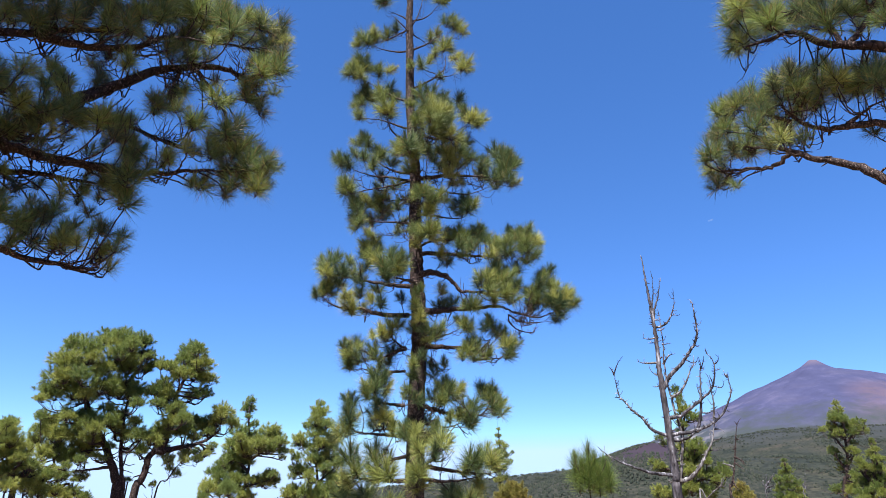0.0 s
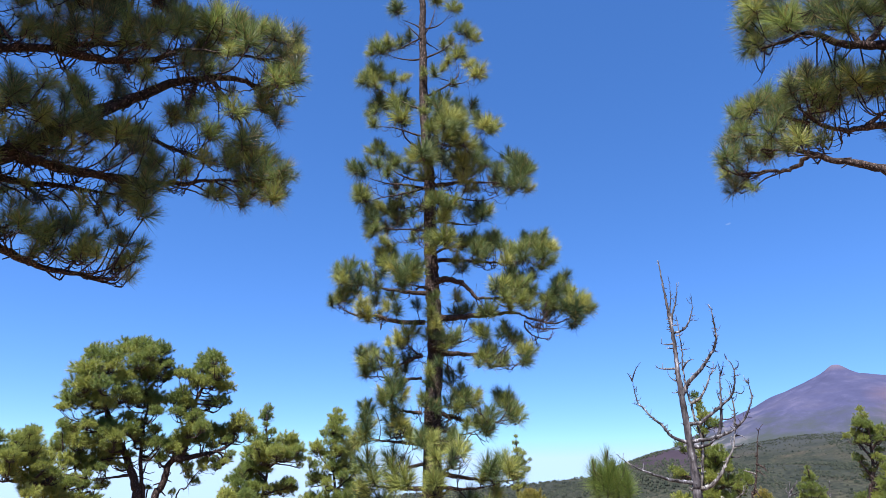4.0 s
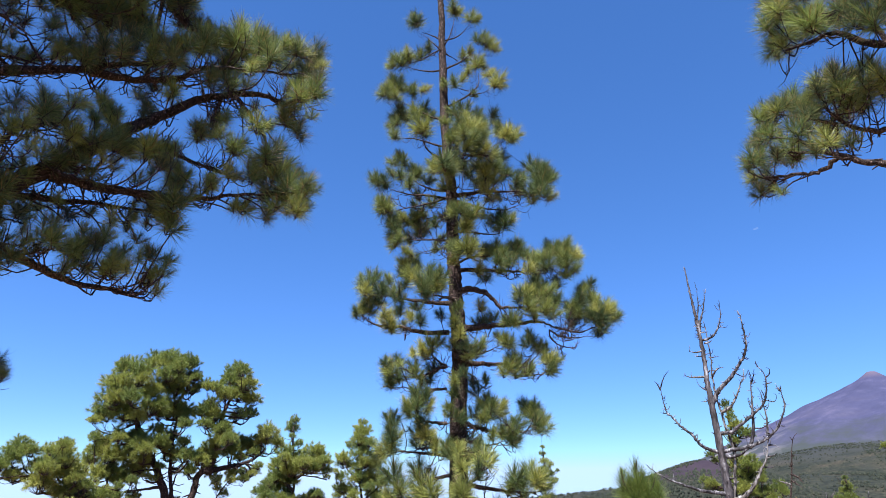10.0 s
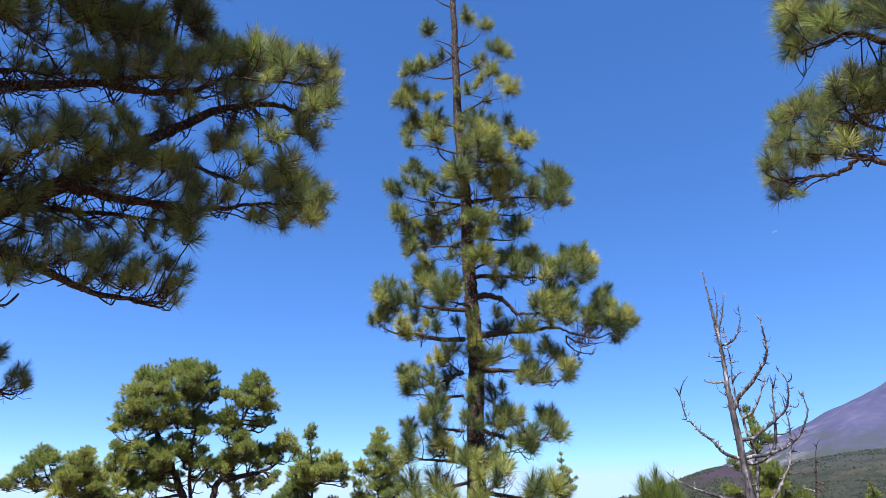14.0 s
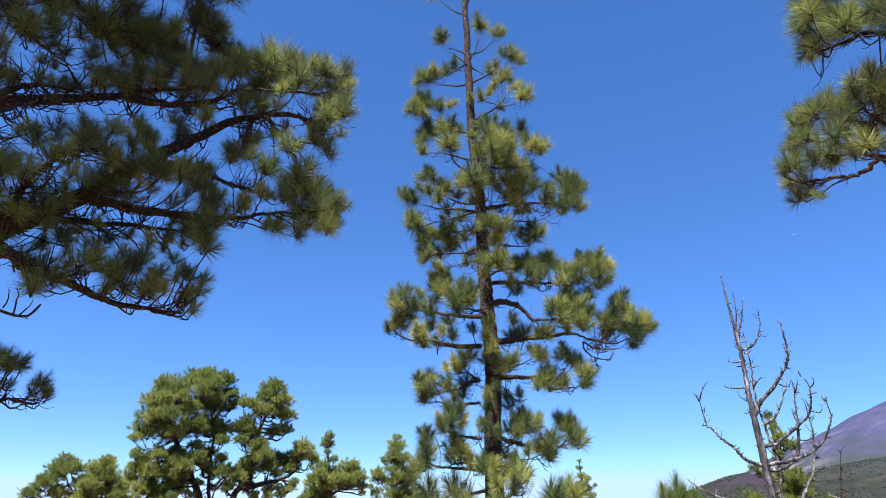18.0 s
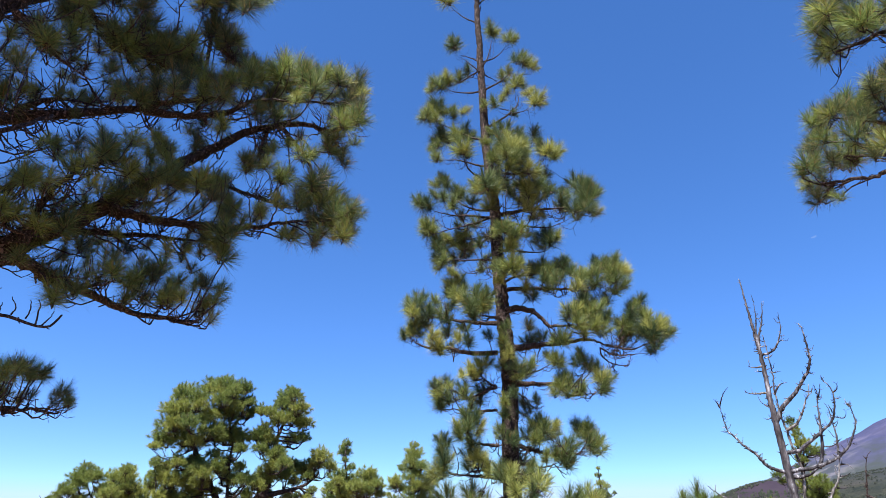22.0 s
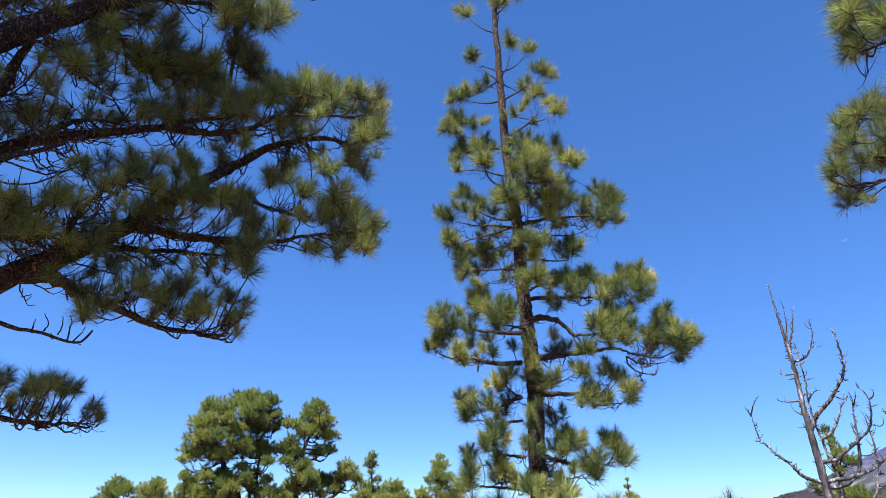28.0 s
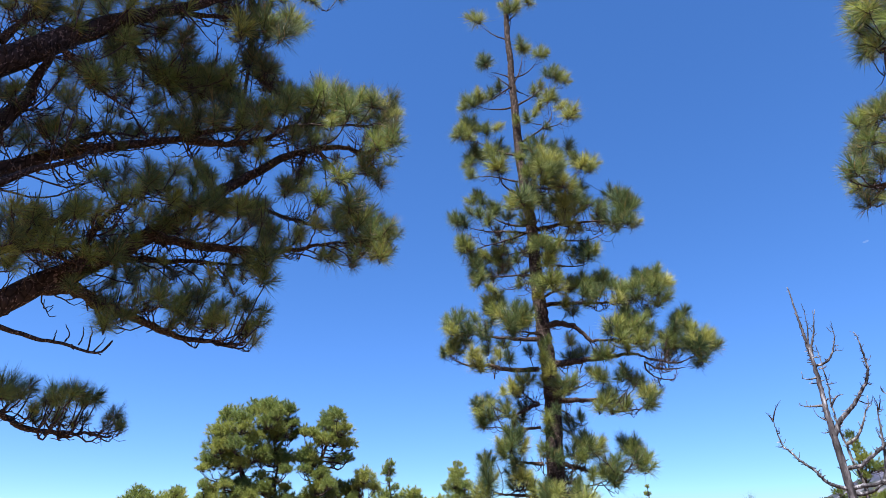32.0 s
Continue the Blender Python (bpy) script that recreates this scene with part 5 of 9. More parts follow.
limb(pine, 0.02, [(3.14, 4.76, 4.71), (2.95, 4.76, 4.77), (2.76, 4.87, 4.91), (2.66, 4.93, 4.95)],
     [(2.7, 5.03, 5.05, 0.84), (2.67, 4.81, 4.93, 0.74), (2.54, 4.86, 4.9, 0.59), (2.95, 4.99, 5.18, 0.93), (2.85, 4.81, 4.96, 0.75), (2.73, 4.76, 4.96, 0.74), (2.93, 4.76, 4.98, 0.75), (2.98, 4.92, 4.82, 0.83), (3.16, 4.95, 4.83, 0.84), (3.04, 4.88, 4.95, 0.76)], SHADE_DRY)
limb(pine, 0.02, [(2.94, 4.77, 4.44), (2.82, 4.84, 4.61), (2.69, 4.91, 4.69), (2.56, 4.98, 4.7)],
     [(2.78, 4.59, 4.72, 0.71), (2.63, 5.08, 4.83, 0.75), (2.51, 4.7, 4.62, 0.63), (2.65, 5.25, 4.87, 0.62), (2.68, 4.59, 4.57, 0.84), (2.99, 4.94, 4.65, 0.82)], SHADE_DRY)
fill(pine, [(4.06, 4.46, 5.77, 0.63), (3.54, 5.29, 5.11, 0.77), (3.61, 5.24, 5.65, 0.66), (3.67, 4.68, 5.88, 0.66), (3.25, 5.12, 5.35, 0.75), (3.31, 5.21, 4.88, 0.57), (3.53, 5.16, 5.16, 0.78), (3.96, 4.87, 5.14, 0.57), (2.91, 5.55, 5.21, 0.61), (3.49, 4.77, 5.09, 0.62), (3.87, 4.35, 5.54, 0.53), (3.27, 5.16, 6.06, 0.58), (3.38, 4.8, 5.13, 0.67), (3.04, 5.44, 4.79, 0.69), (3.26, 5.25, 5.29, 0.63), (4, 4.72, 5.11, 0.64), (3.99, 4.8, 6.13, 0.74), (3.36, 5.11, 6.08, 0.8), (3.93, 5, 5.31, 0.66), (3.56, 5.21, 6.33, 0.8)] +
     [(3.93, 4.67, 5.69, 0.59), (3.48, 5.31, 4.96, 0.54), (3.28, 5.43, 6.5, 0.83), (3.39, 4.98, 5.24, 0.74), (3.29, 4.89, 5.35, 0.58), (3.49, 5.18, 6.42, 0.71), (4.1, 4.79, 5.93, 0.66), (2.95, 5.41, 4.84, 0.59), (3.14, 5.18, 5.27, 0.55), (3.59, 5.01, 5.44, 0.72), (4.07, 4.88, 5.42, 0.77), (3.67, 4.59, 6, 0.63), (3.34, 4.84, 5.04, 0.72), (3.23, 5.17, 6.15, 0.63), (3.71, 5.06, 5.55, 0.6), (3.9, 4.61, 4.92, 0.55), (2.87, 4.99, 4.58, 0.65), (2.82, 5.2, 5.06, 0.63), (3.54, 4.96, 6.06, 0.68), (3.67, 4.86, 6.19, 0.7)] +
     [(2.91, 5.69, 5.11, 0.63), (3.62, 5.12, 5.17, 0.67), (2.96, 5.35, 5.01, 0.56), (3.84, 4.45, 5.05, 0.74), (3.13, 5.04, 6.3, 0.58), (3.7, 4.93, 6.35, 0.61), (3.69, 4.39, 5.67, 0.7), (3.69, 4.53, 5, 0.58), (3.72, 4.61, 5.17, 0.65), (3.14, 5.37, 6, 0.63), (3.73, 4.74, 5.21, 0.57), (3.15, 5, 5.02, 0.53), (3.02, 5.2, 5.3, 0.7), (2.85, 5.64, 4.95, 0.56), (3.53, 4.82, 5.96, 0.62)], SHADE_DRY)
for k in range(16):                                   # its upper crown, out of view, added to shade the boughs
    start = Vector((6.5, 2.6, 6.8 + 0.2 * k))
    end = Vector((5.0 + 0.75 * (k % 5), 1.0 + 0.6 * (k % 4), 7.6 + 0.2 * k))
    limb(pine, 0.05, [start, (start + end) / 2 + Vector((0, 0, -0.15)), end],
         [(*(start.lerp(end, q) + Vector((rng.uniform(-0.4, 0.4), rng.uniform(-0.4, 0.4), 0.3))), 1.2) for q in (0.5, 0.8, 1.1)], SHADE)

for k in range(8):                                    # unseen boughs added high over the open side, to darken those below
    start = Vector((6.5, 2.6, 7.4 + 0.2 * k))
    end = Vector((2.9 + 0.5 * (k % 4), 2.0 + 0.35 * (k % 3), 8.0 + 0.15 * k))
    limb(pine, 0.05, [start, (start + end) / 2 + Vector((0, 0, -0.15)), end],
         [(*(start.lerp(end, q) + Vector((rng.uniform(-0.35, 0.35), rng.uniform(-0.35, 0.35), 0.3))), 1.0) for q in (0.7, 1.0)], SHADE)

# ---------------------------------------------------------------- old pine close by, in its own shade
pine = tree("pine_tree", stand(-4.9, 1.3), "old pine close by with thick shaded limbs and dense tufts")
trunk(pine, [stand(-4.9, 1.3), (-4.9, 1.3, 2), (-4.8, 1.4, 5), (-4.7, 1.5, 8), (-4.6, 1.5, 10)], 0.26, 0.1)
limb(pine, 0.135, [(-4.26, 2.21, 4.14), (-3.96, 2.71, 4.92), (-3.79, 2.94, 5.31), (-3.59, 3.19, 5.73), (-3.31, 3.47, 6.11), (-3.05, 3.71, 6.44), (-2.79, 3.9, 6.84)],
     [(-3.88, 2.41, 4.57, 0.87), (-3.72, 2.93, 5.69, 0.86), (-3.84, 3.24, 6.12, 0.93), (-3.35, 3.08, 5.79, 0.86), (-3.39, 3.35, 6.07, 0.83), (-3.24, 3.58, 6.24, 0.86), (-3.7, 3.23, 6.26, 1.01), (-3.39, 3.42, 6.35, 1.01), (-3.19, 3.68, 6.61, 1.04), (-2.89, 3.96, 6.85, 1.07), (-3.65, 2.96, 5.48, 0.71), (-3.68, 3.13, 5.83, 0.82), (-3.67, 3.48, 6.12, 0.87), (-3.2, 3.39, 5.84, 0.74), (-3.9, 2.83, 5.31, 0.52)], SHADE_DRY)
limb(pine, 0.11, [(-4.27, 2.41, 3.68), (-3.96, 2.88, 4.5), (-3.9, 2.97, 4.91), (-3.79, 2.95, 5.25)],
     [(-3.82, 3.15, 4.99, 0.77), (-4.15, 2.97, 4.88, 0.71), (-3.88, 2.65, 4.38, 0.81), (-3.83, 2.62, 4.11, 0.78), (-3.59, 2.91, 4.92, 0.54), (-3.79, 2.77, 4.72, 0.48)], SHADE_DRY)
limb(pine, 0.078, [(-4.41, 2.56, 3.58), (-4.06, 3.08, 4.22), (-3.87, 3.32, 4.49), (-3.6, 3.47, 4.62), (-3.19, 3.72, 4.81), (-2.93, 3.93, 5.02), (-2.65, 4, 5.07)],
     [(-2.41, 3.85, 5.13, 0.79), (-2.46, 3.81, 5.08, 0.73), (-2.68, 3.95, 5.1, 0.82), (-2.46, 3.88, 5.01, 0.73), (-3.96, 3.19, 4.68, 0.76), (-4.22, 3.2, 4.62, 0.71), (-3.9, 3.08, 4.48, 0.67), (-3.18, 3.64, 5.01, 0.63), (-3.22, 3.83, 5.1, 0.65), (-3.09, 3.45, 4.79, 0.48), (-3.06, 3.8, 4.99, 0.51), (-3.2, 3.67, 4.97, 0.69), (-2.95, 3.59, 4.81, 0.72), (-2.93, 3.73, 5.04, 0.69), (-2.74, 3.72, 4.94, 0.67), (-2.8, 4.07, 5.09, 0.71), (-3.07, 4.04, 5.11, 0.66), (-3.23, 3.99, 5.36, 0.68), (-3.16, 3.49, 4.77, 0.42), (-3.36, 3.79, 5.08, 0.79)] +
         [(-3.05, 3.65, 4.91, 0.68), (-2.91, 3.66, 4.97, 0.74), (-2.88, 3.88, 5.12, 0.7)], SHADE_DRY)
limb(pine, 0.045, [(-3.88, 2.27, 3.28), (-3.57, 2.74, 3.84), (-3.34, 3.01, 4.15), (-3.32, 3.19, 4.37)],
     [(-3.12, 3.06, 4.04, 0.43), (-3.1, 2.98, 3.96, 0.42)], SHADE_DRY)
limb(pine, 0.1, [(-4, 2.66, 2.55), (-3.67, 3.1, 3.12), (-3.49, 3.3, 3.38), (-3.27, 3.51, 3.63), (-3.13, 3.64, 3.83), (-2.97, 3.77, 4.05), (-2.74, 3.94, 4.39), (-2.59, 4.04, 4.55), (-2.41, 4.15, 4.77), (-2.2, 4.27, 4.92), (-1.93, 4.39, 5.01), (-1.74, 4.47, 4.98)],
     [(-2.15, 4.24, 5.07, 0.75), (-1.98, 4.25, 5.02, 0.56), (-1.69, 4.46, 5.13, 0.57), (-2.84, 3.57, 4.05, 0.66), (-3.09, 3.78, 4.15, 0.7), (-3.45, 3.75, 3.89, 0.71), (-3.2, 3.56, 3.89, 0.51), (-2.98, 3.45, 3.88, 0.65), (-3.02, 3.61, 3.89, 0.56), (-3.09, 3.49, 3.74, 0.55), (-2.91, 3.56, 3.88, 0.49), (-2.76, 3.58, 3.89, 0.48), (-3.58, 3.23, 3.49, 0.66), (-2.93, 3.95, 4.51, 0.73), (-2.77, 3.74, 4.44, 0.52), (-2.79, 3.81, 4.21, 0.75), (-2.79, 4.24, 4.79, 0.57), (-2.67, 3.95, 4.53, 0.48), (-2.62, 4.33, 4.89, 0.51), (-3.35, 3.38, 3.45, 0.65)] +
         [(-2.43, 3.94, 4.75, 0.54), (-2.89, 3.78, 4.54, 0.54), (-2.86, 3.73, 4.31, 0.63), (-2.71, 3.74, 4.26, 0.62), (-3.09, 3.99, 4.75, 0.57), (-2.98, 4, 4.62, 0.68), (-2.87, 3.67, 4.35, 0.46), (-2.79, 3.58, 4.01, 0.55), (-3.17, 3.95, 4.13, 0.6)], SHADE_DRY)
limb(pine, 0.04, [(-3.13, 3.64, 3.83), (-2.94, 3.8, 3.83), (-2.66, 4, 3.85), (-2.28, 4.22, 3.89), (-2.04, 4.35, 3.98), (-1.87, 4.42, 4.02), (-1.69, 4.49, 4.07)],
     [(-3.1, 3.92, 4.02, 0.71), (-2.56, 4.4, 4.2, 0.73), (-2.53, 4.32, 4.08, 0.59), (-2.65, 4.22, 4.15, 0.48), (-2.26, 4.45, 4.17, 0.6), (-1.74, 4.46, 4.14, 0.86), (-1.4, 4.33, 4.07, 0.72), (-1.44, 4.68, 4.21, 0.53), (-1.61, 4.78, 4.23, 0.79), (-1.7, 4.67, 4.13, 0.71), (-2, 4.56, 4, 0.59), (-1.95, 4.28, 3.84, 0.44), (-1.79, 4.65, 4.03, 0.59), (-1.69, 4.79, 4.1, 0.6), (-1.48, 4.5, 3.9, 0.5), (-1.44, 4.52, 3.98, 0.45), (-1.9, 4.7, 4.16, 0.6), (-2.5, 4.25, 3.93, 0.58), (-2.26, 4.01, 3.77, 0.49), (-2.35, 4.07, 3.83, 0.55)] +
         [(-2.43, 4.27, 4.12, 0.59)], SHADE_DRY)
limb(pine, 0.03, [(-3.4, 3.66, 3.69), (-3.13, 3.9, 3.74), (-2.93, 4.05, 3.78), (-2.68, 4.22, 3.8), (-2.56, 4.29, 3.81)],
     [(-2.39, 4.13, 3.73, 0.61), (-2.37, 4.16, 3.67, 0.5), (-2.68, 4.51, 3.88, 0.55), (-2.82, 4.35, 3.96, 0.48), (-2.5, 4.09, 3.77, 0.56), (-2.81, 4.37, 3.83, 0.42), (-2.78, 4.5, 3.83, 0.43), (-2.79, 4.27, 3.68, 0.41), (-3.13, 3.94, 3.59, 0.63), (-3.18, 3.61, 3.53, 0.61), (-3.17, 3.47, 3.53, 0.6), (-3.34, 3.96, 3.75, 0.6), (-3.01, 3.74, 3.67, 0.44), (-2.99, 3.87, 3.6, 0.51), (-3.03, 4.14, 3.76, 0.53), (-2.67, 3.88, 3.58, 0.54), (-2.74, 4.22, 3.77, 0.52), (-2.61, 4.22, 3.82, 0.58), (-2.38, 4.06, 3.7, 0.55), (-3.01, 4.09, 3.61, 0.46)] +
         [(-2.85, 4.12, 3.57, 0.52), (-2.81, 4.47, 3.68, 0.54)], SHADE_DRY)
limb(pine, 0.05, [(-3.56, 3.22, 3.25), (-3.43, 3.36, 3.31), (-3.29, 3.49, 3.24), (-3.06, 3.7, 3.17), (-2.9, 3.83, 3.09), (-2.7, 3.97, 3.06), (-2.46, 4.12, 3.06)],
     [(-2.95, 3.67, 3.39, 0.7), (-2.89, 3.55, 3.3, 0.47), (-2.92, 3.44, 3.21, 0.46), (-3.31, 3.86, 3.51, 0.46), (-3.28, 3.63, 3.32, 0.77), (-3.27, 3.53, 3.24, 0.65), (-3.41, 3.74, 3.23, 0.68), (-3.26, 3.47, 3.3, 0.54), (-3.39, 3.71, 3.5, 0.57), (-2.96, 4.03, 3.45, 0.68), (-2.71, 3.75, 3.36, 0.53), (-2.69, 3.79, 3.35, 0.48), (-2.66, 3.84, 3.42, 0.48), (-2.73, 3.76, 3.19, 0.47), (-2.81, 3.95, 3.22, 0.44), (-2.59, 3.87, 3.21, 0.63), (-2.64, 3.95, 3.32, 0.54), (-2.5, 3.83, 3.19, 0.46), (-2.82, 4.18, 3.28, 0.45), (-2.4, 4.06, 3.36, 0.54)] +
         [(-2.35, 4.16, 3.35, 0.54), (-2.51, 4.15, 3.43, 0.44), (-2.56, 4.34, 3.29, 0.51), (-2.37, 4.12, 3.11, 0.48), (-2.6, 4.33, 3.24, 0.45), (-2.39, 4.16, 3.26, 0.32), (-2.89, 3.85, 3.33, 0.49), (-3.05, 3.72, 3.29, 0.43), (-3.21, 3.17, 3.25, 0.51), (-2.74, 3.62, 3.23, 0.56), (-2.93, 4.16, 3.48, 0.63), (-2.72, 4.16, 3.43, 0.62), (-2.75, 3.64, 3.11, 0.51), (-2.41, 3.99, 3.34, 0.48), (-2.51, 3.76, 3.17, 0.46)], SHADE_DRY)
limb(pine, 0.05, [(-3.86, 2.31, 3.16), (-3.5, 2.83, 3.38), (-3.3, 3.06, 3.46), (-3.15, 3.35, 3.63)],
     [(-3.12, 2.98, 3.49, 0.5), (-3.31, 3.49, 3.82, 0.73), (-3.17, 3.28, 3.6, 0.69), (-3.31, 3.1, 3.5, 0.63), (-3.27, 2.67, 3.27, 0.58), (-3.59, 2.74, 3.42, 0.73), (-3.86, 2.83, 3.66, 0.78)], SHADE_DRY)
limb(pine, 0.025, [(-2.79, 3.91, 4.29), (-2.6, 4.03, 4.3), (-2.44, 4.13, 4.26), (-2.23, 4.25, 4.2), (-2.05, 4.34, 4.16), (-1.88, 4.42, 4.16)],
     [(-2.65, 3.76, 4.14, 0.67), (-2.8, 4.1, 4.32, 0.6), (-2.61, 4.05, 4.27, 0.76), (-2.62, 4.22, 4.34, 0.72), (-2.45, 4.01, 4.25, 0.57), (-2.53, 3.88, 4.24, 0.51), (-2.5, 4.32, 4.24, 0.6), (-1.99, 4.21, 4.34, 0.57), (-1.94, 4.55, 4.3, 0.66), (-1.9, 4.39, 4.32, 0.59), (-1.93, 4.18, 4.07, 0.44), (-2.08, 4.37, 4.46, 0.54), (-2.51, 4.23, 4.37, 0.6), (-2.06, 4.06, 3.97, 0.49), (-2.42, 3.84, 4.11, 0.61), (-2.46, 4.07, 4.13, 0.46), (-2.74, 4.04, 4.24, 0.53)], SHADE_DRY)
limb(pine, 0.035, [(-4.23, 2.84, 5.31), (-4.16, 2.95, 5.74), (-4.1, 3.04, 6.17)],
     [(-4.39, 2.9, 5.88, 0.94), (-4, 2.79, 5.7, 0.88), (-3.97, 2.96, 5.81, 0.9), (-4.21, 3.34, 6.47, 1.08), (-4.02, 2.68, 5.74, 0.95), (-4.37, 3.03, 5.81, 0.87), (-4.07, 3.02, 5.77, 0.77)], SHADE_DRY)
limb(pine, 0.04, [(-2.95, 4.04, 7.3), (-2.9, 4.07, 6.81), (-2.85, 4.11, 6.36), (-2.83, 4.12, 5.91), (-2.79, 4.03, 5.15)],
     [(-2.81, 4.2, 6.11, 1.01), (-2.89, 4.18, 6.09, 0.94), (-2.8, 4.18, 5.46, 0.67), (-3.01, 4.27, 5.72, 0.92), (-2.76, 3.79, 5.15, 0.75), (-2.78, 3.8, 5.54, 0.78), (-2.6, 4.04, 6.24, 0.71), (-2.79, 3.95, 6.23, 0.85), (-2.96, 4.02, 6.26, 0.65), (-2.72, 4.14, 6.32, 0.58), (-2.92, 4.05, 5.59, 0.95), (-2.67, 3.88, 5.27, 0.76)], SHADE_DRY)
limb(pine, 0.035, [(-3.09, 3.8, 4.84), (-2.78, 3.91, 4.84), (-2.51, 4.09, 4.98), (-2.36, 4.18, 5.16), (-2.14, 4.3, 5.23), (-1.85, 4.43, 5.28), (-1.63, 4.52, 5.27)],
     [(-1.59, 4.63, 5.5, 0.87), (-1.38, 4.33, 5.14, 0.73), (-1.61, 4.55, 5.31, 0.84), (-1.47, 4.48, 5.14, 0.69), (-1.99, 4.45, 5.44, 0.79), (-2.24, 4.57, 5.5, 0.82), (-1.89, 4.12, 5.09, 0.61), (-2.31, 4.45, 5.42, 0.67), (-1.59, 4.58, 5.16, 0.64), (-2.68, 4.17, 5.1, 0.84), (-2.79, 4.19, 4.99, 0.58), (-2.89, 4.18, 4.92, 0.58), (-2.59, 4.28, 5.27, 0.66), (-2.21, 4.03, 4.96, 0.54)], SHADE_DRY)
limb(pine, 0.03, [(-2.78, 4.15, 5.86), (-2.53, 4.31, 5.66), (-2.2, 4.38, 5.52), (-1.9, 4.52, 5.58), (-1.7, 4.6, 5.57)],
     [(-1.51, 4.55, 5.64, 0.87), (-1.6, 4.41, 5.54, 0.85), (-1.4, 4.42, 5.34, 0.57), (-1.72, 4.59, 5.5, 0.67), (-1.71, 4.3, 5.5, 0.71), (-1.89, 4.48, 5.65, 0.87), (-1.88, 4.24, 5.5, 0.71), (-1.76, 4.31, 5.38, 0.77), (-2.05, 4.4, 5.71, 0.88), (-2.25, 4.57, 5.92, 0.92), (-2.14, 4.18, 5.49, 0.78), (-2.03, 4.28, 5.41, 0.84), (-2.31, 4.62, 5.7, 0.91), (-2.31, 4.4, 5.66, 0.82), (-2.35, 4.3, 5.67, 0.68), (-2.36, 4.22, 5.49, 0.86), (-2.38, 4.13, 5.52, 0.66), (-2.37, 4.11, 5.34, 0.64), (-2.49, 4.2, 5.69, 0.68), (-2.75, 4.4, 6, 0.87)] +
         [(-2.6, 4.04, 5.81, 0.88), (-2.7, 4.12, 5.85, 0.83), (-2.63, 4.29, 6.01, 0.57), (-2.53, 4.11, 5.43, 0.59), (-1.5, 4.54, 5.52, 0.72)], SHADE_DRY)
limb(pine, 0.03, [(-3.66, 3.26, 5.82), (-3.47, 3.46, 5.58), (-3.24, 3.68, 5.4), (-2.98, 3.89, 5.4)],
     [(-3.35, 3.81, 5.78, 1.12), (-3.21, 3.85, 5.72, 1.1), (-3.19, 3.52, 5.41, 0.91), (-3.23, 3.75, 5.83, 0.9), (-3.04, 3.86, 5.69, 0.95), (-3.05, 4.12, 5.74, 0.98), (-3.07, 3.99, 5.63, 0.89), (-3.26, 3.48, 5.36, 0.84), (-3.07, 3.81, 5.55, 0.87), (-3.82, 3.42, 5.71, 0.84), (-3.52, 3.25, 5.54, 0.86), (-3.63, 3.46, 5.65, 0.69), (-3.56, 3.45, 5.78, 0.69), (-3.32, 3.49, 5.85, 0.82), (-3.3, 3.68, 5.95, 0.84), (-3.49, 3.6, 5.61, 1.03), (-3.46, 3.78, 5.59, 1.04), (-3.35, 3.93, 5.71, 1.12), (-2.94, 3.74, 5.42, 0.97), (-3.4, 3.89, 5.51, 0.83)] +
         [(-3.21, 3.97, 5.47, 0.82), (-2.8, 3.76, 5.16, 0.75), (-3.66, 3.65, 6.08, 0.8), (-3.52, 3.32, 5.75, 0.75), (-3.61, 3.3, 5.52, 0.73), (-3.35, 3.21, 5.3, 0.69)], SHADE_DRY)
limb(pine, 0.025, [(-3.6, 2.86, 5.1), (-3.49, 2.99, 5.03), (-3.32, 3.04, 4.81), (-3.14, 3.23, 4.7)],
     [(-3.53, 3.08, 5.08, 0.81), (-3.63, 3.08, 5.22, 0.83), (-3.41, 3.06, 4.98, 0.73), (-3.42, 2.91, 4.69, 0.58), (-3.44, 3.34, 5.05, 0.5), (-3.25, 3.52, 5.08, 0.57), (-3.64, 3.1, 5.21, 0.77), (-3.22, 2.86, 4.79, 0.63), (-3.4, 3.26, 5.07, 0.5), (-3.09, 3.05, 4.56, 0.39)], SHADE_DRY)
limb(pine, 0.03, [(-3.38, 3.55, 6.2), (-3.15, 3.88, 6.43), (-2.9, 4.07, 6.57), (-2.62, 4.26, 6.62)],
     [(-3.27, 4.08, 6.83, 1.02), (-3.11, 4.15, 6.79, 0.94), (-3.21, 4.12, 6.69, 0.7), (-2.87, 3.93, 6.38, 0.73), (-2.79, 4.09, 6.6, 0.9), (-2.68, 4.12, 6.53, 0.74), (-2.7, 4.48, 6.95, 1.03), (-2.61, 4.58, 6.93, 0.88), (-2.41, 4.14, 6.33, 0.64), (-2.56, 4.11, 6.37, 0.65), (-3.11, 3.57, 5.94, 0.61)], SHADE_DRY)
limb(pine, 0.03, [(-3.79, 3.26, 4.43), (-3.74, 3.32, 4.6), (-3.6, 3.47, 4.77), (-3.39, 3.68, 4.83)],
     [(-4.08, 3.33, 4.87, 0.92), (-3.91, 3.28, 4.74, 0.57), (-3.57, 3.11, 4.61, 0.54), (-3.81, 3.42, 4.8, 0.58), (-3.57, 3.63, 4.91, 0.58), (-3.55, 3.71, 4.94, 0.59), (-3.78, 3.42, 4.82, 0.58), (-3.45, 3.31, 4.7, 0.49)], SHADE_DRY)
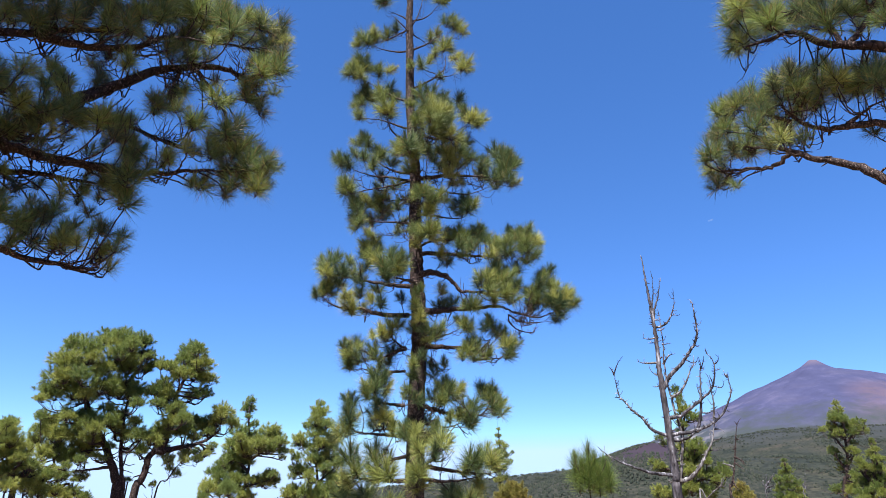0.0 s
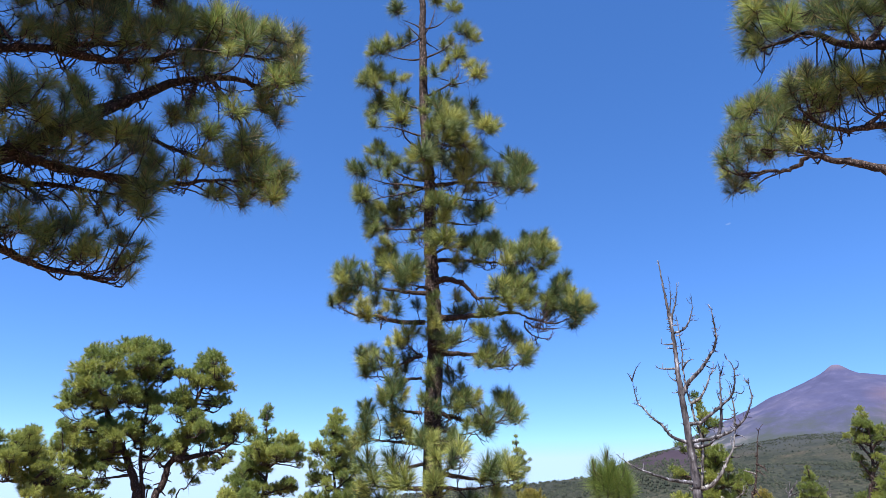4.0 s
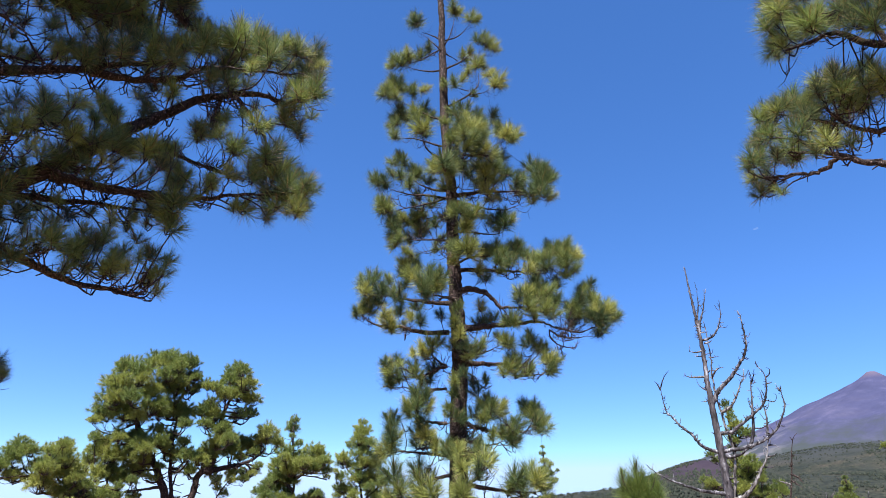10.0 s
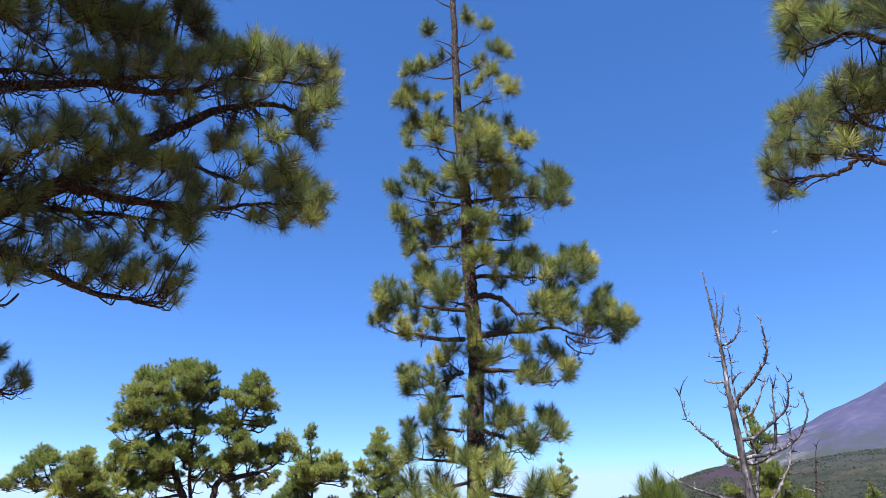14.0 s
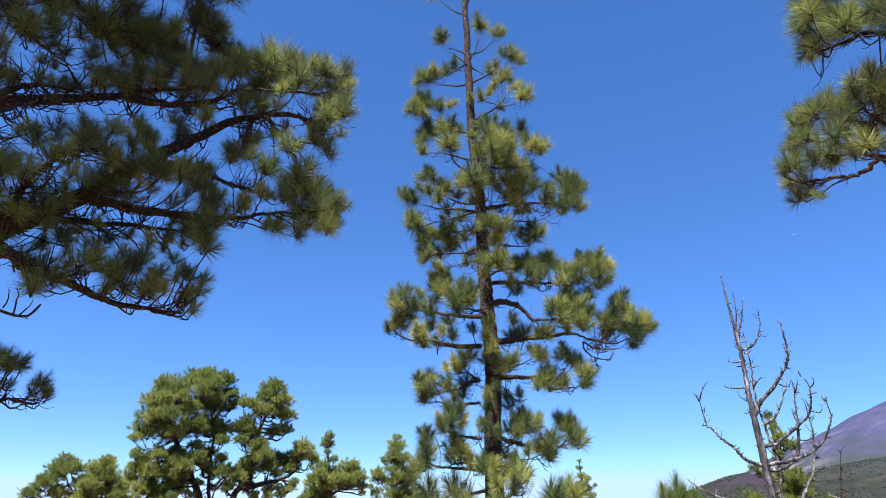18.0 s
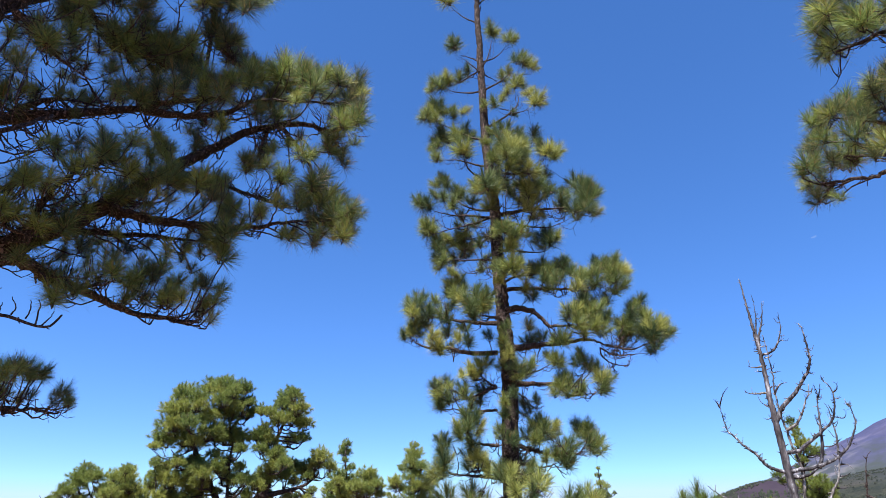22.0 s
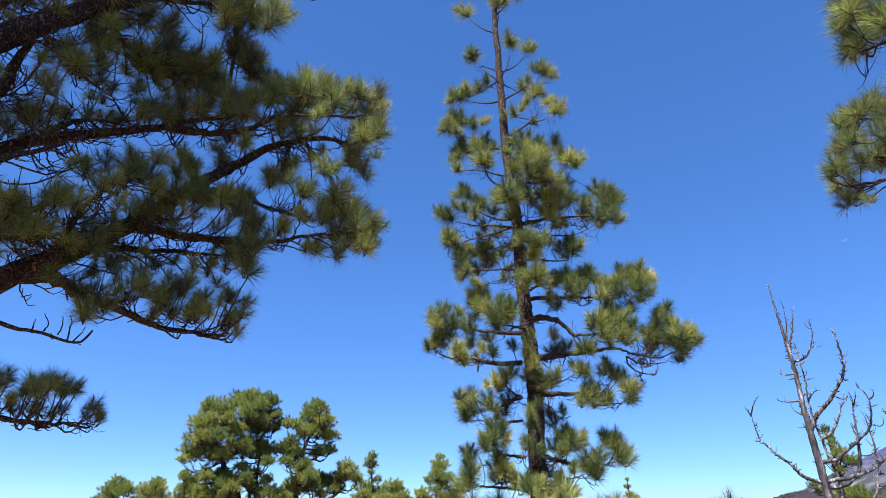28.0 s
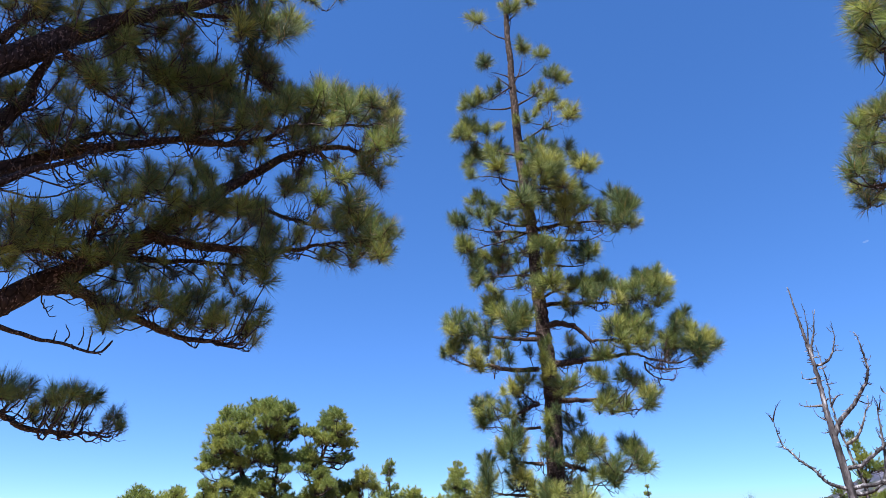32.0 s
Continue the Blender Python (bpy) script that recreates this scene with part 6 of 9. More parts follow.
limb(pine, 0.03, [(-3.28, 3.22, 3.37), (-3.26, 3.24, 3.55), (-3.16, 3.21, 3.74), (-3.03, 3.32, 4), (-2.9, 3.44, 4.11)],
     [(-3.1, 3.49, 4.29, 0.92), (-3.09, 3.58, 4.29, 0.81), (-3.12, 3.48, 4.19, 0.74), (-2.84, 3.41, 4.15, 0.65), (-2.8, 3.45, 4.05, 0.65), (-2.93, 3.06, 3.85, 0.61), (-2.91, 3.09, 3.84, 0.51), (-3.12, 3.11, 4.05, 0.43), (-3.01, 3.01, 3.72, 0.61), (-2.83, 3.18, 3.77, 0.51), (-3.46, 3.43, 3.66, 0.73), (-2.84, 3.5, 4.32, 0.5)], SHADE_DRY)
limb(pine, 0.03, [(-3.46, 2.88, 3.39), (-3.4, 2.94, 3.54), (-3.32, 3.04, 3.69), (-3.21, 3.16, 3.74)],
     [(-3.09, 2.89, 3.68, 0.7), (-3.04, 2.89, 3.64, 0.6), (-3.15, 2.91, 3.64, 0.51), (-3.13, 3.12, 3.73, 0.52), (-3.21, 2.73, 3.55, 0.69), (-3.56, 3.1, 3.78, 0.55), (-3.5, 2.94, 3.66, 0.53), (-3.2, 2.85, 3.51, 0.6), (-3.33, 2.8, 3.46, 0.6), (-3.42, 2.78, 3.5, 0.61), (-3.46, 2.75, 3.59, 0.52), (-3.29, 2.75, 3.25, 0.64), (-3.6, 3.04, 3.53, 0.6)], SHADE_DRY)
limb(pine, 0.02, [(-2.11, 4.31, 4.95), (-1.91, 4.4, 4.71), (-1.8, 4.45, 4.48), (-1.7, 4.49, 4.26)],
     [(-1.98, 4.23, 4.7, 0.42), (-2.04, 4.47, 4.56, 0.49), (-1.79, 4.37, 4.67, 0.54), (-1.74, 4.28, 4.32, 0.74), (-1.74, 4.55, 4.57, 0.73), (-1.91, 4.67, 4.41, 0.86), (-1.78, 4.68, 4.46, 0.8), (-1.66, 4.6, 4.26, 0.83), (-1.63, 4.71, 4.4, 0.79)], SHADE_DRY)
limb(pine, 0.02, [(-2.2, 4.27, 4.92), (-2.23, 4.25, 4.72), (-2.26, 4.24, 4.53)],
     [(-2.29, 4.38, 4.75, 0.81), (-2.22, 4.07, 4.4, 0.69), (-2.24, 4.26, 4.54, 0.6), (-2.1, 4.22, 4.65, 0.6), (-2.04, 4.03, 4.38, 0.51), (-2.21, 3.94, 4.4, 0.45), (-2.2, 4.03, 4.41, 0.63), (-2.31, 4.49, 4.78, 0.7)], SHADE_DRY)
limb(pine, 0.018, [(-1.83, 4.44, 5), (-1.68, 4.49, 4.89), (-1.58, 4.53, 4.78)],
     [(-1.68, 4.81, 4.97, 0.65), (-1.75, 4.76, 4.98, 0.52), (-1.67, 4.32, 4.71, 0.42), (-1.67, 4.32, 4.8, 0.42), (-1.43, 4.39, 4.78, 0.42)], SHADE_DRY)
limb(pine, 0.035, [(-3.98, 2.86, 2.47), (-3.74, 3.16, 2.48), (-3.61, 3.31, 2.43), (-3.52, 3.41, 2.37), (-3.38, 3.55, 2.35), (-3.26, 3.66, 2.36), (-3.14, 3.76, 2.35)],
     [(-3.61, 3.29, 2.6, 0.74), (-3.67, 3.45, 2.63, 0.66), (-3.55, 3.43, 2.65, 0.38), (-3.52, 3.26, 2.54, 0.52), (-3.5, 3.44, 2.49, 0.42), (-3.5, 3.47, 2.45, 0.37), (-3.55, 3.62, 2.62, 0.66), (-3.23, 3.36, 2.53, 0.56), (-3.48, 3.5, 2.57, 0.54), (-3.25, 3.46, 2.6, 0.52), (-3.23, 3.51, 2.6, 0.47), (-3.49, 3.66, 2.67, 0.5), (-3.28, 3.65, 2.61, 0.53), (-3.27, 3.7, 2.6, 0.48), (-3.4, 3.74, 2.6, 0.44), (-3.58, 3.7, 2.5, 0.44), (-3.36, 3.52, 2.44, 0.37), (-3.36, 3.65, 2.43, 0.38), (-3.28, 3.65, 2.46, 0.32), (-3.14, 3.77, 2.5, 0.45)] +
         [(-3.19, 3.87, 2.46, 0.46), (-3.15, 3.72, 2.49, 0.29), (-3.11, 3.81, 2.43, 0.29), (-3.67, 3.23, 2.57, 0.64), (-3.96, 3.32, 2.59, 0.73)], SHADE_DRY)
limb(pine, 0.03, [(-2.92, 4.06, 7.14), (-2.67, 4.23, 7.1), (-2.36, 4.41, 7.09)],
     [(-2.4, 4.44, 7.1, 0.72), (-2.58, 4.11, 6.82, 0.76), (-2.31, 4.09, 6.76, 0.59), (-2.25, 4.73, 7.49, 0.75)], SHADE_DRY)
sprays(pine, [(-2.89, 3.26, 4.09, 0.83), (-2.84, 3.1, 3.89, 0.52), (-2.79, 3.44, 4.01, 0.66), (-2.97, 3.59, 3.95, 0.68), (-3.03, 2.88, 3.63, 0.73), (-3.22, 2.76, 3.56, 0.71), (-3.17, 2.58, 3.5, 0.53), (-3.7, 3.1, 4.57, 0.87), (-3.86, 2.8, 4.68, 0.65), (-3.39, 2.86, 4.58, 0.64), (-3.27, 2.92, 4.82, 0.84), (-3.39, 3.2, 5.18, 0.72), (-3.22, 3.65, 5.4, 1.12), (-3.1, 3.77, 5.54, 1.03), (-2.92, 3.84, 5.57, 0.93), (-3.17, 3.34, 5.36, 0.74), (-3.22, 3.71, 5.78, 0.81), (-2.94, 3.33, 5.56, 0.75), (-3.33, 3.49, 5.87, 0.68), (-3.28, 3.11, 5.42, 0.62)])
sprays(pine, [(-2.77, 4.07, 6.03, 0.99), (-2.58, 4.1, 5.88, 0.85), (-2.37, 3.87, 6.04, 1.06), (-2.59, 3.9, 6.27, 0.97), (-2.75, 3.79, 6.12, 0.95), (-2.52, 4.22, 6.67, 0.92)])
sprays(pine, [(-2.27, 3.93, 5.2, 0.89), (-2.31, 4.45, 5.45, 0.98), (-2.1, 4.17, 5.46, 0.89), (-1.88, 4.18, 5.42, 0.88), (-1.7, 4.04, 5.15, 0.84), (-1.62, 4.36, 5.5, 0.83), (-1.52, 4.45, 5.34, 0.83), (-1.36, 4.24, 4.93, 0.84), (-1.48, 4.21, 4.88, 0.84), (-1.56, 4.3, 4.82, 0.78), (-2.32, 3.79, 5.09, 0.76), (-2.33, 3.66, 4.87, 0.73), (-2.89, 3.93, 5.44, 0.93), (-2.61, 3.84, 5.06, 0.88), (-2.7, 3.58, 4.87, 0.73), (-2.12, 4.29, 5.06, 0.81), (-2.19, 4.1, 4.94, 0.67), (-2.44, 3.9, 4.72, 0.75), (-2.7, 4.02, 4.66, 0.77), (-2.42, 3.76, 4.07, 0.89)])
sprays(pine, [(-2.44, 4.06, 4.19, 0.74), (-2.6, 3.66, 4.09, 0.88), (-2.65, 3.52, 4.02, 0.66), (-1.95, 4.18, 4.34, 0.75), (-1.82, 4.19, 4.58, 0.76), (-1.62, 4.33, 4.71, 0.78), (-1.6, 4.59, 4.75, 0.7)])
sprays(pine, [(-2.37, 4.15, 4.07, 0.84), (-2.25, 3.91, 3.73, 0.88), (-2.29, 4.03, 3.59, 0.89), (-2.17, 4.22, 4.03, 0.67), (-2.21, 4.08, 3.86, 0.61), (-1.93, 4.07, 4.05, 0.61), (-1.72, 4.54, 4.31, 1.12), (-1.56, 4.39, 4.1, 0.96), (-1.43, 4.38, 4.03, 0.74), (-1.76, 4.34, 4.38, 0.87), (-1.66, 4.43, 3.97, 0.85), (-1.93, 4.46, 3.96, 0.76), (-1.72, 4.46, 3.86, 0.64), (-1.45, 4.34, 3.85, 0.72), (-1.87, 4.39, 4.19, 0.76)])
sprays(pine, [(-2.78, 3.54, 3.26, 0.71), (-2.77, 3.78, 3.3, 0.75), (-2.59, 3.84, 3.18, 0.74), (-3.14, 3.47, 3.07, 0.78), (-2.98, 3.44, 3.11, 0.69), (-3.23, 3.74, 3.56, 0.77), (-3.07, 3.29, 3.53, 0.79), (-3.09, 3.12, 3.44, 0.59), (-3.11, 2.85, 3.43, 0.55), (-3.18, 2.81, 3.38, 0.55), (-2.43, 4.12, 3.22, 0.58), (-2.3, 4.05, 3.23, 0.53), (-2.39, 3.74, 3.13, 0.57), (-2.46, 3.97, 3.3, 0.57), (-3.2, 2.67, 3.35, 0.53), (-3.29, 2.77, 3.22, 0.54)])
sprays(pine, [(-3.39, 3.09, 2.51, 0.38), (-3.36, 3.19, 2.53, 0.34), (-3.25, 3.35, 2.56, 0.4), (-3.09, 3.29, 2.54, 0.39), (-3.24, 3.56, 2.57, 0.37), (-3.01, 3.55, 2.39, 0.33), (-2.93, 3.58, 2.39, 0.3), (-3.37, 3.42, 2.54, 0.33), (-3.35, 3.29, 2.46, 0.32)])
sprays(pine, [(-2.71, 3.63, 3.8, 0.57), (-2.7, 3.82, 4, 0.56), (-2.57, 3.94, 3.93, 0.61), (-2.32, 3.78, 3.96, 0.55), (-2.63, 3.82, 4.13, 0.56), (-2.67, 3.62, 3.94, 0.48), (-2.57, 4.13, 3.86, 0.54), (-2.34, 4.08, 3.94, 0.53), (-3.01, 3.36, 4.28, 0.54), (-2.79, 3.39, 4.26, 0.53)])
fill(pine, [(-3.94, 3.11, 5.71, 0.59), (-4.49, 3.25, 4.79, 0.73), (-3.32, 4.21, 5.75, 0.77), (-3.31, 4.07, 5.16, 0.63), (-3.52, 3.53, 4.29, 0.64), (-4.2, 3.48, 4.71, 0.48), (-2.28, 4.42, 5.47, 0.55), (-1.49, 4.72, 5.29, 0.51), (-4.58, 3.24, 4.73, 0.55), (-4.22, 2.8, 4.9, 0.51), (-2.84, 4.11, 6.78, 0.81), (-2.56, 4.95, 5.19, 0.5), (-3.63, 4.3, 5.71, 0.68), (-2.83, 4.14, 6.37, 0.54), (-1.9, 4.82, 5.67, 0.65), (-3.52, 3.73, 4.99, 0.67), (-3.85, 3.69, 6.72, 0.61), (-2.02, 5.07, 4.39, 0.6), (-2.05, 4.6, 5.05, 0.47), (-2.03, 5.24, 6.35, 0.75)] +
         [(-3.14, 4.03, 6.79, 0.74), (-2.95, 3.99, 5.71, 0.53), (-3.01, 4.67, 7.03, 0.9), (-2.65, 4.9, 5.7, 0.7), (-4.11, 3.67, 3.93, 0.45), (-4.7, 3.21, 5.08, 0.59), (-3.29, 4.4, 4.88, 0.57), (-4.28, 2.76, 5.23, 0.52), (-3.78, 3.67, 6.08, 0.63), (-3.46, 3.51, 4.65, 0.46), (-3.42, 3.7, 5.29, 0.63), (-4.55, 3.22, 4.34, 0.69), (-4.22, 3.1, 4.53, 0.47), (-3.16, 4.11, 5.12, 0.55), (-3.37, 3.66, 3.49, 0.44), (-4.09, 3.01, 3.76, 0.54), (-1.68, 5.18, 6.05, 0.63), (-4.45, 2.98, 4.71, 0.66), (-2.57, 4.51, 5.95, 0.55), (-2.2, 5.1, 6.27, 0.55)] +
         [(-3, 3.94, 5.58, 0.49), (-2.91, 4.04, 6.35, 0.59), (-2.06, 4.66, 5.6, 0.64), (-4.63, 3.15, 4.76, 0.63), (-4.14, 3.6, 6.59, 0.62), (-3.64, 3.8, 4.64, 0.66), (-2.72, 4.13, 6.81, 0.74), (-3.61, 4.17, 5.97, 0.76), (-3.05, 4.8, 6.3, 0.78), (-4.22, 3.23, 4.78, 0.67), (-3.46, 4.38, 3.65, 0.48), (-2.59, 4.73, 5.89, 0.61), (-3.92, 3.68, 5.76, 0.68), (-3.89, 3.79, 3.72, 0.47), (-4.5, 3.26, 6.13, 0.76), (-4.27, 3.21, 4.26, 0.68), (-3.9, 3.18, 5.26, 0.61), (-3.4, 3.87, 3.93, 0.47), (-4.46, 3.07, 5.17, 0.69), (-3.79, 3.38, 5.83, 0.66)] +
         [(-3.51, 3.68, 4.43, 0.49), (-4.3, 2.77, 5, 0.67)], SHADE_DRY)
dead_branch(pine, 0.012, [(-3.33, 3.62, 4.79), (-3.39, 3.56, 4.88), (-3.44, 3.51, 4.97), (-3.48, 3.45, 5.07), (-3.51, 3.41, 5.15)], TWIG)
dead_branch(pine, 0.008, [(-3.44, 3.51, 4.97), (-3.54, 3.47, 5.01), (-3.61, 3.44, 5.05), (-3.68, 3.42, 5.07)], TWIG)
dead_branch(pine, 0.007, [(-3.5, 3.5, 5.09), (-3.43, 3.49, 5.13), (-3.34, 3.51, 5.14)], TWIG)
dead_branch(pine, 0.007, [(-3.44, 3.42, 5.04), (-3.52, 3.38, 5.1), (-3.56, 3.35, 5.14)], TWIG)
dead_branch(pine, 0.007, [(-3.53, 3.45, 5.17), (-3.47, 3.43, 5.23), (-3.39, 3.43, 5.28)], TWIG)
dead_branch(pine, 0.007, [(-3.43, 3.53, 4.95), (-3.51, 3.52, 4.93), (-3.55, 3.48, 5)], TWIG)
dead_branch(pine, 0.01, [(-3.08, 3.37, 5.96), (-2.97, 3.45, 5.84), (-2.89, 3.52, 5.74), (-2.82, 3.57, 5.67)], TWIG)
dead_branch(pine, 0.008, [(-2.83, 3.63, 5.54), (-2.8, 3.57, 5.66), (-2.8, 3.53, 5.75), (-2.82, 3.49, 5.82)], TWIG)
dead_branch(pine, 0.006, [(-2.8, 3.55, 5.71), (-2.75, 3.53, 5.77), (-2.72, 3.5, 5.85)], TWIG)
dead_branch(pine, 0.006, [(-2.82, 3.57, 5.67), (-2.87, 3.54, 5.71), (-2.91, 3.53, 5.71)], TWIG)
dead_branch(pine, 0.009, [(-2.61, 4.02, 5.07), (-2.7, 3.94, 5.19), (-2.79, 3.88, 5.28), (-2.83, 3.82, 5.37)], TWIG)
dead_branch(pine, 0.009, [(-3.01, 3.88, 4.96), (-3.07, 3.81, 5.08), (-3.14, 3.76, 5.15), (-3.18, 3.71, 5.24)], TWIG)
dead_branch(pine, 0.007, [(-3.07, 3.81, 5.08), (-2.96, 3.78, 5.17), (-2.91, 3.75, 5.26)], TWIG)
dead_branch(pine, 0.007, [(-3.09, 3.79, 4.88), (-3.16, 3.71, 5.02), (-3.24, 3.66, 5.09)], TWIG)
dead_branch(pine, 0.009, [(-3.74, 3.42, 4.59), (-3.66, 3.36, 4.74), (-3.59, 3.34, 4.8), (-3.54, 3.32, 4.86)], TWIG)
dead_branch(pine, 0.006, [(-3.66, 3.36, 4.74), (-3.73, 3.32, 4.8), (-3.76, 3.3, 4.82)], TWIG)
dead_branch(pine, 0.007, [(-3.65, 3.47, 4.63), (-3.59, 3.42, 4.77), (-3.54, 3.4, 4.81)], TWIG)
dead_branch(pine, 0.007, [(-2.72, 3.84, 5.6), (-2.6, 3.92, 5.49), (-2.49, 3.93, 5.52)], TWIG)
dead_branch(pine, 0.006, [(-2.6, 3.92, 5.49), (-2.52, 3.9, 5.57), (-2.44, 3.9, 5.6)], TWIG)
dead_branch(pine, 0.009, [(-2.96, 3.88, 4.97), (-2.87, 3.95, 4.88), (-2.75, 3.98, 4.86), (-2.63, 3.99, 4.88)], TWIG)
dead_branch(pine, 0.007, [(-2.85, 3.95, 4.88), (-2.9, 3.97, 4.82), (-2.98, 3.98, 4.78)], TWIG)
sprays(pine, [(-4.02, 3.68, 5.53, 0.69), (-3.65, 3.49, 5.42, 0.65), (-3.6, 3.71, 5.5, 0.69), (-3.4, 3.69, 5.56, 0.74), (-4.02, 3.83, 5.39, 0.61), (-3.83, 3.86, 5.46, 0.61), (-3.75, 3.72, 5.02, 0.56), (-3.26, 3.84, 5.65, 0.69), (-3.04, 3.87, 5.5, 0.65), (-2.7, 3.66, 5.46, 0.74), (-3.4, 3.7, 5.13, 0.56)])
tangle(pine, 400, 2.5, 7.0)
for k in range(24):                                   # unseen upper crown, added to shade the boughs below
    start = Vector((-4.75, 1.4, 5.7 + 0.13 * k))
    end = Vector((-5.0 + 0.52 * (k % 4), -0.5 + 0.36 * (k % 5), 6.4 + 0.1 * k))
    limb(pine, 0.05, [start, (start + end) / 2 + Vector((0, 0, -0.15)), end],
         [(*(start.lerp(end, q) + Vector((rng.uniform(-0.4, 0.4), rng.uniform(-0.4, 0.4), 0.3))), 1.25) for q in (0.35, 0.6, 0.85, 1.1)], SHADE)
for k in range(12):                                   # more added shade boughs further in, unseen, higher than the open side
    start = Vector((-4.75, 1.4, 5.6 + 0.12 * k))
    end = Vector((-4.5 + 0.6 * (k % 4), -0.3 + 0.45 * (k % 5), 6.2 + 0.12 * k))
    limb(pine, 0.045, [start, (start + end) / 2 + Vector((0, 0, -0.1)), end],
         [(*(start.lerp(end, q) + Vector((rng.uniform(-0.4, 0.4), rng.uniform(-0.4, 0.4), 0.3))), 1.2) for q in (0.45, 0.75, 1.05)], SHADE)
for k in range(9):                                    # unseen top boughs placed over the open side to block the sun
    start = Vector((-4.7, 1.5, 6.6 + 0.15 * k))
    end = Vector((-4.15 + 0.33 * (k % 4), 0.8 + 0.3 * (k % 5), 7.6 + 0.13 * k))
    limb(pine, 0.045, [start, (start + end) / 2 + Vector((0, 0, -0.1)), end],
         [(*(start.lerp(end, q) + Vector((rng.uniform(-0.35, 0.35), rng.uniform(-0.35, 0.35), 0.3))), 1.1) for q in (0.55, 0.8, 1.0)], SHADE)
for k in range(6):                                    # unseen high boughs on the open side, set where tufts below needed shade
    start = Vector((-4.65, 1.5, 8.0 + 0.2 * k))
    end = Vector((-3.75 + 0.17 * (k % 3), 1.9 + 0.24 * k, 8.5 + 0.08 * k))
    limb(pine, 0.04, [start, (start + end) / 2 + Vector((0, 0, -0.1)), end],
         [(*(start.lerp(end, q) + Vector((rng.uniform(-0.2, 0.2), rng.uniform(-0.2, 0.2), 0.3))), 1.0) for q in (0.7, 1.0)], SHADE)
bare = [[(-4, 2.65, 3.04), (-3.64, 3.13, 2.96), (-3.5, 3.28, 2.92), (-3.39, 3.4, 2.92), (-3.23, 3.55, 2.88), (-3.17, 3.6, 2.98)], [(-3.38, 3.41, 2.93), (-3.37, 3.42, 2.98), (-3.39, 3.39, 3.05)], [(-3.32, 3.47, 2.92), (-3.31, 3.48, 2.99), (-3.32, 3.47, 3.05)], [(-3.27, 3.51, 2.89), (-3.27, 3.51, 3.01), (-3.29, 3.5, 3.07)], [(-3.25, 3.54, 2.89), (-3.22, 3.56, 2.95), (-3.21, 3.57, 3)], [(-3.35, 3.44, 2.92), (-3.33, 3.45, 2.88)], [(-3.23, 3.55, 2.89), (-3.21, 3.57, 2.87)], [(-3.42, 3.36, 2.92), (-3.42, 3.36, 3)]]
for k, line in enumerate(bare):
    path = smooth_path([local(pine, p) for p in line], 4, 0.004, rng)
    v, f = [], []
    r0 = 0.02 if k == 0 else 0.006
    tube(v, f, path, [r0 * (1 - 0.7 * i / len(path)) for i in range(len(path))], 6, 0.15, rng)
    child("bare_twig", mesh_from("bare_twig", v, f, [TWIG], None, True), pine, "leafless dry twig")

# ---------------------------------------------------------------- trees farther down the slope
pine = tree("pine_tree", stand(-8.84, 17.94), "broad round-headed old pine with forked trunks")
limb(pine, 0.2, [stand(-8.84, 17.94), (-8.84, 17.94, 1.43), (-8.9, 17.91, 1.91), (-9.08, 17.82, 2.41), (-9.26, 17.73, 2.78), (-9.43, 17.64, 3.1), (-9.7, 17.49, 3.58), (-9.89, 17.38, 4.02), (-10.1, 17.26, 4.54), (-10.14, 17.24, 5.17)],
     [(-10.45, 17.51, 5.55, 0.86), (-10.16, 16.68, 4.9, 0.92), (-9.64, 16.87, 5.25, 0.75), (-10.31, 17.79, 4.95, 1.02), (-10.26, 16.75, 4.48, 0.88), (-10, 16.94, 4.18, 0.88), (-9.87, 17.59, 4.13, 0.76), (-9.09, 17.27, 3.4, 0.7), (-9.89, 17.57, 2.8, 0.63), (-9.34, 17.06, 2.95, 0.58), (-9.29, 17.41, 2.52, 0.36), (-9.22, 17.66, 2.44, 0.37), (-9.8, 18.09, 2.88, 0.46), (-9.08, 17.65, 2.77, 0.37), (-9.71, 17.22, 3.58, 0.59), (-9.34, 17.63, 3.75, 0.53), (-10.39, 17.17, 5.41, 0.67), (-10.53, 17.11, 5, 0.76), (-9.49, 16.69, 5.01, 0.59), (-9.5, 16.36, 4.45, 0.75)] +
         [(-10.03, 16.48, 4.44, 0.69), (-10.38, 17.89, 4.08, 0.74), (-9.51, 16.73, 4.02, 0.58), (-9.16, 16.84, 3.18, 0.63), (-10.05, 18.48, 3.01, 0.5), (-9.92, 18.5, 2.81, 0.37)], LOBE)
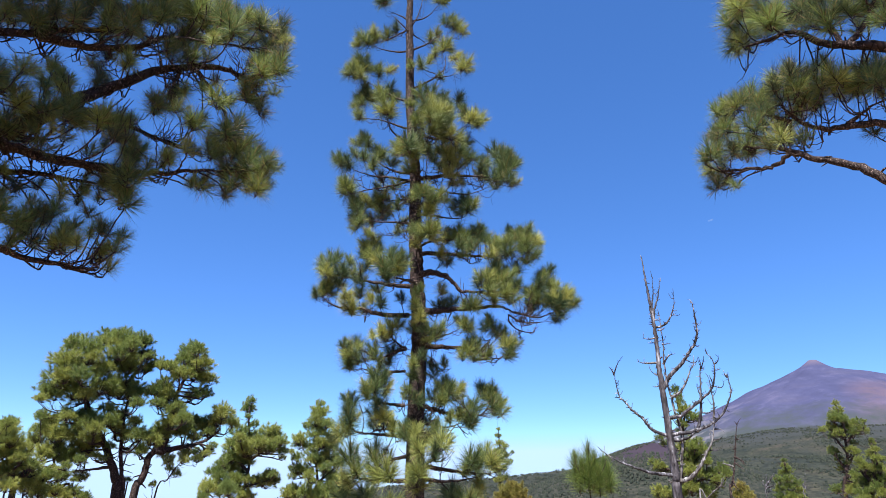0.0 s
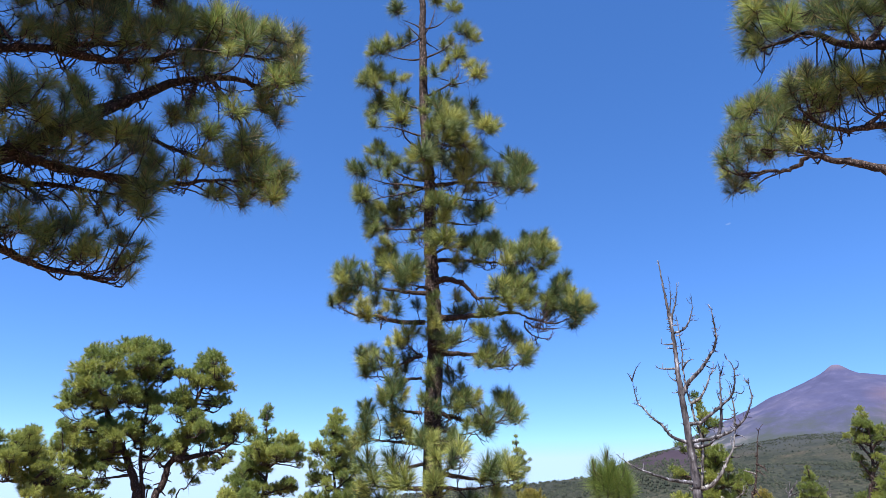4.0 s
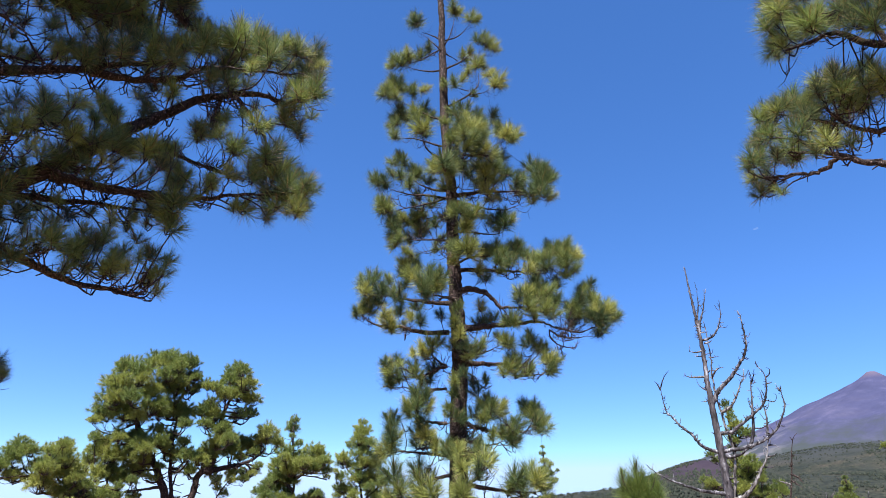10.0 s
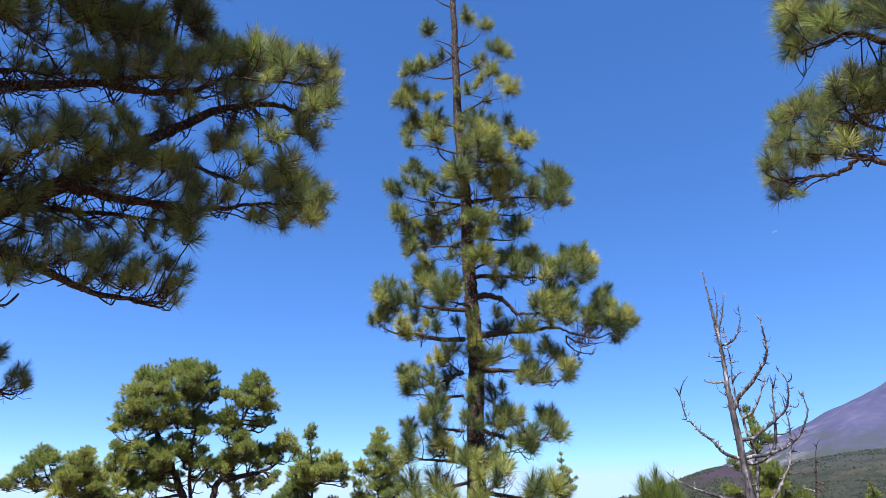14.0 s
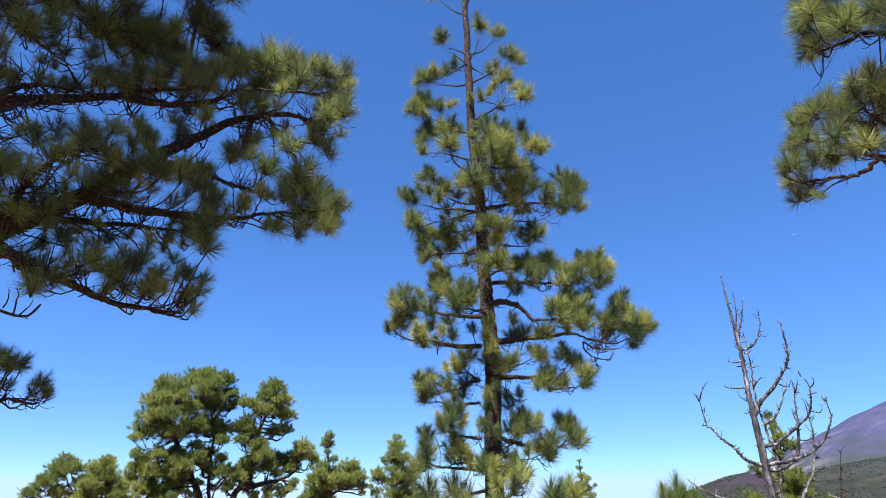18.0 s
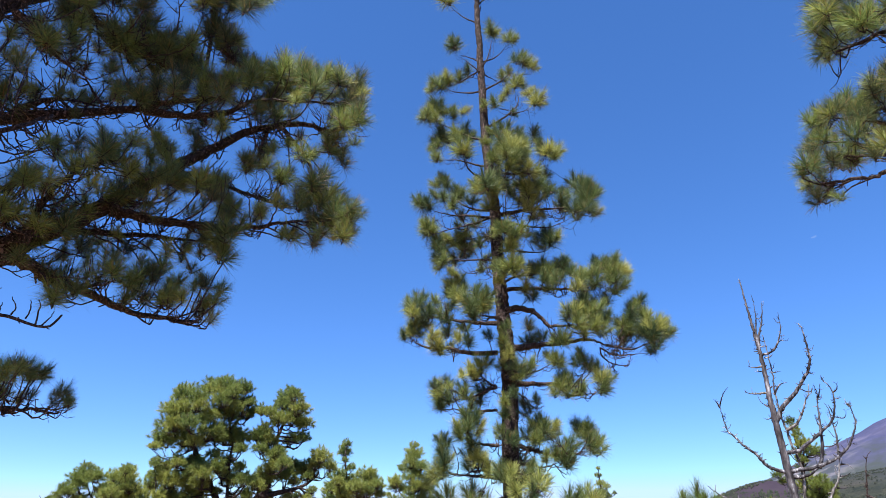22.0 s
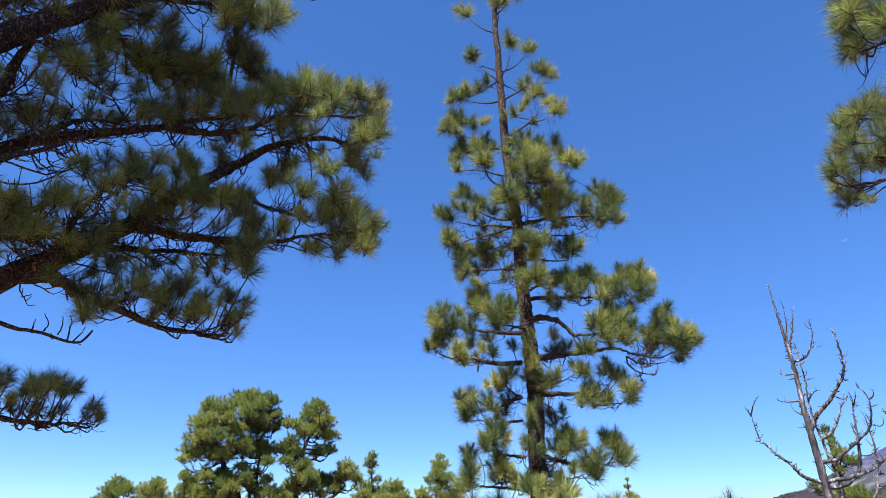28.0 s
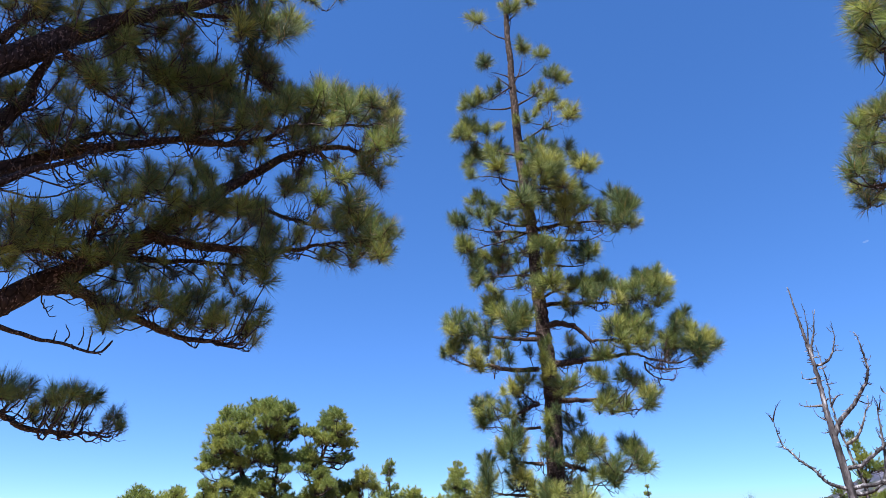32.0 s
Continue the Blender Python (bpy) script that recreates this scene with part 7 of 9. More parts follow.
limb(pine, 0.1, [stand(-8.7, 18.01), (-8.7, 18.01, 1.42), (-8.79, 17.97, 2.05), (-8.9, 17.91, 2.64), (-8.93, 17.89, 3.16), (-8.96, 17.88, 3.62), (-8.94, 17.89, 4.17), (-9.12, 17.8, 4.79), (-9.3, 17.7, 5.43)],
     [(-9.12, 17.75, 4.34, 1.04), (-9.05, 18.28, 4.39, 0.83), (-8.83, 18.1, 4.04, 0.63), (-9.89, 17.9, 5.81, 0.72), (-9.28, 17.51, 5.78, 0.79), (-9.14, 17.93, 5.73, 0.76), (-9.14, 17.26, 5.3, 0.84), (-8.94, 17.5, 4.87, 0.69), (-9.51, 17.65, 4.93, 0.78), (-8.59, 17.96, 3.09, 0.72), (-9.19, 18.37, 3.13, 0.58), (-9.24, 18.07, 3.33, 0.58), (-8.75, 18.31, 1.92, 0.26), (-8.95, 18.39, 2.67, 0.39), (-9.04, 17.87, 3.62, 0.46), (-8.61, 17.87, 3.44, 0.46), (-9.32, 17.6, 4.24, 0.83), (-9.57, 18.86, 4.43, 0.89), (-9.27, 19.01, 4.41, 0.69), (-8.22, 17, 3.82, 0.47)] +
         [(-9.65, 17.33, 5.59, 0.56), (-9.12, 17.36, 5.64, 0.62), (-8.59, 16.86, 5.36, 0.57), (-8.83, 16.85, 5.14, 0.66), (-8.98, 17.65, 4.87, 0.56), (-9.33, 17.04, 4.79, 0.6), (-8.19, 17.38, 3.03, 0.56), (-9.39, 18.99, 3.2, 0.48), (-9, 17.36, 3.36, 0.56), (-9.23, 18.05, 3.32, 0.46), (-9.14, 17.44, 3.73, 0.42), (-9.03, 17.88, 3.62, 0.37), (-9.2, 18.99, 3.56, 0.39)], LOBE)
limb(pine, 0.17, [stand(-8.45, 18.13), (-8.45, 18.13, 1.42), (-8.32, 18.19, 1.91), (-8.26, 18.21, 2.28), (-8.21, 18.24, 2.57), (-7.95, 18.35, 2.82), (-7.85, 18.4, 3.25), (-7.86, 18.39, 3.68), (-7.81, 18.41, 4.24), (-7.64, 18.49, 4.83), (-7.48, 18.55, 5.35)],
     [(-7.5, 18.49, 5.6, 0.78), (-7.81, 18.71, 5.39, 0.75), (-7.06, 18.17, 5.11, 0.76), (-7.36, 18.4, 4.87, 0.81), (-7.06, 18.69, 4.75, 0.61), (-7.58, 17.95, 4.79, 0.63), (-7.1, 18.6, 4.32, 0.61), (-7.48, 18.74, 4.29, 0.53), (-8.03, 18.96, 3.99, 0.73), (-7.58, 18.42, 3.6, 0.67), (-7.68, 17.92, 3.44, 0.69), (-7.85, 18.03, 3.22, 0.69), (-8.51, 18.69, 3.08, 0.75), (-8.18, 18.78, 2.85, 0.63), (-8.43, 18.11, 2.73, 0.53), (-8.23, 18.59, 3.15, 0.59), (-7.03, 17.55, 5.39, 0.59), (-7.64, 18.3, 5.29, 0.58), (-7.43, 18.9, 5.24, 0.63), (-7.61, 18.95, 4.95, 0.67)] +
         [(-7.53, 19.59, 4.91, 0.51), (-8.14, 19.08, 4.91, 0.54), (-7.31, 19.28, 4.44, 0.5), (-7.69, 19.21, 4.31, 0.43), (-7.56, 17.95, 3.81, 0.56), (-7.12, 17.44, 3.47, 0.51), (-7.93, 18.73, 3.45, 0.57), (-8.25, 19.26, 3.29, 0.59), (-7.85, 17.57, 2.91, 0.56), (-8.51, 18.22, 2.65, 0.43), (-7.92, 18.12, 3.11, 0.46)], LOBE)
limb(pine, 0.09, [(-8.04, 18.31, 2.66), (-7.51, 18.54, 2.8), (-7.17, 18.67, 2.89), (-6.85, 18.79, 3.04), (-6.56, 18.89, 3.33)],
     [(-6.42, 18.52, 3.77, 0.64), (-6.49, 19.47, 3.63, 0.54), (-6.76, 19.11, 3.6, 0.61), (-7.1, 19.18, 3.49, 0.74), (-7.45, 19.19, 3.49, 0.65), (-7.24, 18.79, 3.08, 0.48), (-6.97, 19.3, 3.29, 0.49), (-7.45, 18.61, 3.3, 0.63), (-6.97, 18.24, 2.66, 0.31), (-7, 19.23, 2.72, 0.44), (-6.63, 18.61, 2.83, 0.35), (-6.92, 19.8, 3.89, 0.54), (-6.23, 18.92, 3.49, 0.42), (-6.84, 19.22, 3.61, 0.49), (-7.23, 19.75, 3.34, 0.6), (-7.49, 19.35, 3.53, 0.53), (-7.36, 18.86, 3.09, 0.38), (-6.78, 18.6, 3.24, 0.38), (-7.54, 18.57, 3.19, 0.5), (-8.08, 18.78, 2.69, 0.5), (-6.61, 18.06, 2.59, 0.33)], LOBE)
limb(pine, 0.06, [stand(-7.96, 18.35), (-7.96, 18.35, 1.42), (-7.72, 18.45, 1.92), (-7.57, 18.51, 2.22), (-7.38, 18.59, 2.49)],
     [(-7.97, 18.14, 1.8, 0.26), (-7.82, 18.73, 2.23, 0.31), (-7.3, 18.35, 2.44, 0.38), (-7.51, 18.99, 2.7, 0.48), (-6.95, 18.48, 2.49, 0.42), (-7.72, 18.4, 2.49, 0.42), (-7.66, 18.87, 2.11, 0.35), (-7.53, 18.9, 2.62, 0.38), (-6.78, 18.04, 2.48, 0.33), (-8.16, 19.36, 2.41, 0.36)], LOBE)
limb(pine, 0.09, [stand(-9.79, 17.44), (-9.79, 17.44, 1.43), (-10.02, 17.31, 1.73), (-10.15, 17.23, 2.01), (-10.25, 17.17, 2.38), (-10.39, 17.09, 2.88)],
     [(-10.82, 17.53, 3.28, 0.71), (-10.94, 17.34, 2.97, 0.62), (-10.18, 16.93, 3.01, 0.75), (-10.38, 17.41, 2.68, 0.8), (-10.38, 16.81, 2.58, 0.6), (-9.66, 17.24, 1.9, 0.25), (-9.77, 16.87, 2.03, 0.49), (-10.32, 16.64, 1.89, 0.55), (-10.4, 17.45, 1.69, 0.5), (-10.87, 17.08, 2.1, 0.57), (-9.58, 17.2, 1.62, 0.46), (-9.63, 16.86, 1.54, 0.45), (-9.27, 17.22, 1.49, 0.39), (-10.49, 16.61, 3.42, 0.31), (-10.52, 16.88, 3.16, 0.55), (-11.07, 17.52, 2.87, 0.5), (-10.15, 17.1, 3.01, 0.61), (-10.29, 17.21, 2.64, 0.64), (-10.33, 16.88, 2.51, 0.48), (-10.45, 18.03, 2.49, 0.54)] +
         [(-10.1, 17.47, 1.94, 0.4), (-10.58, 17.11, 1.9, 0.45), (-10.25, 17.14, 1.58, 0.39), (-10.41, 16.46, 1.96, 0.44), (-10.98, 17.84, 3.42, 0.43), (-9.59, 17.23, 1.53, 0.37), (-9.69, 16.99, 1.53, 0.36), (-9.26, 17.1, 1.49, 0.31)], LOBE)
limb(pine, 0.05, [(-9.05, 17.83, 2.25), (-9.47, 17.61, 2.16), (-9.84, 17.41, 2.13)],
     [(-10, 17.35, 2.46, 0.65), (-9.69, 17.37, 2.39, 0.44), (-9.94, 18.01, 2.65, 0.45), (-9.84, 17.84, 2.02, 0.41), (-10.13, 18.15, 2.74, 0.52), (-9.17, 16.5, 2.37, 0.33), (-9.85, 17.98, 2.6, 0.36), (-10.01, 18.22, 1.95, 0.33)], LOBE)
limb(pine, 0.05, [(-9.43, 17.64, 3.1), (-9.97, 17.34, 3.41), (-10.39, 17.09, 3.87)],
     [(-10.87, 17.35, 4.25, 0.79), (-10.91, 17.14, 3.99, 0.44), (-10.61, 16.82, 3.53, 0.4), (-10.25, 17.78, 3.23, 0.83), (-9.48, 17.18, 3.32, 0.81), (-9.96, 16.87, 3.51, 0.58), (-10.46, 17.11, 3.43, 0.51), (-10.85, 17.57, 4.15, 0.64), (-10.16, 15.85, 3.8, 0.33), (-10.45, 18.33, 3.11, 0.68), (-9.7, 16.39, 3.41, 0.45), (-10.1, 17.73, 3.58, 0.49)], LOBE)
limb(pine, 0.05, [(-9.07, 17.83, 4.48), (-8.83, 17.95, 4.9), (-8.81, 17.96, 5.4)],
     [(-9.3, 17.14, 4.37, 1.01), (-8.78, 17.9, 5.74, 0.64), (-9.14, 18.24, 5.38, 0.81), (-8.72, 18.13, 5.39, 0.48), (-8.83, 18.36, 5.06, 0.65), (-8.89, 18.04, 5.7, 0.52), (-8.81, 17.45, 5.01, 0.62), (-8.36, 17.5, 5.22, 0.37), (-9, 18.67, 5.03, 0.53)], LOBE)
limb(pine, 0.04, [(-7.86, 18.39, 3.68), (-8.09, 18.29, 4.23), (-8.23, 18.23, 4.79)],
     [(-8.05, 18.38, 5.07, 0.65), (-8.42, 18.45, 5.16, 0.53), (-8.21, 18.38, 4.53, 0.72), (-8.21, 17.86, 4.29, 0.5), (-7.91, 18.17, 4.21, 0.63), (-8.07, 18.08, 3.96, 0.55), (-7.88, 17.72, 4.96, 0.5), (-7.94, 17.4, 4.91, 0.4), (-8.26, 18.24, 4.31, 0.57), (-8.74, 18.87, 4.45, 0.43), (-8.04, 18.45, 4.24, 0.51), (-7.9, 17.5, 3.9, 0.42)], LOBE)
pine = tree("pine_tree", stand(-9.24, 14.27), "bushy low pine with dense green sprays")
limb(pine, 0.16, [stand(-9.24, 14.27), (-9.24, 14.27, 1.46), (-9.32, 14.22, 1.96), (-9.43, 14.14, 2.42), (-9.54, 14.07, 2.89)],
     [(-9.49, 13.93, 2.82, 0.65), (-9.67, 14.49, 2.56, 0.64), (-9.35, 13.69, 2.39, 0.57), (-9.07, 14.01, 2.41, 0.53), (-9.55, 14.59, 2.09, 0.67), (-8.94, 14.16, 1.73, 0.58), (-9.64, 14.25, 3.06, 0.4), (-8.76, 14.39, 1.64, 0.44), (-9.8, 13.94, 2.87, 0.44), (-9.5, 14.03, 2.89, 0.33), (-9.42, 13.79, 2.55, 0.49), (-9.38, 14.29, 2.46, 0.48), (-9.1, 13.59, 2.62, 0.51), (-9.98, 14.9, 2.53, 0.53), (-8.89, 13.7, 2.26, 0.41), (-8.88, 13.44, 1.72, 0.49), (-9.51, 15.23, 1.64, 0.5), (-9.14, 13.41, 2.96, 0.3), (-9.16, 15.02, 1.52, 0.37), (-9.08, 15.52, 1.55, 0.31)] +
         [(-9.28, 13.26, 2.8, 0.34), (-9.6, 14.13, 2.82, 0.26), (-9.72, 14.19, 2.59, 0.41), (-9.13, 13.92, 2.31, 0.37)], LOBE)
limb(pine, 0.08, [(-9.29, 14.23, 1.85), (-9.05, 14.39, 2.08), (-8.9, 14.48, 2.26)],
     [(-9.28, 14.83, 2.16, 0.52), (-9.66, 14.57, 1.85, 0.66), (-8.72, 14.42, 1.94, 0.45), (-8.91, 15, 2.08, 0.37), (-8.47, 14.72, 2.14, 0.31), (-8.69, 14.9, 1.64, 0.37), (-8.74, 13.88, 2.13, 0.39), (-8.66, 14.42, 1.96, 0.36), (-9.07, 15.25, 1.99, 0.3)], LOBE)
limb(pine, 0.08, [(-9.31, 14.23, 1.9), (-9.64, 14.01, 2.24), (-9.83, 13.87, 2.41)],
     [(-9.66, 13.76, 2.51, 0.64), (-9.51, 13.51, 2.16, 0.68), (-10.42, 13.79, 3.02, 0.5), (-10.39, 13.55, 2.79, 0.57), (-10.03, 13.68, 2.85, 0.55), (-10.53, 13.39, 2.52, 0.56), (-10.1, 14.09, 2.58, 0.56), (-10.48, 13.93, 2.33, 0.58), (-10.85, 13.53, 2.32, 0.51), (-10, 14.58, 2.45, 0.49), (-9.13, 13.78, 2.04, 0.5), (-9.21, 13.12, 2.44, 0.49), (-10.21, 14.51, 2.22, 0.58), (-10.49, 13.84, 2.89, 0.4), (-10.33, 13.56, 2.69, 0.46), (-10.42, 14.1, 2.9, 0.46), (-10.38, 13.31, 2.52, 0.45), (-9.42, 13.3, 2.46, 0.43), (-10.26, 13.57, 2.31, 0.45), (-10.52, 13.03, 2.29, 0.39)], LOBE)
pine = tree("pine_tree", stand(-8.09, 26.81), "pine with a narrow finger-like top shoot")
limb(pine, 0.13, [stand(-8.09, 26.81), (-8.09, 26.81, 1.34), (-8.02, 26.83, 1.85), (-7.96, 26.84, 2.5), (-7.99, 26.84, 3.38), (-8.12, 26.8, 4.17), (-8.2, 26.77, 4.97)],
     [(-8.38, 27.27, 4.99, 0.7), (-8.16, 26.91, 5.25, 0.52), (-8.04, 26.3, 4.51, 0.39), (-7.82, 26.48, 4.21, 0.51), (-8.38, 26.53, 3.92, 0.84), (-7.92, 27.02, 3.73, 1.14), (-8.52, 26.41, 3.46, 0.95), (-7.96, 26.16, 3.23, 1.1), (-8.5, 27.17, 2.29, 0.96), (-7.77, 26.35, 2.05, 0.6), (-8.68, 27.18, 1.85, 1.12), (-8.86, 26.38, 1.72, 0.92), (-8.06, 26.78, 1.53, 0.99), (-9.35, 25.93, 1.53, 0.64), (-8.34, 27.02, 4.91, 0.56), (-8.03, 25.61, 3.61, 0.65), (-7.9, 26.2, 3.17, 0.88), (-8.31, 26.55, 2.06, 0.75), (-8.26, 25.53, 1.7, 0.84), (-8.72, 26.43, 1.63, 0.74)] +
         [(-8.11, 27.54, 1.34, 0.81), (-8.92, 25.26, 1.76, 0.71), (-9.05, 25.04, 1.43, 0.49)], LOBE)
limb(pine, 0.07, [(-7.95, 26.85, 2.39), (-8.53, 26.67, 2.82), (-8.91, 26.55, 2.49)],
     [(-8.84, 27.19, 3.04, 0.97), (-9.11, 26.53, 2.38, 0.99), (-8.31, 27.09, 2.84, 0.96), (-8.96, 27.01, 2.61, 1.01), (-9.6, 26.92, 2.39, 0.5), (-9.24, 26.12, 1.84, 0.91), (-9.01, 27.49, 3.42, 0.79), (-8.66, 26.66, 2.89, 0.76), (-8.87, 26.36, 2.11, 0.78), (-8.3, 27.12, 2.74, 0.77), (-8.91, 27.02, 2.63, 0.81)], LOBE)
limb(pine, 0.07, [(-7.96, 26.85, 2.83), (-7.39, 27.01, 3.28), (-7.11, 27.08, 3.74)],
     [(-7.11, 26.56, 3.92, 0.9), (-6.84, 26.55, 3.58, 0.9), (-7.33, 26.71, 3.37, 1.12), (-6.85, 27.2, 3.27, 0.63), (-6.81, 27.63, 2.97, 0.4), (-7.3, 25.66, 3.37, 0.87), (-7.01, 26.68, 3.88, 0.72), (-6.48, 25.82, 3.49, 0.7), (-7.07, 26.18, 3.26, 0.88), (-6.65, 26.88, 3.18, 0.5)], LOBE)
limb(pine, 0.06, [(-8.02, 26.83, 1.81), (-7.48, 26.98, 1.96), (-7.06, 27.09, 2.11)],
     [(-7.06, 27.01, 2.28, 0.62), (-7.45, 27.26, 2.07, 1.01), (-7.06, 27.66, 2.08, 0.63), (-6.73, 26.01, 2.27, 0.47), (-7.58, 28.34, 2, 0.84), (-7.95, 27.41, 2.03, 0.5), (-7.3, 28.46, 2.06, 0.52)], LOBE)
pine = tree("pine_tree", stand(-5.53, 29.49), "slender pine with an open pointed top")
limb(pine, 0.12, [stand(-5.53, 29.49), (-5.53, 29.49, 1.31), (-5.61, 29.47, 2.11), (-5.71, 29.45, 2.82), (-5.7, 29.45, 3.8), (-5.72, 29.45, 4.8), (-5.72, 29.45, 5.52)],
     [(-5.7, 29.36, 5.45, 0.51), (-5.69, 29.19, 5.03, 0.94), (-5.76, 29.01, 4.63, 0.93), (-6.28, 29.87, 4.46, 0.66), (-5.21, 29.4, 3.18, 1.06), (-5.65, 29.05, 3.05, 0.84), (-6.68, 29.72, 1.64, 0.98), (-5.98, 28.77, 1.64, 0.82), (-5.18, 29.09, 1.64, 1.24), (-4.59, 29.29, 1.64, 1.25), (-6.87, 29.48, 1.54, 0.84), (-5.62, 29.24, 4.28, 0.64), (-5.79, 28.88, 4, 0.63), (-5.83, 29.91, 5.03, 0.77), (-5.76, 29.75, 4.52, 0.76), (-5.45, 29.78, 2.97, 0.86), (-5.78, 29.8, 2.98, 0.69), (-6.74, 30.06, 1.6, 0.8), (-6.16, 30.39, 1.52, 0.69), (-5.29, 28.87, 1.5, 0.98), (-4.76, 30.75, 1.56, 1.05), (-6.83, 29.74, 1.37, 0.67)], LOBE)
limb(pine, 0.05, [(-5.67, 29.46, 2.7), (-6.23, 29.35, 3.3), (-6.52, 29.28, 3.79)],
     [(-6.62, 29.72, 3.87, 0.94), (-6.23, 29.97, 3.59, 0.65), (-5.92, 29.33, 3.3, 0.64), (-5.39, 29.15, 2.69, 0.77), (-5.93, 29, 2.92, 0.56), (-6.63, 29.98, 3.69, 0.76)], LOBE)
limb(pine, 0.05, [(-5.69, 29.46, 3.55), (-5.3, 29.53, 4.05), (-5.22, 29.54, 4.51)],
     [(-5.26, 29.13, 4.52, 0.79), (-5.42, 28.96, 3.64, 0.99), (-5.12, 30.15, 3.85, 0.95), (-5.4, 29.11, 4.07, 0.64), (-5.13, 29.65, 3.57, 0.65), (-5.21, 28.62, 4.4, 0.62), (-5.56, 29.18, 3.58, 0.79), (-5.17, 29.66, 3.68, 0.75)], LOBE)
limb(pine, 0.05, [(-5.61, 29.47, 2.11), (-6.28, 29.34, 2.34), (-6.57, 29.27, 2.94)],
     [(-6.48, 28.84, 3.04, 0.63), (-6.67, 28.58, 3.26, 0.41), (-6.42, 29.3, 2.58, 0.91), (-5.99, 29.23, 2.46, 0.77), (-6.74, 29.74, 2.3, 0.57), (-5.83, 29.09, 2.06, 0.55), (-6.51, 29.12, 2.55, 0.73), (-5.77, 28.17, 2.28, 0.59)], LOBE)
limb(pine, 0.06, [(-5.6, 29.47, 1.99), (-4.95, 29.59, 2.59), (-4.77, 29.62, 2.95)],
     [(-4.79, 29.47, 2.82, 0.99), (-4.65, 29.48, 2.11, 1.05), (-5.11, 29.85, 2.36, 0.78), (-4.8, 29.59, 2.81, 0.8), (-4.77, 29.84, 1.89, 0.85), (-5.21, 28.75, 2.55, 0.61), (-5.29, 30.43, 2.38, 0.64)], LOBE)
pine = tree("pine_tree", stand(3.88, 44.83), "small far pine with a thin pointed top")
limb(pine, 0.12, [stand(3.88, 44.83), (3.88, 44.83, 1.16), (3.89, 44.83, 2.73), (3.94, 44.83, 4.2), (3.88, 44.83, 5.86)],
     [(3.87, 44.78, 5.7, 0.38), (3.86, 45.26, 5.29, 0.57), (3.9, 44.58, 4.74, 0.75), (4.22, 44.32, 4.54, 0.65), (4.1, 45.26, 4.23, 0.85), (3.66, 44.67, 4.26, 0.56), (4.35, 44.67, 3.97, 0.65), (4, 45.3, 3.67, 0.85), (4.79, 45.13, 4.18, 0.38), (3.68, 44.57, 2.91, 0.74), (3.82, 44.57, 2.37, 0.74)], LOBE)
limb(pine, 0.04, [(3.92, 44.83, 2.55), (4.45, 44.78, 3.28)],
     [(4.51, 44.55, 3.52, 0.65), (4.07, 44.56, 3.09, 0.74), (4.31, 45.23, 2.56, 0.75)], LOBE)
limb(pine, 0.04, [(3.91, 44.83, 3.28), (3.58, 44.86, 3.83)],
     [(3.58, 44.44, 3.63, 0.56)], LOBE)
pine = tree("pine_tree", stand(4.2, 39.8), "low golden-green young pine bush", "pine bush")
limb(pine, 0.1, [(4.03, 39.8, -0.21), (4.06, 39.79, 0.71), (4.1, 39.79, 1.65)],
     [(3.76, 39.74, 1.71, 1.14), (4.44, 39.74, 1.71, 1.14), (4.75, 39.67, 1.34, 0.99), (3.41, 39.82, 1.34, 0.99), (4.08, 39.74, 1.34, 1.37), (4.12, 39.88, 2.03, 0.76)], GOLD)
pine = tree("bush", stand(12.3, 27.3), "dry amber low bush beside a charred stem", "bush")
limb(pine, 0.06, [(12.11, 27.45, 0.35), (12.21, 27.4, 0.99), (12.34, 27.34, 1.63)],
     [(12.32, 27.54, 1.81, 0.58), (12.49, 27.48, 1.59, 0.63), (12.19, 27.58, 1.5, 0.57), (12.47, 27.1, 1.42, 0.57), (12.27, 27.42, 1.29, 0.69)], GOLD)
pine = tree("pine_tree", stand(8.09, 22.6), "green pine standing behind the dead tree")
limb(pine, 0.16, [stand(8.09, 22.6), (8.09, 22.6, 1.38), (8.2, 22.56, 2.17), (8.32, 22.51, 3.09), (8.39, 22.49, 3.95), (8.36, 22.5, 4.83)],
     [(8.41, 22.69, 5.06, 0.44), (8.45, 22.53, 4.81, 0.39), (8.4, 22.36, 4.59, 0.39), (8.39, 22.07, 4.28, 0.57), (8.39, 22.73, 4.07, 0.44), (8.31, 22.17, 3.8, 0.47), (8.31, 22.4, 3.56, 0.38), (8.4, 22.56, 3.1, 0.62), (8.45, 22.47, 2.35, 0.79), (8.02, 22.27, 2.43, 0.51), (7.31, 22.46, 1.63, 0.6), (7.89, 23.14, 1.54, 0.62), (8.09, 22.57, 1.63, 0.6), (8.57, 22.27, 4.27, 0.46), (8.6, 23.39, 3.03, 0.51), (8.45, 23.5, 2.4, 0.43), (7.43, 22.73, 1.51, 0.48), (8.01, 23.63, 1.47, 0.5), (7.99, 22.26, 1.6, 0.47)], BRIGHT)
limb(pine, 0.06, [(8.2, 22.56, 2.17), (7.76, 22.71, 2.36), (7.5, 22.8, 2.47)],
     [(7.6, 22.8, 2.45, 0.57), (7.52, 23.24, 2.56, 0.44), (7.86, 23.06, 2.28, 0.43), (7.64, 23.24, 2.35, 0.46)], BRIGHT)
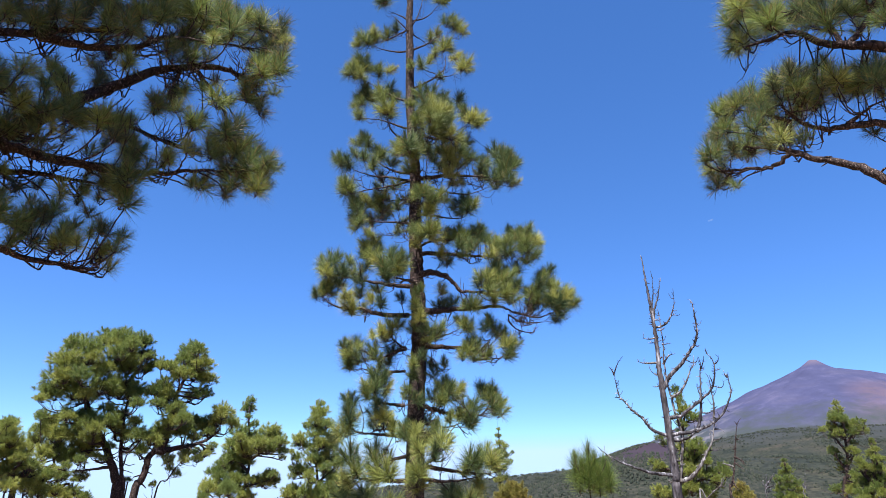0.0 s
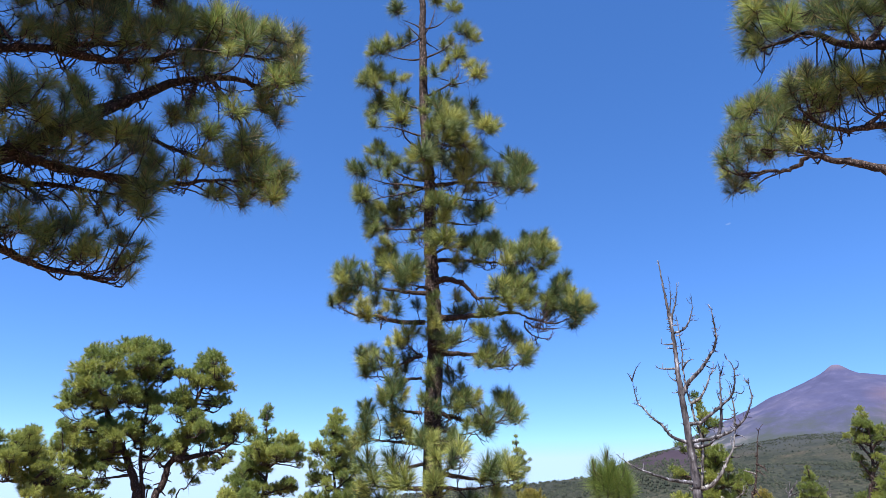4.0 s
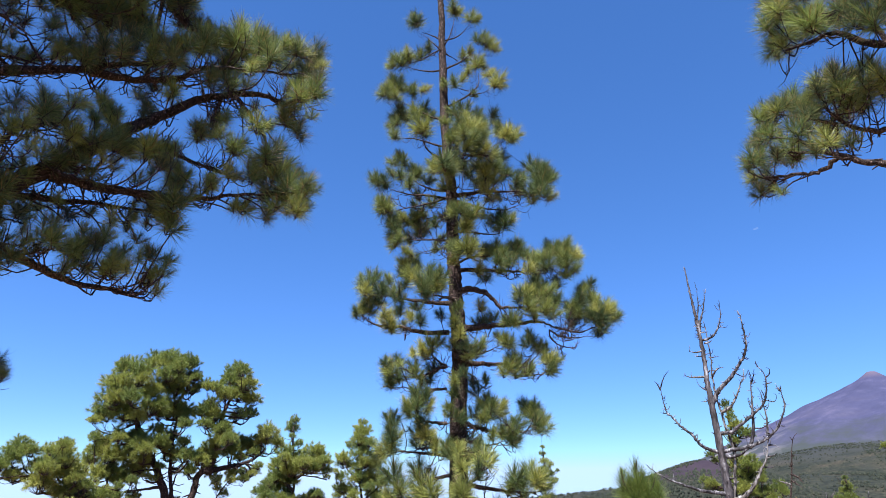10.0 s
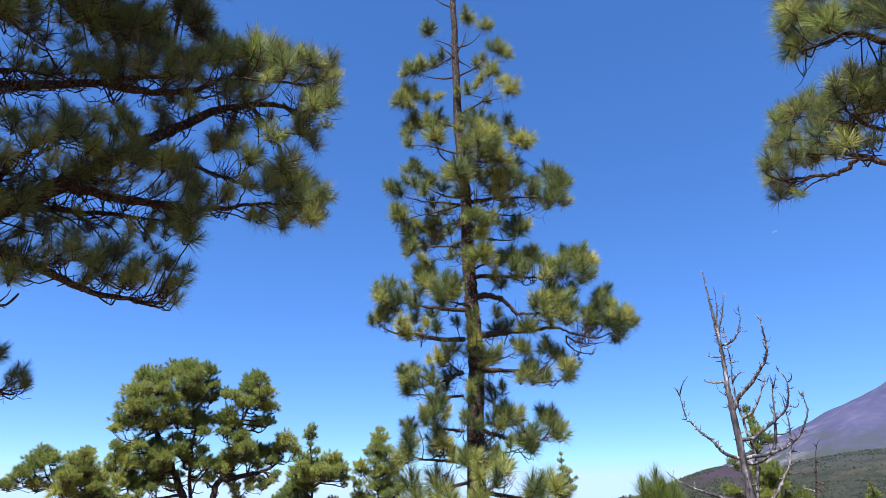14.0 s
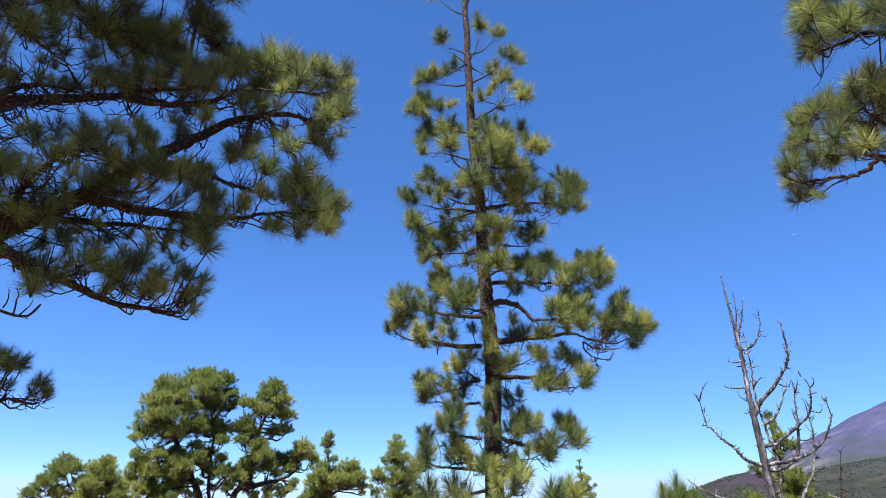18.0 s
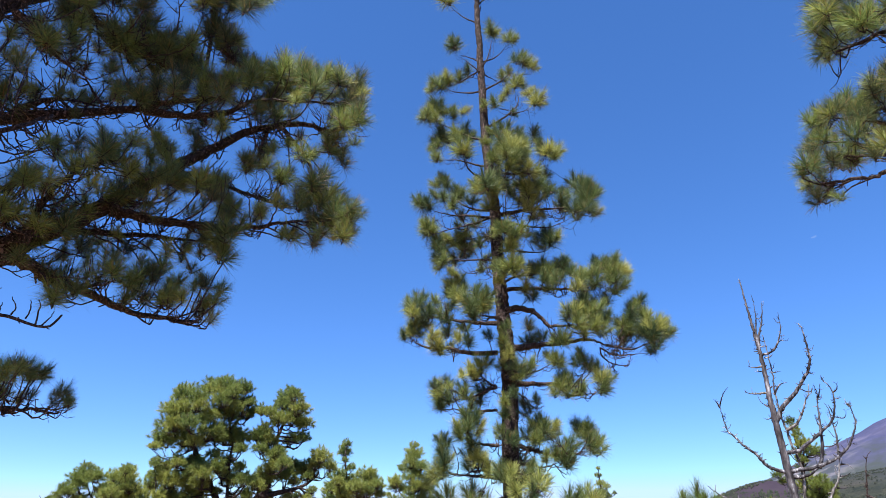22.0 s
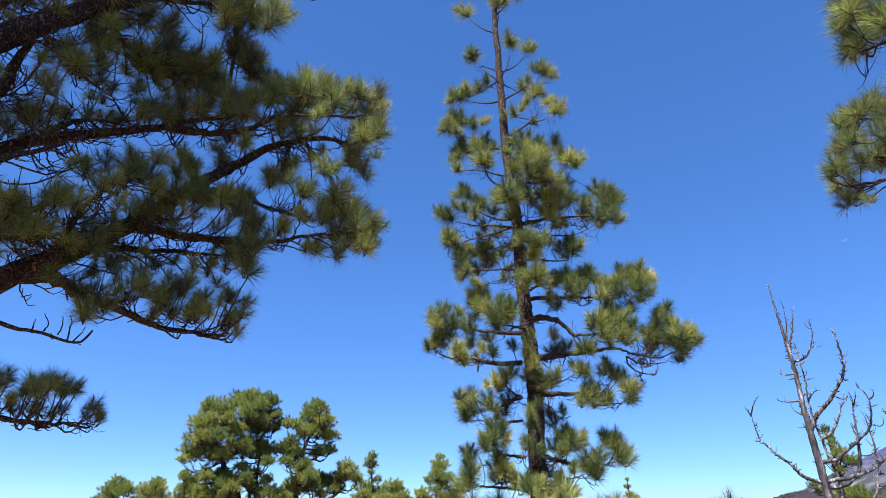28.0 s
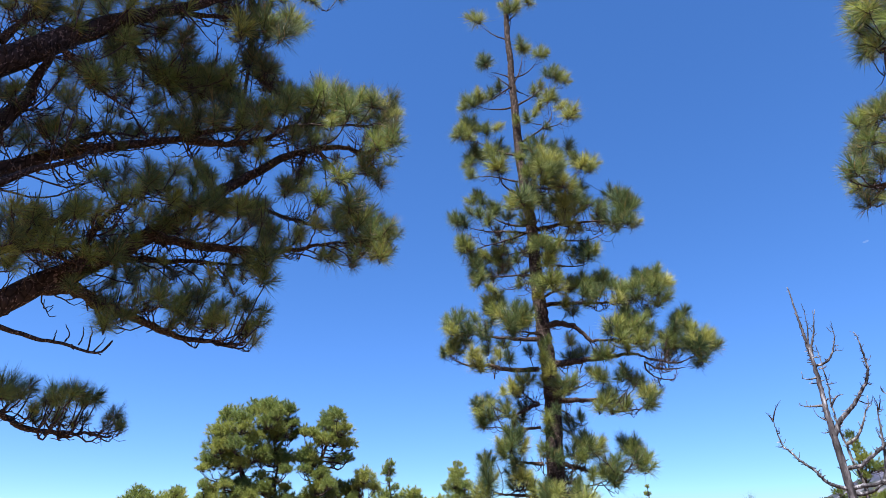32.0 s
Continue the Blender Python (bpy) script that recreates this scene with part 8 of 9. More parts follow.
limb(pine, 0.06, [(8.26, 22.53, 2.63), (8.69, 22.37, 2.9), (8.95, 22.27, 2.98)],
     [(8.58, 21.99, 3.15, 0.65), (8.76, 21.87, 2.87, 0.6), (8.58, 22.39, 2.79, 0.8), (8.44, 21.79, 3.01, 0.51), (8.99, 22.4, 2.9, 0.49), (8.58, 22.44, 2.61, 0.64)], BRIGHT)
limb(pine, 0.06, [(8.14, 22.58, 1.81), (8.74, 22.35, 1.98), (9.39, 22.09, 2.23)],
     [(8.87, 21.98, 2.6, 0.5), (8.61, 21.97, 2.15, 0.64), (9.11, 22.22, 2.23, 0.51), (9.4, 21.97, 2.33, 0.55), (9.06, 21.75, 1.97, 0.58), (8.77, 22.1, 1.63, 0.68), (8.38, 22.29, 1.72, 0.73), (9.75, 22.41, 2.15, 0.32), (8.75, 21.7, 2.53, 0.4), (8.34, 21.91, 2.25, 0.62), (9.05, 22.86, 2.16, 0.53), (9.41, 22.95, 2.22, 0.42), (9.18, 21.3, 2.18, 0.42), (9.37, 22.54, 1.83, 0.48), (9.1, 22.75, 1.49, 0.56), (8.2, 21.97, 1.74, 0.58)], BRIGHT)
limb(pine, 0.04, [(8.37, 22.49, 3.66), (8.69, 22.37, 3.99), (8.9, 22.29, 4.02)],
     [(8.72, 22.42, 4.09, 0.58), (8.83, 22.12, 3.98, 0.38), (8.62, 21.89, 3.97, 0.45)], BRIGHT)
limb(pine, 0.04, [(8.29, 22.52, 2.91), (7.93, 22.65, 3.1), (7.66, 22.75, 3.34)],
     [(7.57, 22.46, 3.37, 0.43), (7.74, 22.62, 3.18, 0.33)], BRIGHT)
pine = tree("pine_tree", stand(12.43, 20.53), "sunlit pine with a bare stem under a layered crown")
limb(pine, 0.13, [stand(12.43, 20.53), (12.43, 20.53, 1.4), (12.58, 20.44, 2.12), (12.68, 20.37, 2.78), (12.71, 20.36, 3.29), (12.71, 20.36, 4.08)],
     [(12.7, 20.44, 4.28, 0.31), (12.64, 20.3, 4.02, 0.44), (12.36, 20.15, 3.79, 0.47), (12.6, 20.12, 3.75, 0.47), (12.91, 20.36, 3.6, 0.52), (12.62, 20.42, 3.43, 0.56), (12.65, 20.12, 2.83, 0.38), (12.63, 20.39, 2.45, 0.3), (12.75, 20.56, 2.15, 0.34), (12.63, 20.08, 2.11, 0.46), (12.53, 20.63, 1.79, 0.42), (12.3, 19.97, 3.76, 0.38), (12.45, 19.84, 3.7, 0.37), (12.95, 20.44, 3.57, 0.42), (12.29, 19.93, 3.29, 0.44), (12.34, 19.66, 2, 0.36)], BRIGHT)
limb(pine, 0.05, [(12.68, 20.37, 2.78), (12.56, 20.45, 3.04), (12.41, 20.54, 3.39)],
     [(12.32, 20.33, 3.55, 0.48), (12.32, 20.84, 3.47, 0.35), (12.64, 20.83, 3.29, 0.35), (12.8, 21.03, 3.52, 0.39)], BRIGHT)
limb(pine, 0.05, [(12.69, 20.37, 3.04), (12.94, 20.21, 3.31), (13.15, 20.08, 3.47)],
     [(13.18, 20.39, 3.64, 0.43), (13.22, 20.25, 3.42, 0.43), (12.88, 20.13, 3.34, 0.38), (13.02, 19.73, 3.64, 0.21)], BRIGHT)
limb(pine, 0.05, [(12.59, 20.43, 2.2), (12.46, 20.51, 2.54), (12.37, 20.57, 2.79)],
     [(12.43, 20.58, 2.78, 0.39), (12.58, 20.67, 2.59, 0.3), (12.52, 20.87, 2.9, 0.26), (12.59, 20.66, 2.29, 0.39)], BRIGHT)
limb(pine, 0.05, [(12.62, 20.41, 2.36), (12.83, 20.28, 2.69), (12.89, 20.24, 2.94)],
     [(12.74, 20.02, 2.74, 0.34), (13.07, 20.58, 3.05, 0.3)], BRIGHT)
limb(pine, 0.05, [(12.48, 20.5, 1.63), (12.31, 20.6, 1.66), (12.15, 20.7, 1.71)],
     [(12.26, 20.67, 1.66, 0.38), (12.68, 20.48, 1.71, 0.55), (12.23, 19.87, 1.63, 0.42)], BRIGHT)
pine = tree("pine_tree", stand(11.94, 18.48), "sunlit pine with dense bright green boughs")
limb(pine, 0.13, [stand(11.94, 18.48), (11.94, 18.48, 1.42), (12.04, 18.41, 1.92), (12.11, 18.37, 2.36), (12.16, 18.34, 2.89)],
     [(11.9, 18.21, 1.69, 0.56), (12.11, 18.2, 2.21, 0.45), (12.04, 18.32, 2.59, 0.35), (11.99, 18.01, 2.48, 0.34), (12.1, 18.17, 2.71, 0.31), (12.21, 18.38, 2.9, 0.23), (12.19, 18.36, 3, 0.16), (12.32, 18.33, 2.47, 0.31), (11.94, 17.96, 1.55, 0.52), (11.53, 18.24, 1.41, 0.39), (12.31, 18.8, 1.67, 0.46), (12.39, 18.69, 2.24, 0.37), (12.18, 18.16, 1.55, 0.42)], BRIGHT)
limb(pine, 0.06, [(12.03, 18.42, 1.84), (11.83, 18.55, 2.14), (11.82, 18.55, 2.4)],
     [(12.14, 18.67, 2.07, 0.5), (11.78, 18.29, 2.28, 0.42), (11.73, 18.39, 2.44, 0.35), (12.1, 18.72, 1.98, 0.4), (11.93, 18.53, 2.27, 0.34)], BRIGHT)
limb(pine, 0.06, [(12.01, 18.43, 1.77), (12.36, 18.2, 1.99), (12.54, 18.07, 2.13)],
     [(12.22, 18.24, 1.91, 0.53), (12.25, 17.76, 2.12, 0.52), (12.39, 18, 1.77, 0.59), (12.34, 17.89, 2.42, 0.37), (12.38, 18.4, 1.94, 0.43), (12.33, 17.8, 2.08, 0.41), (12.07, 17.45, 1.7, 0.46)], BRIGHT)
limb(pine, 0.05, [(11.99, 18.45, 1.62), (11.8, 18.57, 1.65)],
     [(11.92, 18.67, 1.85, 0.5), (11.7, 18.45, 1.54, 0.49), (11.94, 18.63, 1.8, 0.4)], BRIGHT)
pine = tree("pine_tree", stand(13.82, 26.63), "small cone-shaped bright green pine")
limb(pine, 0.1, [stand(13.82, 26.63), (13.82, 26.63, 1.34), (13.9, 26.59, 2.06), (13.91, 26.58, 2.81)],
     [(13.74, 26.31, 2.8, 0.27), (14.03, 26.9, 2.61, 0.39), (14.01, 26.6, 2.44, 0.44), (13.82, 26.74, 2.32, 0.5), (13.62, 26.67, 2.04, 0.5), (13.78, 26.31, 2.09, 0.54), (13.77, 27.1, 1.72, 0.56), (13.75, 26.36, 1.8, 0.54), (13.77, 26.31, 1.45, 0.65), (14.22, 26.42, 1.42, 0.43), (13.59, 26.73, 1.42, 0.55), (13.77, 26.2, 1.37, 0.51)], BRIGHT)
limb(pine, 0.04, [(13.85, 26.61, 1.53), (14.19, 26.43, 1.89)],
     [(14.11, 26.35, 1.93, 0.43), (14.4, 26.77, 1.68, 0.49)], BRIGHT)
pine = tree("pine_sapling", stand(1.45, 6.3), "young pine leader with upright fans of needles", "sapling")
limb(pine, 0.02, [stand(1.45, 6.3), (1.41, 6.35, 1.51), (1.41, 6.35, 1.61), (1.42, 6.34, 1.7), (1.41, 6.34, 1.84), (1.43, 6.34, 2.05)],
     [(1.42, 6.38, 1.93, 0.88), (1.41, 6.31, 1.8, 0.85), (1.35, 6.35, 1.83, 0.8), (1.47, 6.33, 1.87, 0.75)], BRUSH)
limb(pine, 0.013, [(1.42, 6.34, 1.67), (1.34, 6.36, 1.76), (1.3, 6.37, 1.86), (1.28, 6.37, 1.99)],
     [(1.29, 6.39, 1.86, 0.88), (1.33, 6.39, 1.76, 0.82)], BRUSH)
limb(pine, 0.013, [(1.41, 6.34, 1.66), (1.49, 6.33, 1.72), (1.54, 6.31, 1.8), (1.58, 6.3, 1.9)],
     [(1.57, 6.36, 1.81, 0.88), (1.49, 6.31, 1.73, 0.8), (1.59, 6.31, 1.75, 0.7), (1.46, 6.34, 1.79, 0.75)], BRUSH)

# ---------------------------------------------------------------- dead trees
snag = tree("dead_tree", stand(3.99, 11.32), "weathered grey dead tree with bare upward-curving branches", "dead tree")
dead_branch(snag, 0.122, [stand(3.99, 11.32), (3.99, 11.32, 1.49), (4, 11.31, 1.79), (4, 11.31, 2.16), (3.99, 11.32, 2.54), (3.98, 11.32, 2.98), (3.97, 11.33, 3.43), (3.96, 11.33, 3.74), (3.97, 11.33, 4.15), (3.97, 11.33, 4.48), (3.95, 11.33, 4.79), (3.94, 11.33, 5.03), (3.92, 11.34, 5.32), (3.91, 11.34, 5.58), (3.9, 11.35, 5.82), (3.89, 11.35, 5.93)], DEAD)
dead_branch(snag, 0.045, [stand(3.98, 11.32), (3.98, 11.32, 1.49), (4.03, 11.31, 1.65), (4.1, 11.3, 1.9), (4.16, 11.28, 2.3), (4.19, 11.28, 2.54), (4.17, 11.3, 2.78), (4.13, 11.32, 2.98), (4.12, 11.33, 3.18), (4.09, 11.35, 3.35), (4.08, 11.37, 3.59), (4.08, 11.38, 3.85), (4.11, 11.38, 4.11), (4.11, 11.38, 4.33), (4.11, 11.39, 4.6), (4.1, 11.4, 4.85)], BLEACHED)
dead_branch(snag, 0.024, [(3.98, 11.32, 4.64), (4, 11.3, 4.82), (4.07, 11.26, 5.01), (4.12, 11.23, 5.23), (4.14, 11.21, 5.42)], BRANCHES)
dead_branch(snag, 0.019, [(3.97, 11.32, 4.7), (3.97, 11.31, 4.91), (4.01, 11.28, 5.13), (4.02, 11.27, 5.35), (4.03, 11.25, 5.44)], BRANCHES)
dead_branch(snag, 0.022, [(3.99, 11.32, 4.48), (4.06, 11.27, 4.48), (4.15, 11.21, 4.52), (4.23, 11.16, 4.63), (4.28, 11.12, 4.77), (4.31, 11.08, 4.9), (4.3, 11.06, 5.04), (4.28, 11.05, 5.09)], BRANCHES)
dead_branch(snag, 0.007, [(4.32, 11.19, 4.77), (4.32, 11.03, 4.72)], BLEACHED)
dead_branch(snag, 0.007, [(4.3, 11.2, 4.69), (4.36, 11.1, 4.65), (4.37, 11.01, 4.67)], BRANCHES)
dead_branch(snag, 0.042, [(3.98, 11.32, 3.33), (4.08, 11.25, 3.52), (4.2, 11.18, 3.66), (4.29, 11.11, 3.75), (4.38, 11.05, 3.87), (4.45, 10.99, 3.98), (4.52, 10.93, 4.09), (4.56, 10.88, 4.24), (4.56, 10.85, 4.33), (4.55, 10.82, 4.5), (4.53, 10.79, 4.66), (4.51, 10.77, 4.79), (4.48, 10.76, 4.85)], BRANCHES)
dead_branch(snag, 0.01, [(4.64, 11.07, 4.34), (4.58, 10.77, 4.3)], BRANCHES)
dead_branch(snag, 0.01, [(4.61, 11.08, 4.2), (4.55, 10.78, 4.17)], BRANCHES)
dead_branch(snag, 0.01, [(4.59, 11.09, 4.08), (4.52, 10.79, 4)], BRANCHES)
dead_branch(snag, 0.01, [(4.52, 11.12, 4.03), (4.4, 10.9, 4.07)], BRANCHES)
dead_branch(snag, 0.012, [(4.39, 11.17, 3.85), (4.47, 11.05, 3.76), (4.5, 10.94, 3.76), (4.51, 10.85, 3.85)], BRANCHES)
dead_branch(snag, 0.007, [(4.65, 11.06, 4.52), (4.48, 10.81, 4.41)], BRANCHES)
dead_branch(snag, 0.019, [(3.96, 11.33, 4.28), (3.82, 11.3, 4.25), (3.7, 11.26, 4.26)], BLEACHED)
dead_branch(snag, 0.022, [(3.95, 11.33, 3.82), (3.75, 11.35, 3.81), (3.62, 11.34, 3.83), (3.57, 11.3, 3.87)], BLEACHED)
dead_branch(snag, 0.012, [(3.95, 11.33, 4.19), (3.87, 11.41, 4.2), (3.86, 11.47, 4.22)], BRANCHES)
dead_branch(snag, 0.022, [(3.96, 11.33, 3.56), (3.9, 11.4, 3.62), (3.87, 11.47, 3.67)], BRANCHES)
dead_branch(snag, 0.014, [(3.95, 11.33, 3.4), (3.88, 11.41, 3.39), (3.85, 11.47, 3.41)], BRANCHES)
dead_branch(snag, 0.012, [(3.96, 11.33, 2.82), (3.87, 11.25, 2.85)], BRANCHES)
dead_branch(snag, 0.01, [(3.95, 11.33, 5.03), (3.87, 11.31, 5.01)], BRANCHES)
dead_branch(snag, 0.01, [(3.95, 11.33, 4.74), (3.87, 11.31, 4.73)], BRANCHES)
dead_branch(snag, 0.01, [(3.96, 11.33, 4.56), (3.9, 11.4, 4.63)], BRANCHES)
dead_branch(snag, 0.012, [(3.97, 11.32, 4.62), (4.04, 11.25, 4.6), (4.07, 11.18, 4.6)], BLEACHED)
dead_branch(snag, 0.014, [(4.02, 11.31, 4.42), (4.08, 11.23, 4.41), (4.11, 11.17, 4.44)], BLEACHED)
dead_branch(snag, 0.012, [(4.06, 11.29, 4.15), (4.13, 11.21, 4.14), (4.18, 11.14, 4.14)], BRANCHES)
dead_branch(snag, 0.022, [(4.03, 11.3, 3.78), (4.09, 11.23, 3.88), (4.14, 11.16, 3.93), (4.2, 11.08, 3.93)], BRANCHES)
dead_branch(snag, 0.032, [(4, 11.32, 2.52), (3.92, 11.32, 2.54), (3.8, 11.33, 2.58), (3.69, 11.34, 2.64), (3.62, 11.34, 2.73), (3.55, 11.33, 2.83), (3.44, 11.34, 2.92), (3.35, 11.34, 3.01), (3.26, 11.34, 3.13), (3.19, 11.34, 3.19), (3.15, 11.32, 3.33), (3.13, 11.3, 3.47), (3.11, 11.28, 3.62)], BRANCHES)
dead_branch(snag, 0.014, [(3.19, 11.57, 3.63), (3.11, 11.43, 3.71), (3.03, 11.3, 3.74)], BRANCHES)
dead_branch(snag, 0.014, [(3.19, 11.57, 3.65), (3.22, 11.46, 3.78), (3.25, 11.34, 3.86), (3.29, 11.23, 3.92)], BRANCHES)
dead_branch(snag, 0.012, [(3.24, 11.55, 3.22), (3.08, 11.34, 3.2)], BRANCHES)
dead_branch(snag, 0.01, [(3.59, 11.45, 2.84), (3.57, 11.25, 2.86)], BRANCHES)
dead_branch(snag, 0.01, [(3.38, 11.52, 3.06), (3.29, 11.28, 3.08)], BRANCHES)
dead_branch(snag, 0.035, [(3.99, 11.32, 1.87), (3.86, 11.33, 1.88), (3.72, 11.34, 1.9), (3.58, 11.35, 1.92), (3.39, 11.37, 1.98), (3.21, 11.39, 2.05), (3.07, 11.39, 2.1), (2.95, 11.39, 2.17), (2.83, 11.39, 2.25), (2.72, 11.38, 2.34)], BRANCHES)
dead_branch(snag, 0.032, [(4.03, 11.3, 2.83), (4.11, 11.25, 2.84), (4.19, 11.19, 2.85), (4.27, 11.13, 2.92), (4.39, 11.05, 3.01), (4.47, 10.99, 3.08), (4.58, 10.92, 3.17), (4.66, 10.85, 3.27), (4.7, 10.81, 3.39), (4.72, 10.77, 3.53), (4.72, 10.74, 3.67), (4.68, 10.73, 3.79), (4.61, 10.73, 3.87), (4.59, 10.71, 3.92)], BRANCHES)
dead_branch(snag, 0.01, [(4.82, 10.99, 3.62), (4.78, 10.63, 3.58)], BRANCHES)
dead_branch(snag, 0.012, [(4.83, 10.99, 3.72), (4.84, 10.85, 3.75), (4.81, 10.74, 3.8), (4.73, 10.65, 3.83)], BRANCHES)
dead_branch(snag, 0.01, [(4.77, 11.01, 3.34), (4.83, 10.86, 3.29), (4.83, 10.73, 3.35), (4.77, 10.63, 3.39)], BRANCHES)
dead_branch(snag, 0.031, [(4.41, 11.16, 2.57), (4.46, 11.12, 2.71), (4.49, 11.07, 2.85), (4.51, 11.04, 3.04), (4.52, 11.01, 3.23), (4.53, 10.98, 3.37), (4.54, 10.95, 3.56), (4.55, 10.91, 3.71), (4.53, 10.9, 3.83)], BRANCHES)
dead_branch(snag, 0.014, [(4.61, 11.08, 3.64), (4.62, 10.94, 3.76), (4.59, 10.82, 3.84)], BRANCHES)
dead_branch(snag, 0.012, [(4.56, 11.1, 3.14), (4.48, 11, 3.28), (4.42, 10.89, 3.36)], BRANCHES)
dead_branch(snag, 0.012, [(4.54, 11.11, 3.06), (4.43, 10.94, 3.09)], BRANCHES)
dead_branch(snag, 0.034, [(4.03, 11.3, 2.54), (4.16, 11.23, 2.56), (4.28, 11.16, 2.57), (4.4, 11.08, 2.6), (4.53, 11, 2.65), (4.63, 10.94, 2.71), (4.71, 10.87, 2.78), (4.8, 10.81, 2.89), (4.86, 10.75, 3.03), (4.91, 10.7, 3.18), (4.9, 10.68, 3.32), (4.88, 10.66, 3.44), (4.85, 10.65, 3.49)], BRANCHES)
dead_branch(snag, 0.012, [(5, 10.91, 3.48), (4.83, 10.66, 3.5)], BRANCHES)
dead_branch(snag, 0.012, [(4.99, 10.91, 3.49), (4.89, 10.63, 3.52)], BRANCHES)
dead_branch(snag, 0.01, [(4.88, 10.96, 2.92), (4.85, 10.65, 2.87)], BRANCHES)
dead_branch(snag, 0.01, [(5, 10.91, 3.21), (4.91, 10.62, 3.22)], BRANCHES)
dead_branch(snag, 0.036, [(4.06, 11.29, 2.45), (4.19, 11.17, 2.46), (4.29, 11.06, 2.52), (4.37, 10.96, 2.6)], BRANCHES)
dead_branch(snag, 0.014, [(4.52, 11.12, 2.9), (4.59, 11.02, 2.88), (4.65, 10.92, 2.91), (4.68, 10.83, 2.96)], BRANCHES)
dead_branch(snag, 0.019, [(4.69, 11.05, 2.71), (4.69, 11.01, 2.8), (4.69, 10.97, 2.93), (4.69, 10.93, 3.05), (4.67, 10.9, 3.16), (4.65, 10.87, 3.31), (4.63, 10.84, 3.45), (4.58, 10.82, 3.53)], BLEACHED)
dead_branch(snag, 0.01, [(4.72, 11.03, 2.97), (4.68, 10.78, 2.97)], BRANCHES)
dead_branch(snag, 0.01, [(4.72, 11.03, 3.23), (4.69, 10.78, 3.24)], BRANCHES)
dead_branch(snag, 0.04, [(3.99, 11.32, 1.78), (4.11, 11.26, 1.79), (4.21, 11.21, 1.83), (4.31, 11.16, 1.93), (4.4, 11.11, 2.06), (4.5, 11.06, 2.24), (4.58, 11.01, 2.38), (4.63, 10.98, 2.56), (4.66, 10.95, 2.71)], BLEACHED)
dead_branch(snag, 0.014, [(4.64, 11.07, 2.44), (4.69, 10.96, 2.44), (4.73, 10.87, 2.48)], BRANCHES)
dead_branch(snag, 0.014, [(4.67, 11.05, 2.61), (4.74, 10.94, 2.6), (4.77, 10.85, 2.53)], BRANCHES)
dead_branch(snag, 0.014, [(4.57, 11.09, 2.27), (4.64, 11.01, 2.26), (4.67, 10.94, 2.27)], BRANCHES)
dead_branch(snag, 0.026, [(4.09, 11.28, 3.18), (4.2, 11.21, 3.24), (4.26, 11.16, 3.3), (4.32, 11.11, 3.41), (4.36, 11.06, 3.5), (4.4, 11.01, 3.63), (4.45, 10.96, 3.72), (4.46, 10.92, 3.86)], BLEACHED)
dead_branch(snag, 0.017, [(3.99, 11.32, 2.14), (3.93, 11.34, 2.26), (3.9, 11.35, 2.31)], BRANCHES)
dead_branch(snag, 0.026, [(3.97, 11.32, 1.75), (3.89, 11.3, 1.77), (3.86, 11.26, 1.79)], BLEACHED)
dead_branch(snag, 0.029, [(4, 11.31, 2.12), (4.08, 11.23, 2.11), (4.12, 11.16, 2.14)], BRANCHES)
dead_branch(snag, 0.036, [stand(4.32, 11.2), (4.32, 11.2, 1.44), (4.41, 11.12, 1.51), (4.49, 11.04, 1.6), (4.57, 10.97, 1.68), (4.61, 10.91, 1.72), (4.62, 10.86, 1.82)], BLEACHED)
pole = tree("dead_tree", stand(7.16, 16.52), "thin charred dead stem with short stubs", "dead tree")
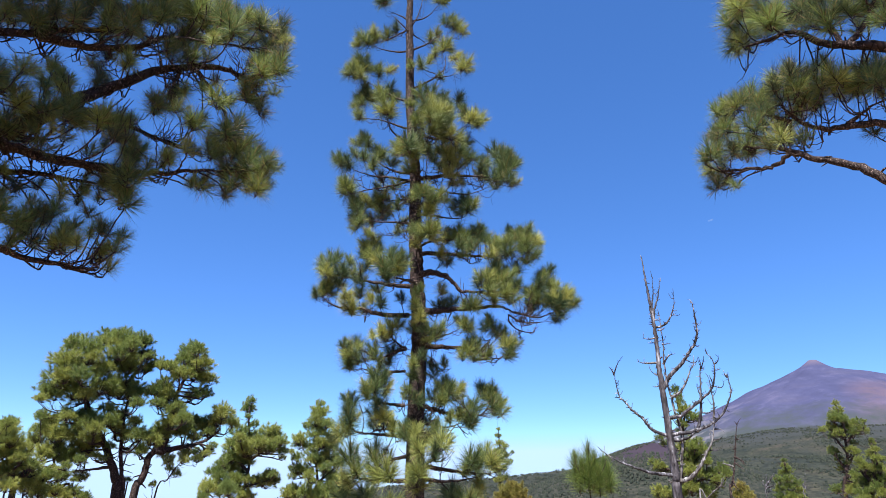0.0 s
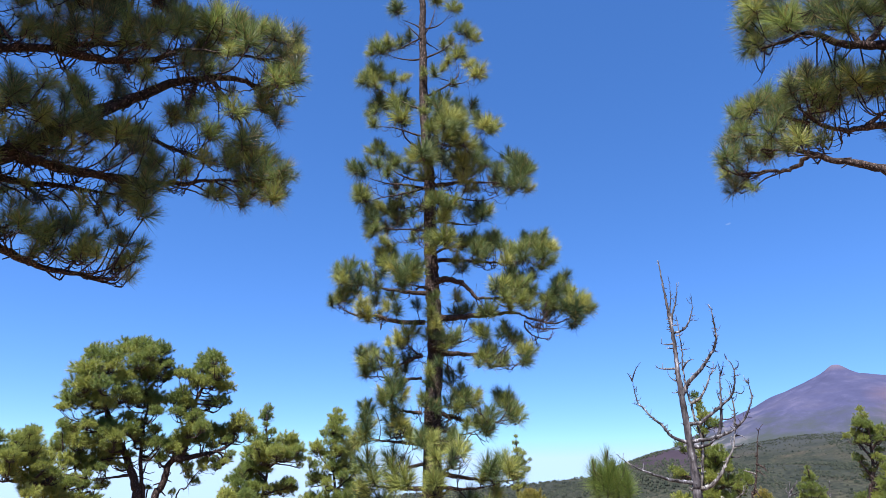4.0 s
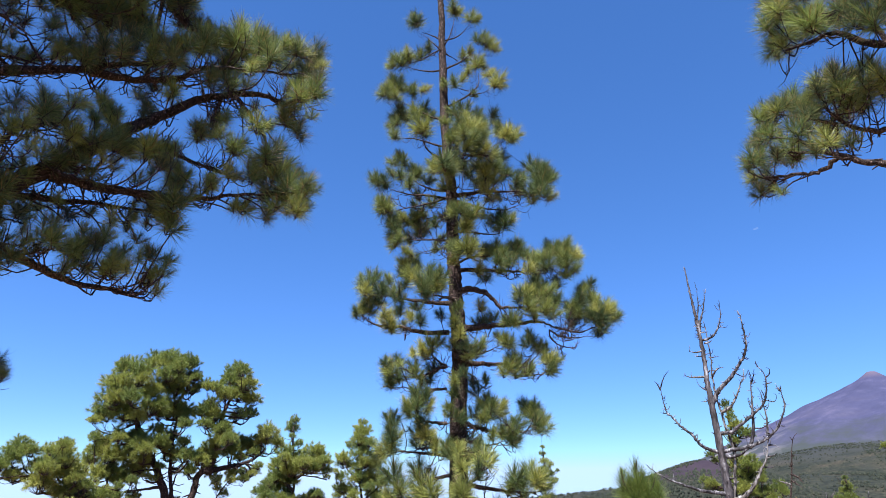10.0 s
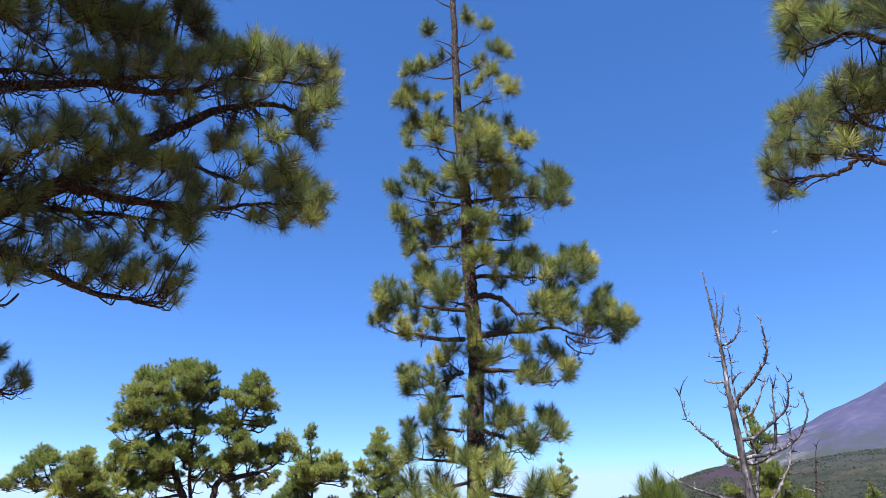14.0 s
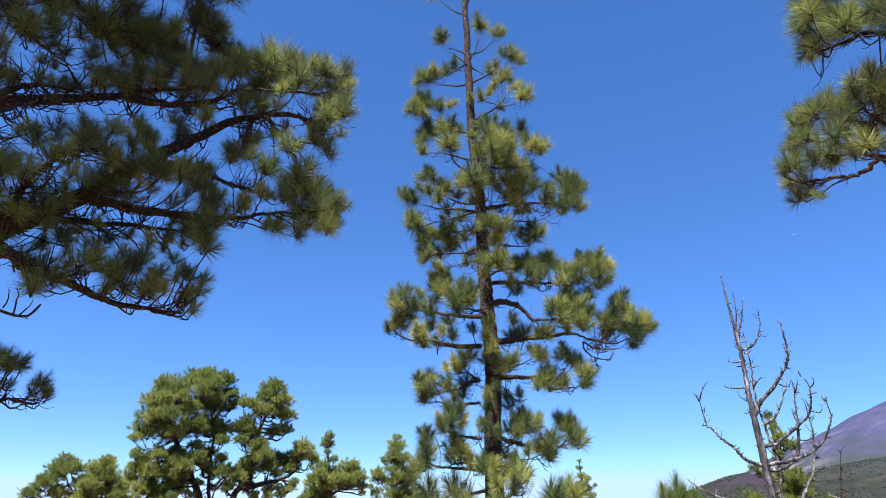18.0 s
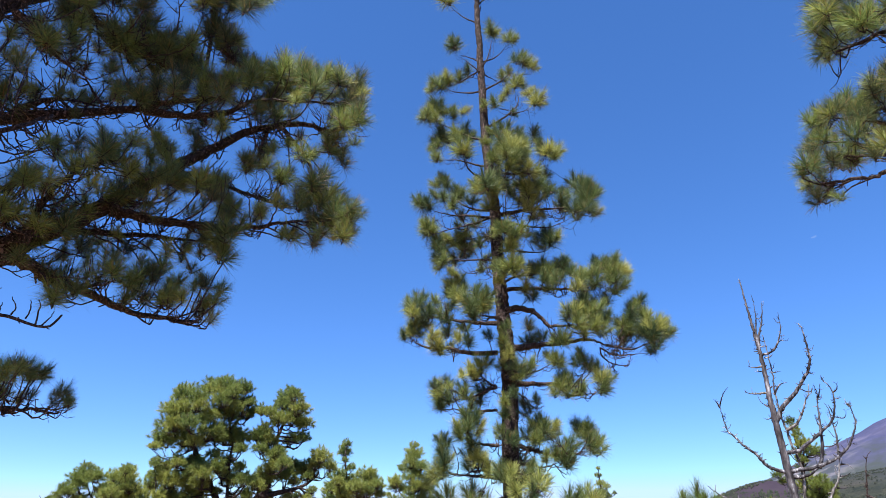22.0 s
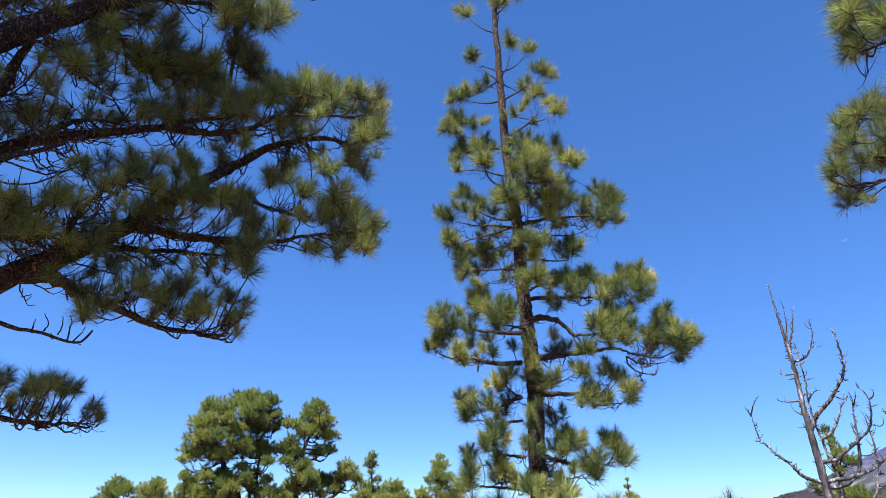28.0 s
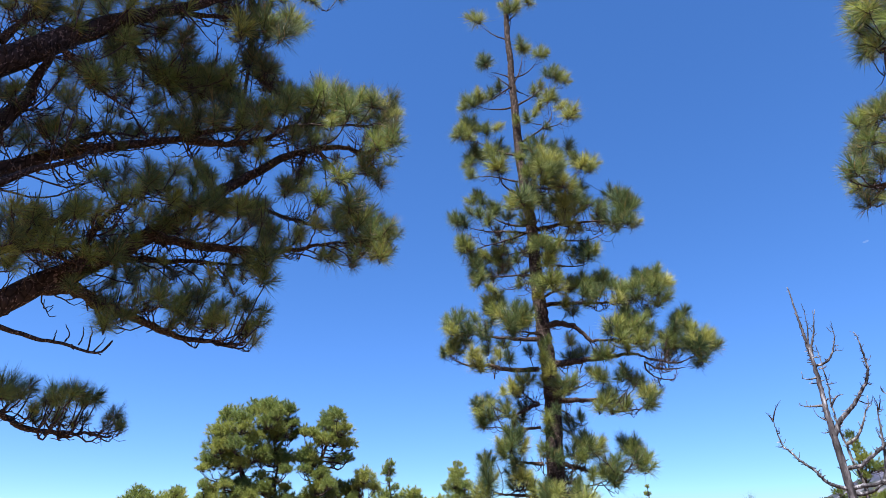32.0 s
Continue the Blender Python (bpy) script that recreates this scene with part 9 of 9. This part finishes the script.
dead_branch(pole, 0.075, [stand(7.16, 16.52), (7.16, 16.52, 1.44), (7.21, 16.49, 1.75), (7.31, 16.45, 2.15), (7.39, 16.41, 2.55), (7.46, 16.38, 2.96), (7.54, 16.35, 3.24), (7.63, 16.3, 3.37)], BARK)
dead_branch(pole, 0.03, [(7.37, 16.42, 2.42), (7.45, 16.28, 2.34), (7.48, 16.15, 2.2)], BARK)
dead_branch(pole, 0.024, [(7.35, 16.43, 2.28), (7.36, 16.26, 2.21), (7.4, 16.08, 2.11)], BARK)
dead_branch(pole, 0.022, [(7.4, 16.41, 2.61), (7.34, 16.44, 2.62)], BARK)
dead_branch(pole, 0.022, [(7.44, 16.39, 2.84), (7.5, 16.36, 2.85)], BARK)
dead_branch(pole, 0.024, [(7.24, 16.48, 1.88), (7.25, 16.37, 1.72), (7.28, 16.24, 1.67)], BARK)
dead_branch(pole, 0.024, [(7.29, 16.46, 2.2), (7.11, 16.43, 2.26), (6.98, 16.37, 2.28)], BLEACHED)
dead_branch(pole, 0.014, [(7.52, 16.35, 3.21), (7.48, 16.37, 3.29)], BARK)
twiggy = tree("dead_tree", stand(10.49, 21.59), "small bare dead stem among the scrub", "dead tree")
dead_branch(twiggy, 0.05, [stand(10.49, 21.59), (10.49, 21.59, 1.39), (10.55, 21.56, 1.76), (10.58, 21.54, 2.14)], BRANCHES)
dead_branch(twiggy, 0.036, [(10.55, 21.56, 1.8), (10.64, 21.4, 2), (10.71, 21.25, 2.17)], BRANCHES)
dead_branch(twiggy, 0.03, [(10.54, 21.56, 1.7), (10.49, 21.64, 1.87), (10.52, 21.68, 1.97)], BRANCHES)
dead_branch(twiggy, 0.03, [(10.56, 21.55, 1.75), (10.64, 21.4, 1.78), (10.67, 21.27, 1.83)], BRANCHES)
dead_branch(twiggy, 0.024, [(10.52, 21.57, 1.59), (10.75, 21.68, 1.66)], BRANCHES)
stick = tree("dead_tree", stand(11.46, 21.09), "thin bare dead stick among the scrub", "dead tree")
dead_branch(stick, 0.04, [stand(11.46, 21.09), (11.46, 21.09, 1.39), (11.51, 21.06, 1.79), (11.59, 21.02, 2.16)], BRANCHES)
dead_branch(stick, 0.024, [(11.5, 21.07, 1.69), (11.64, 21.1, 1.83)], BRANCHES)
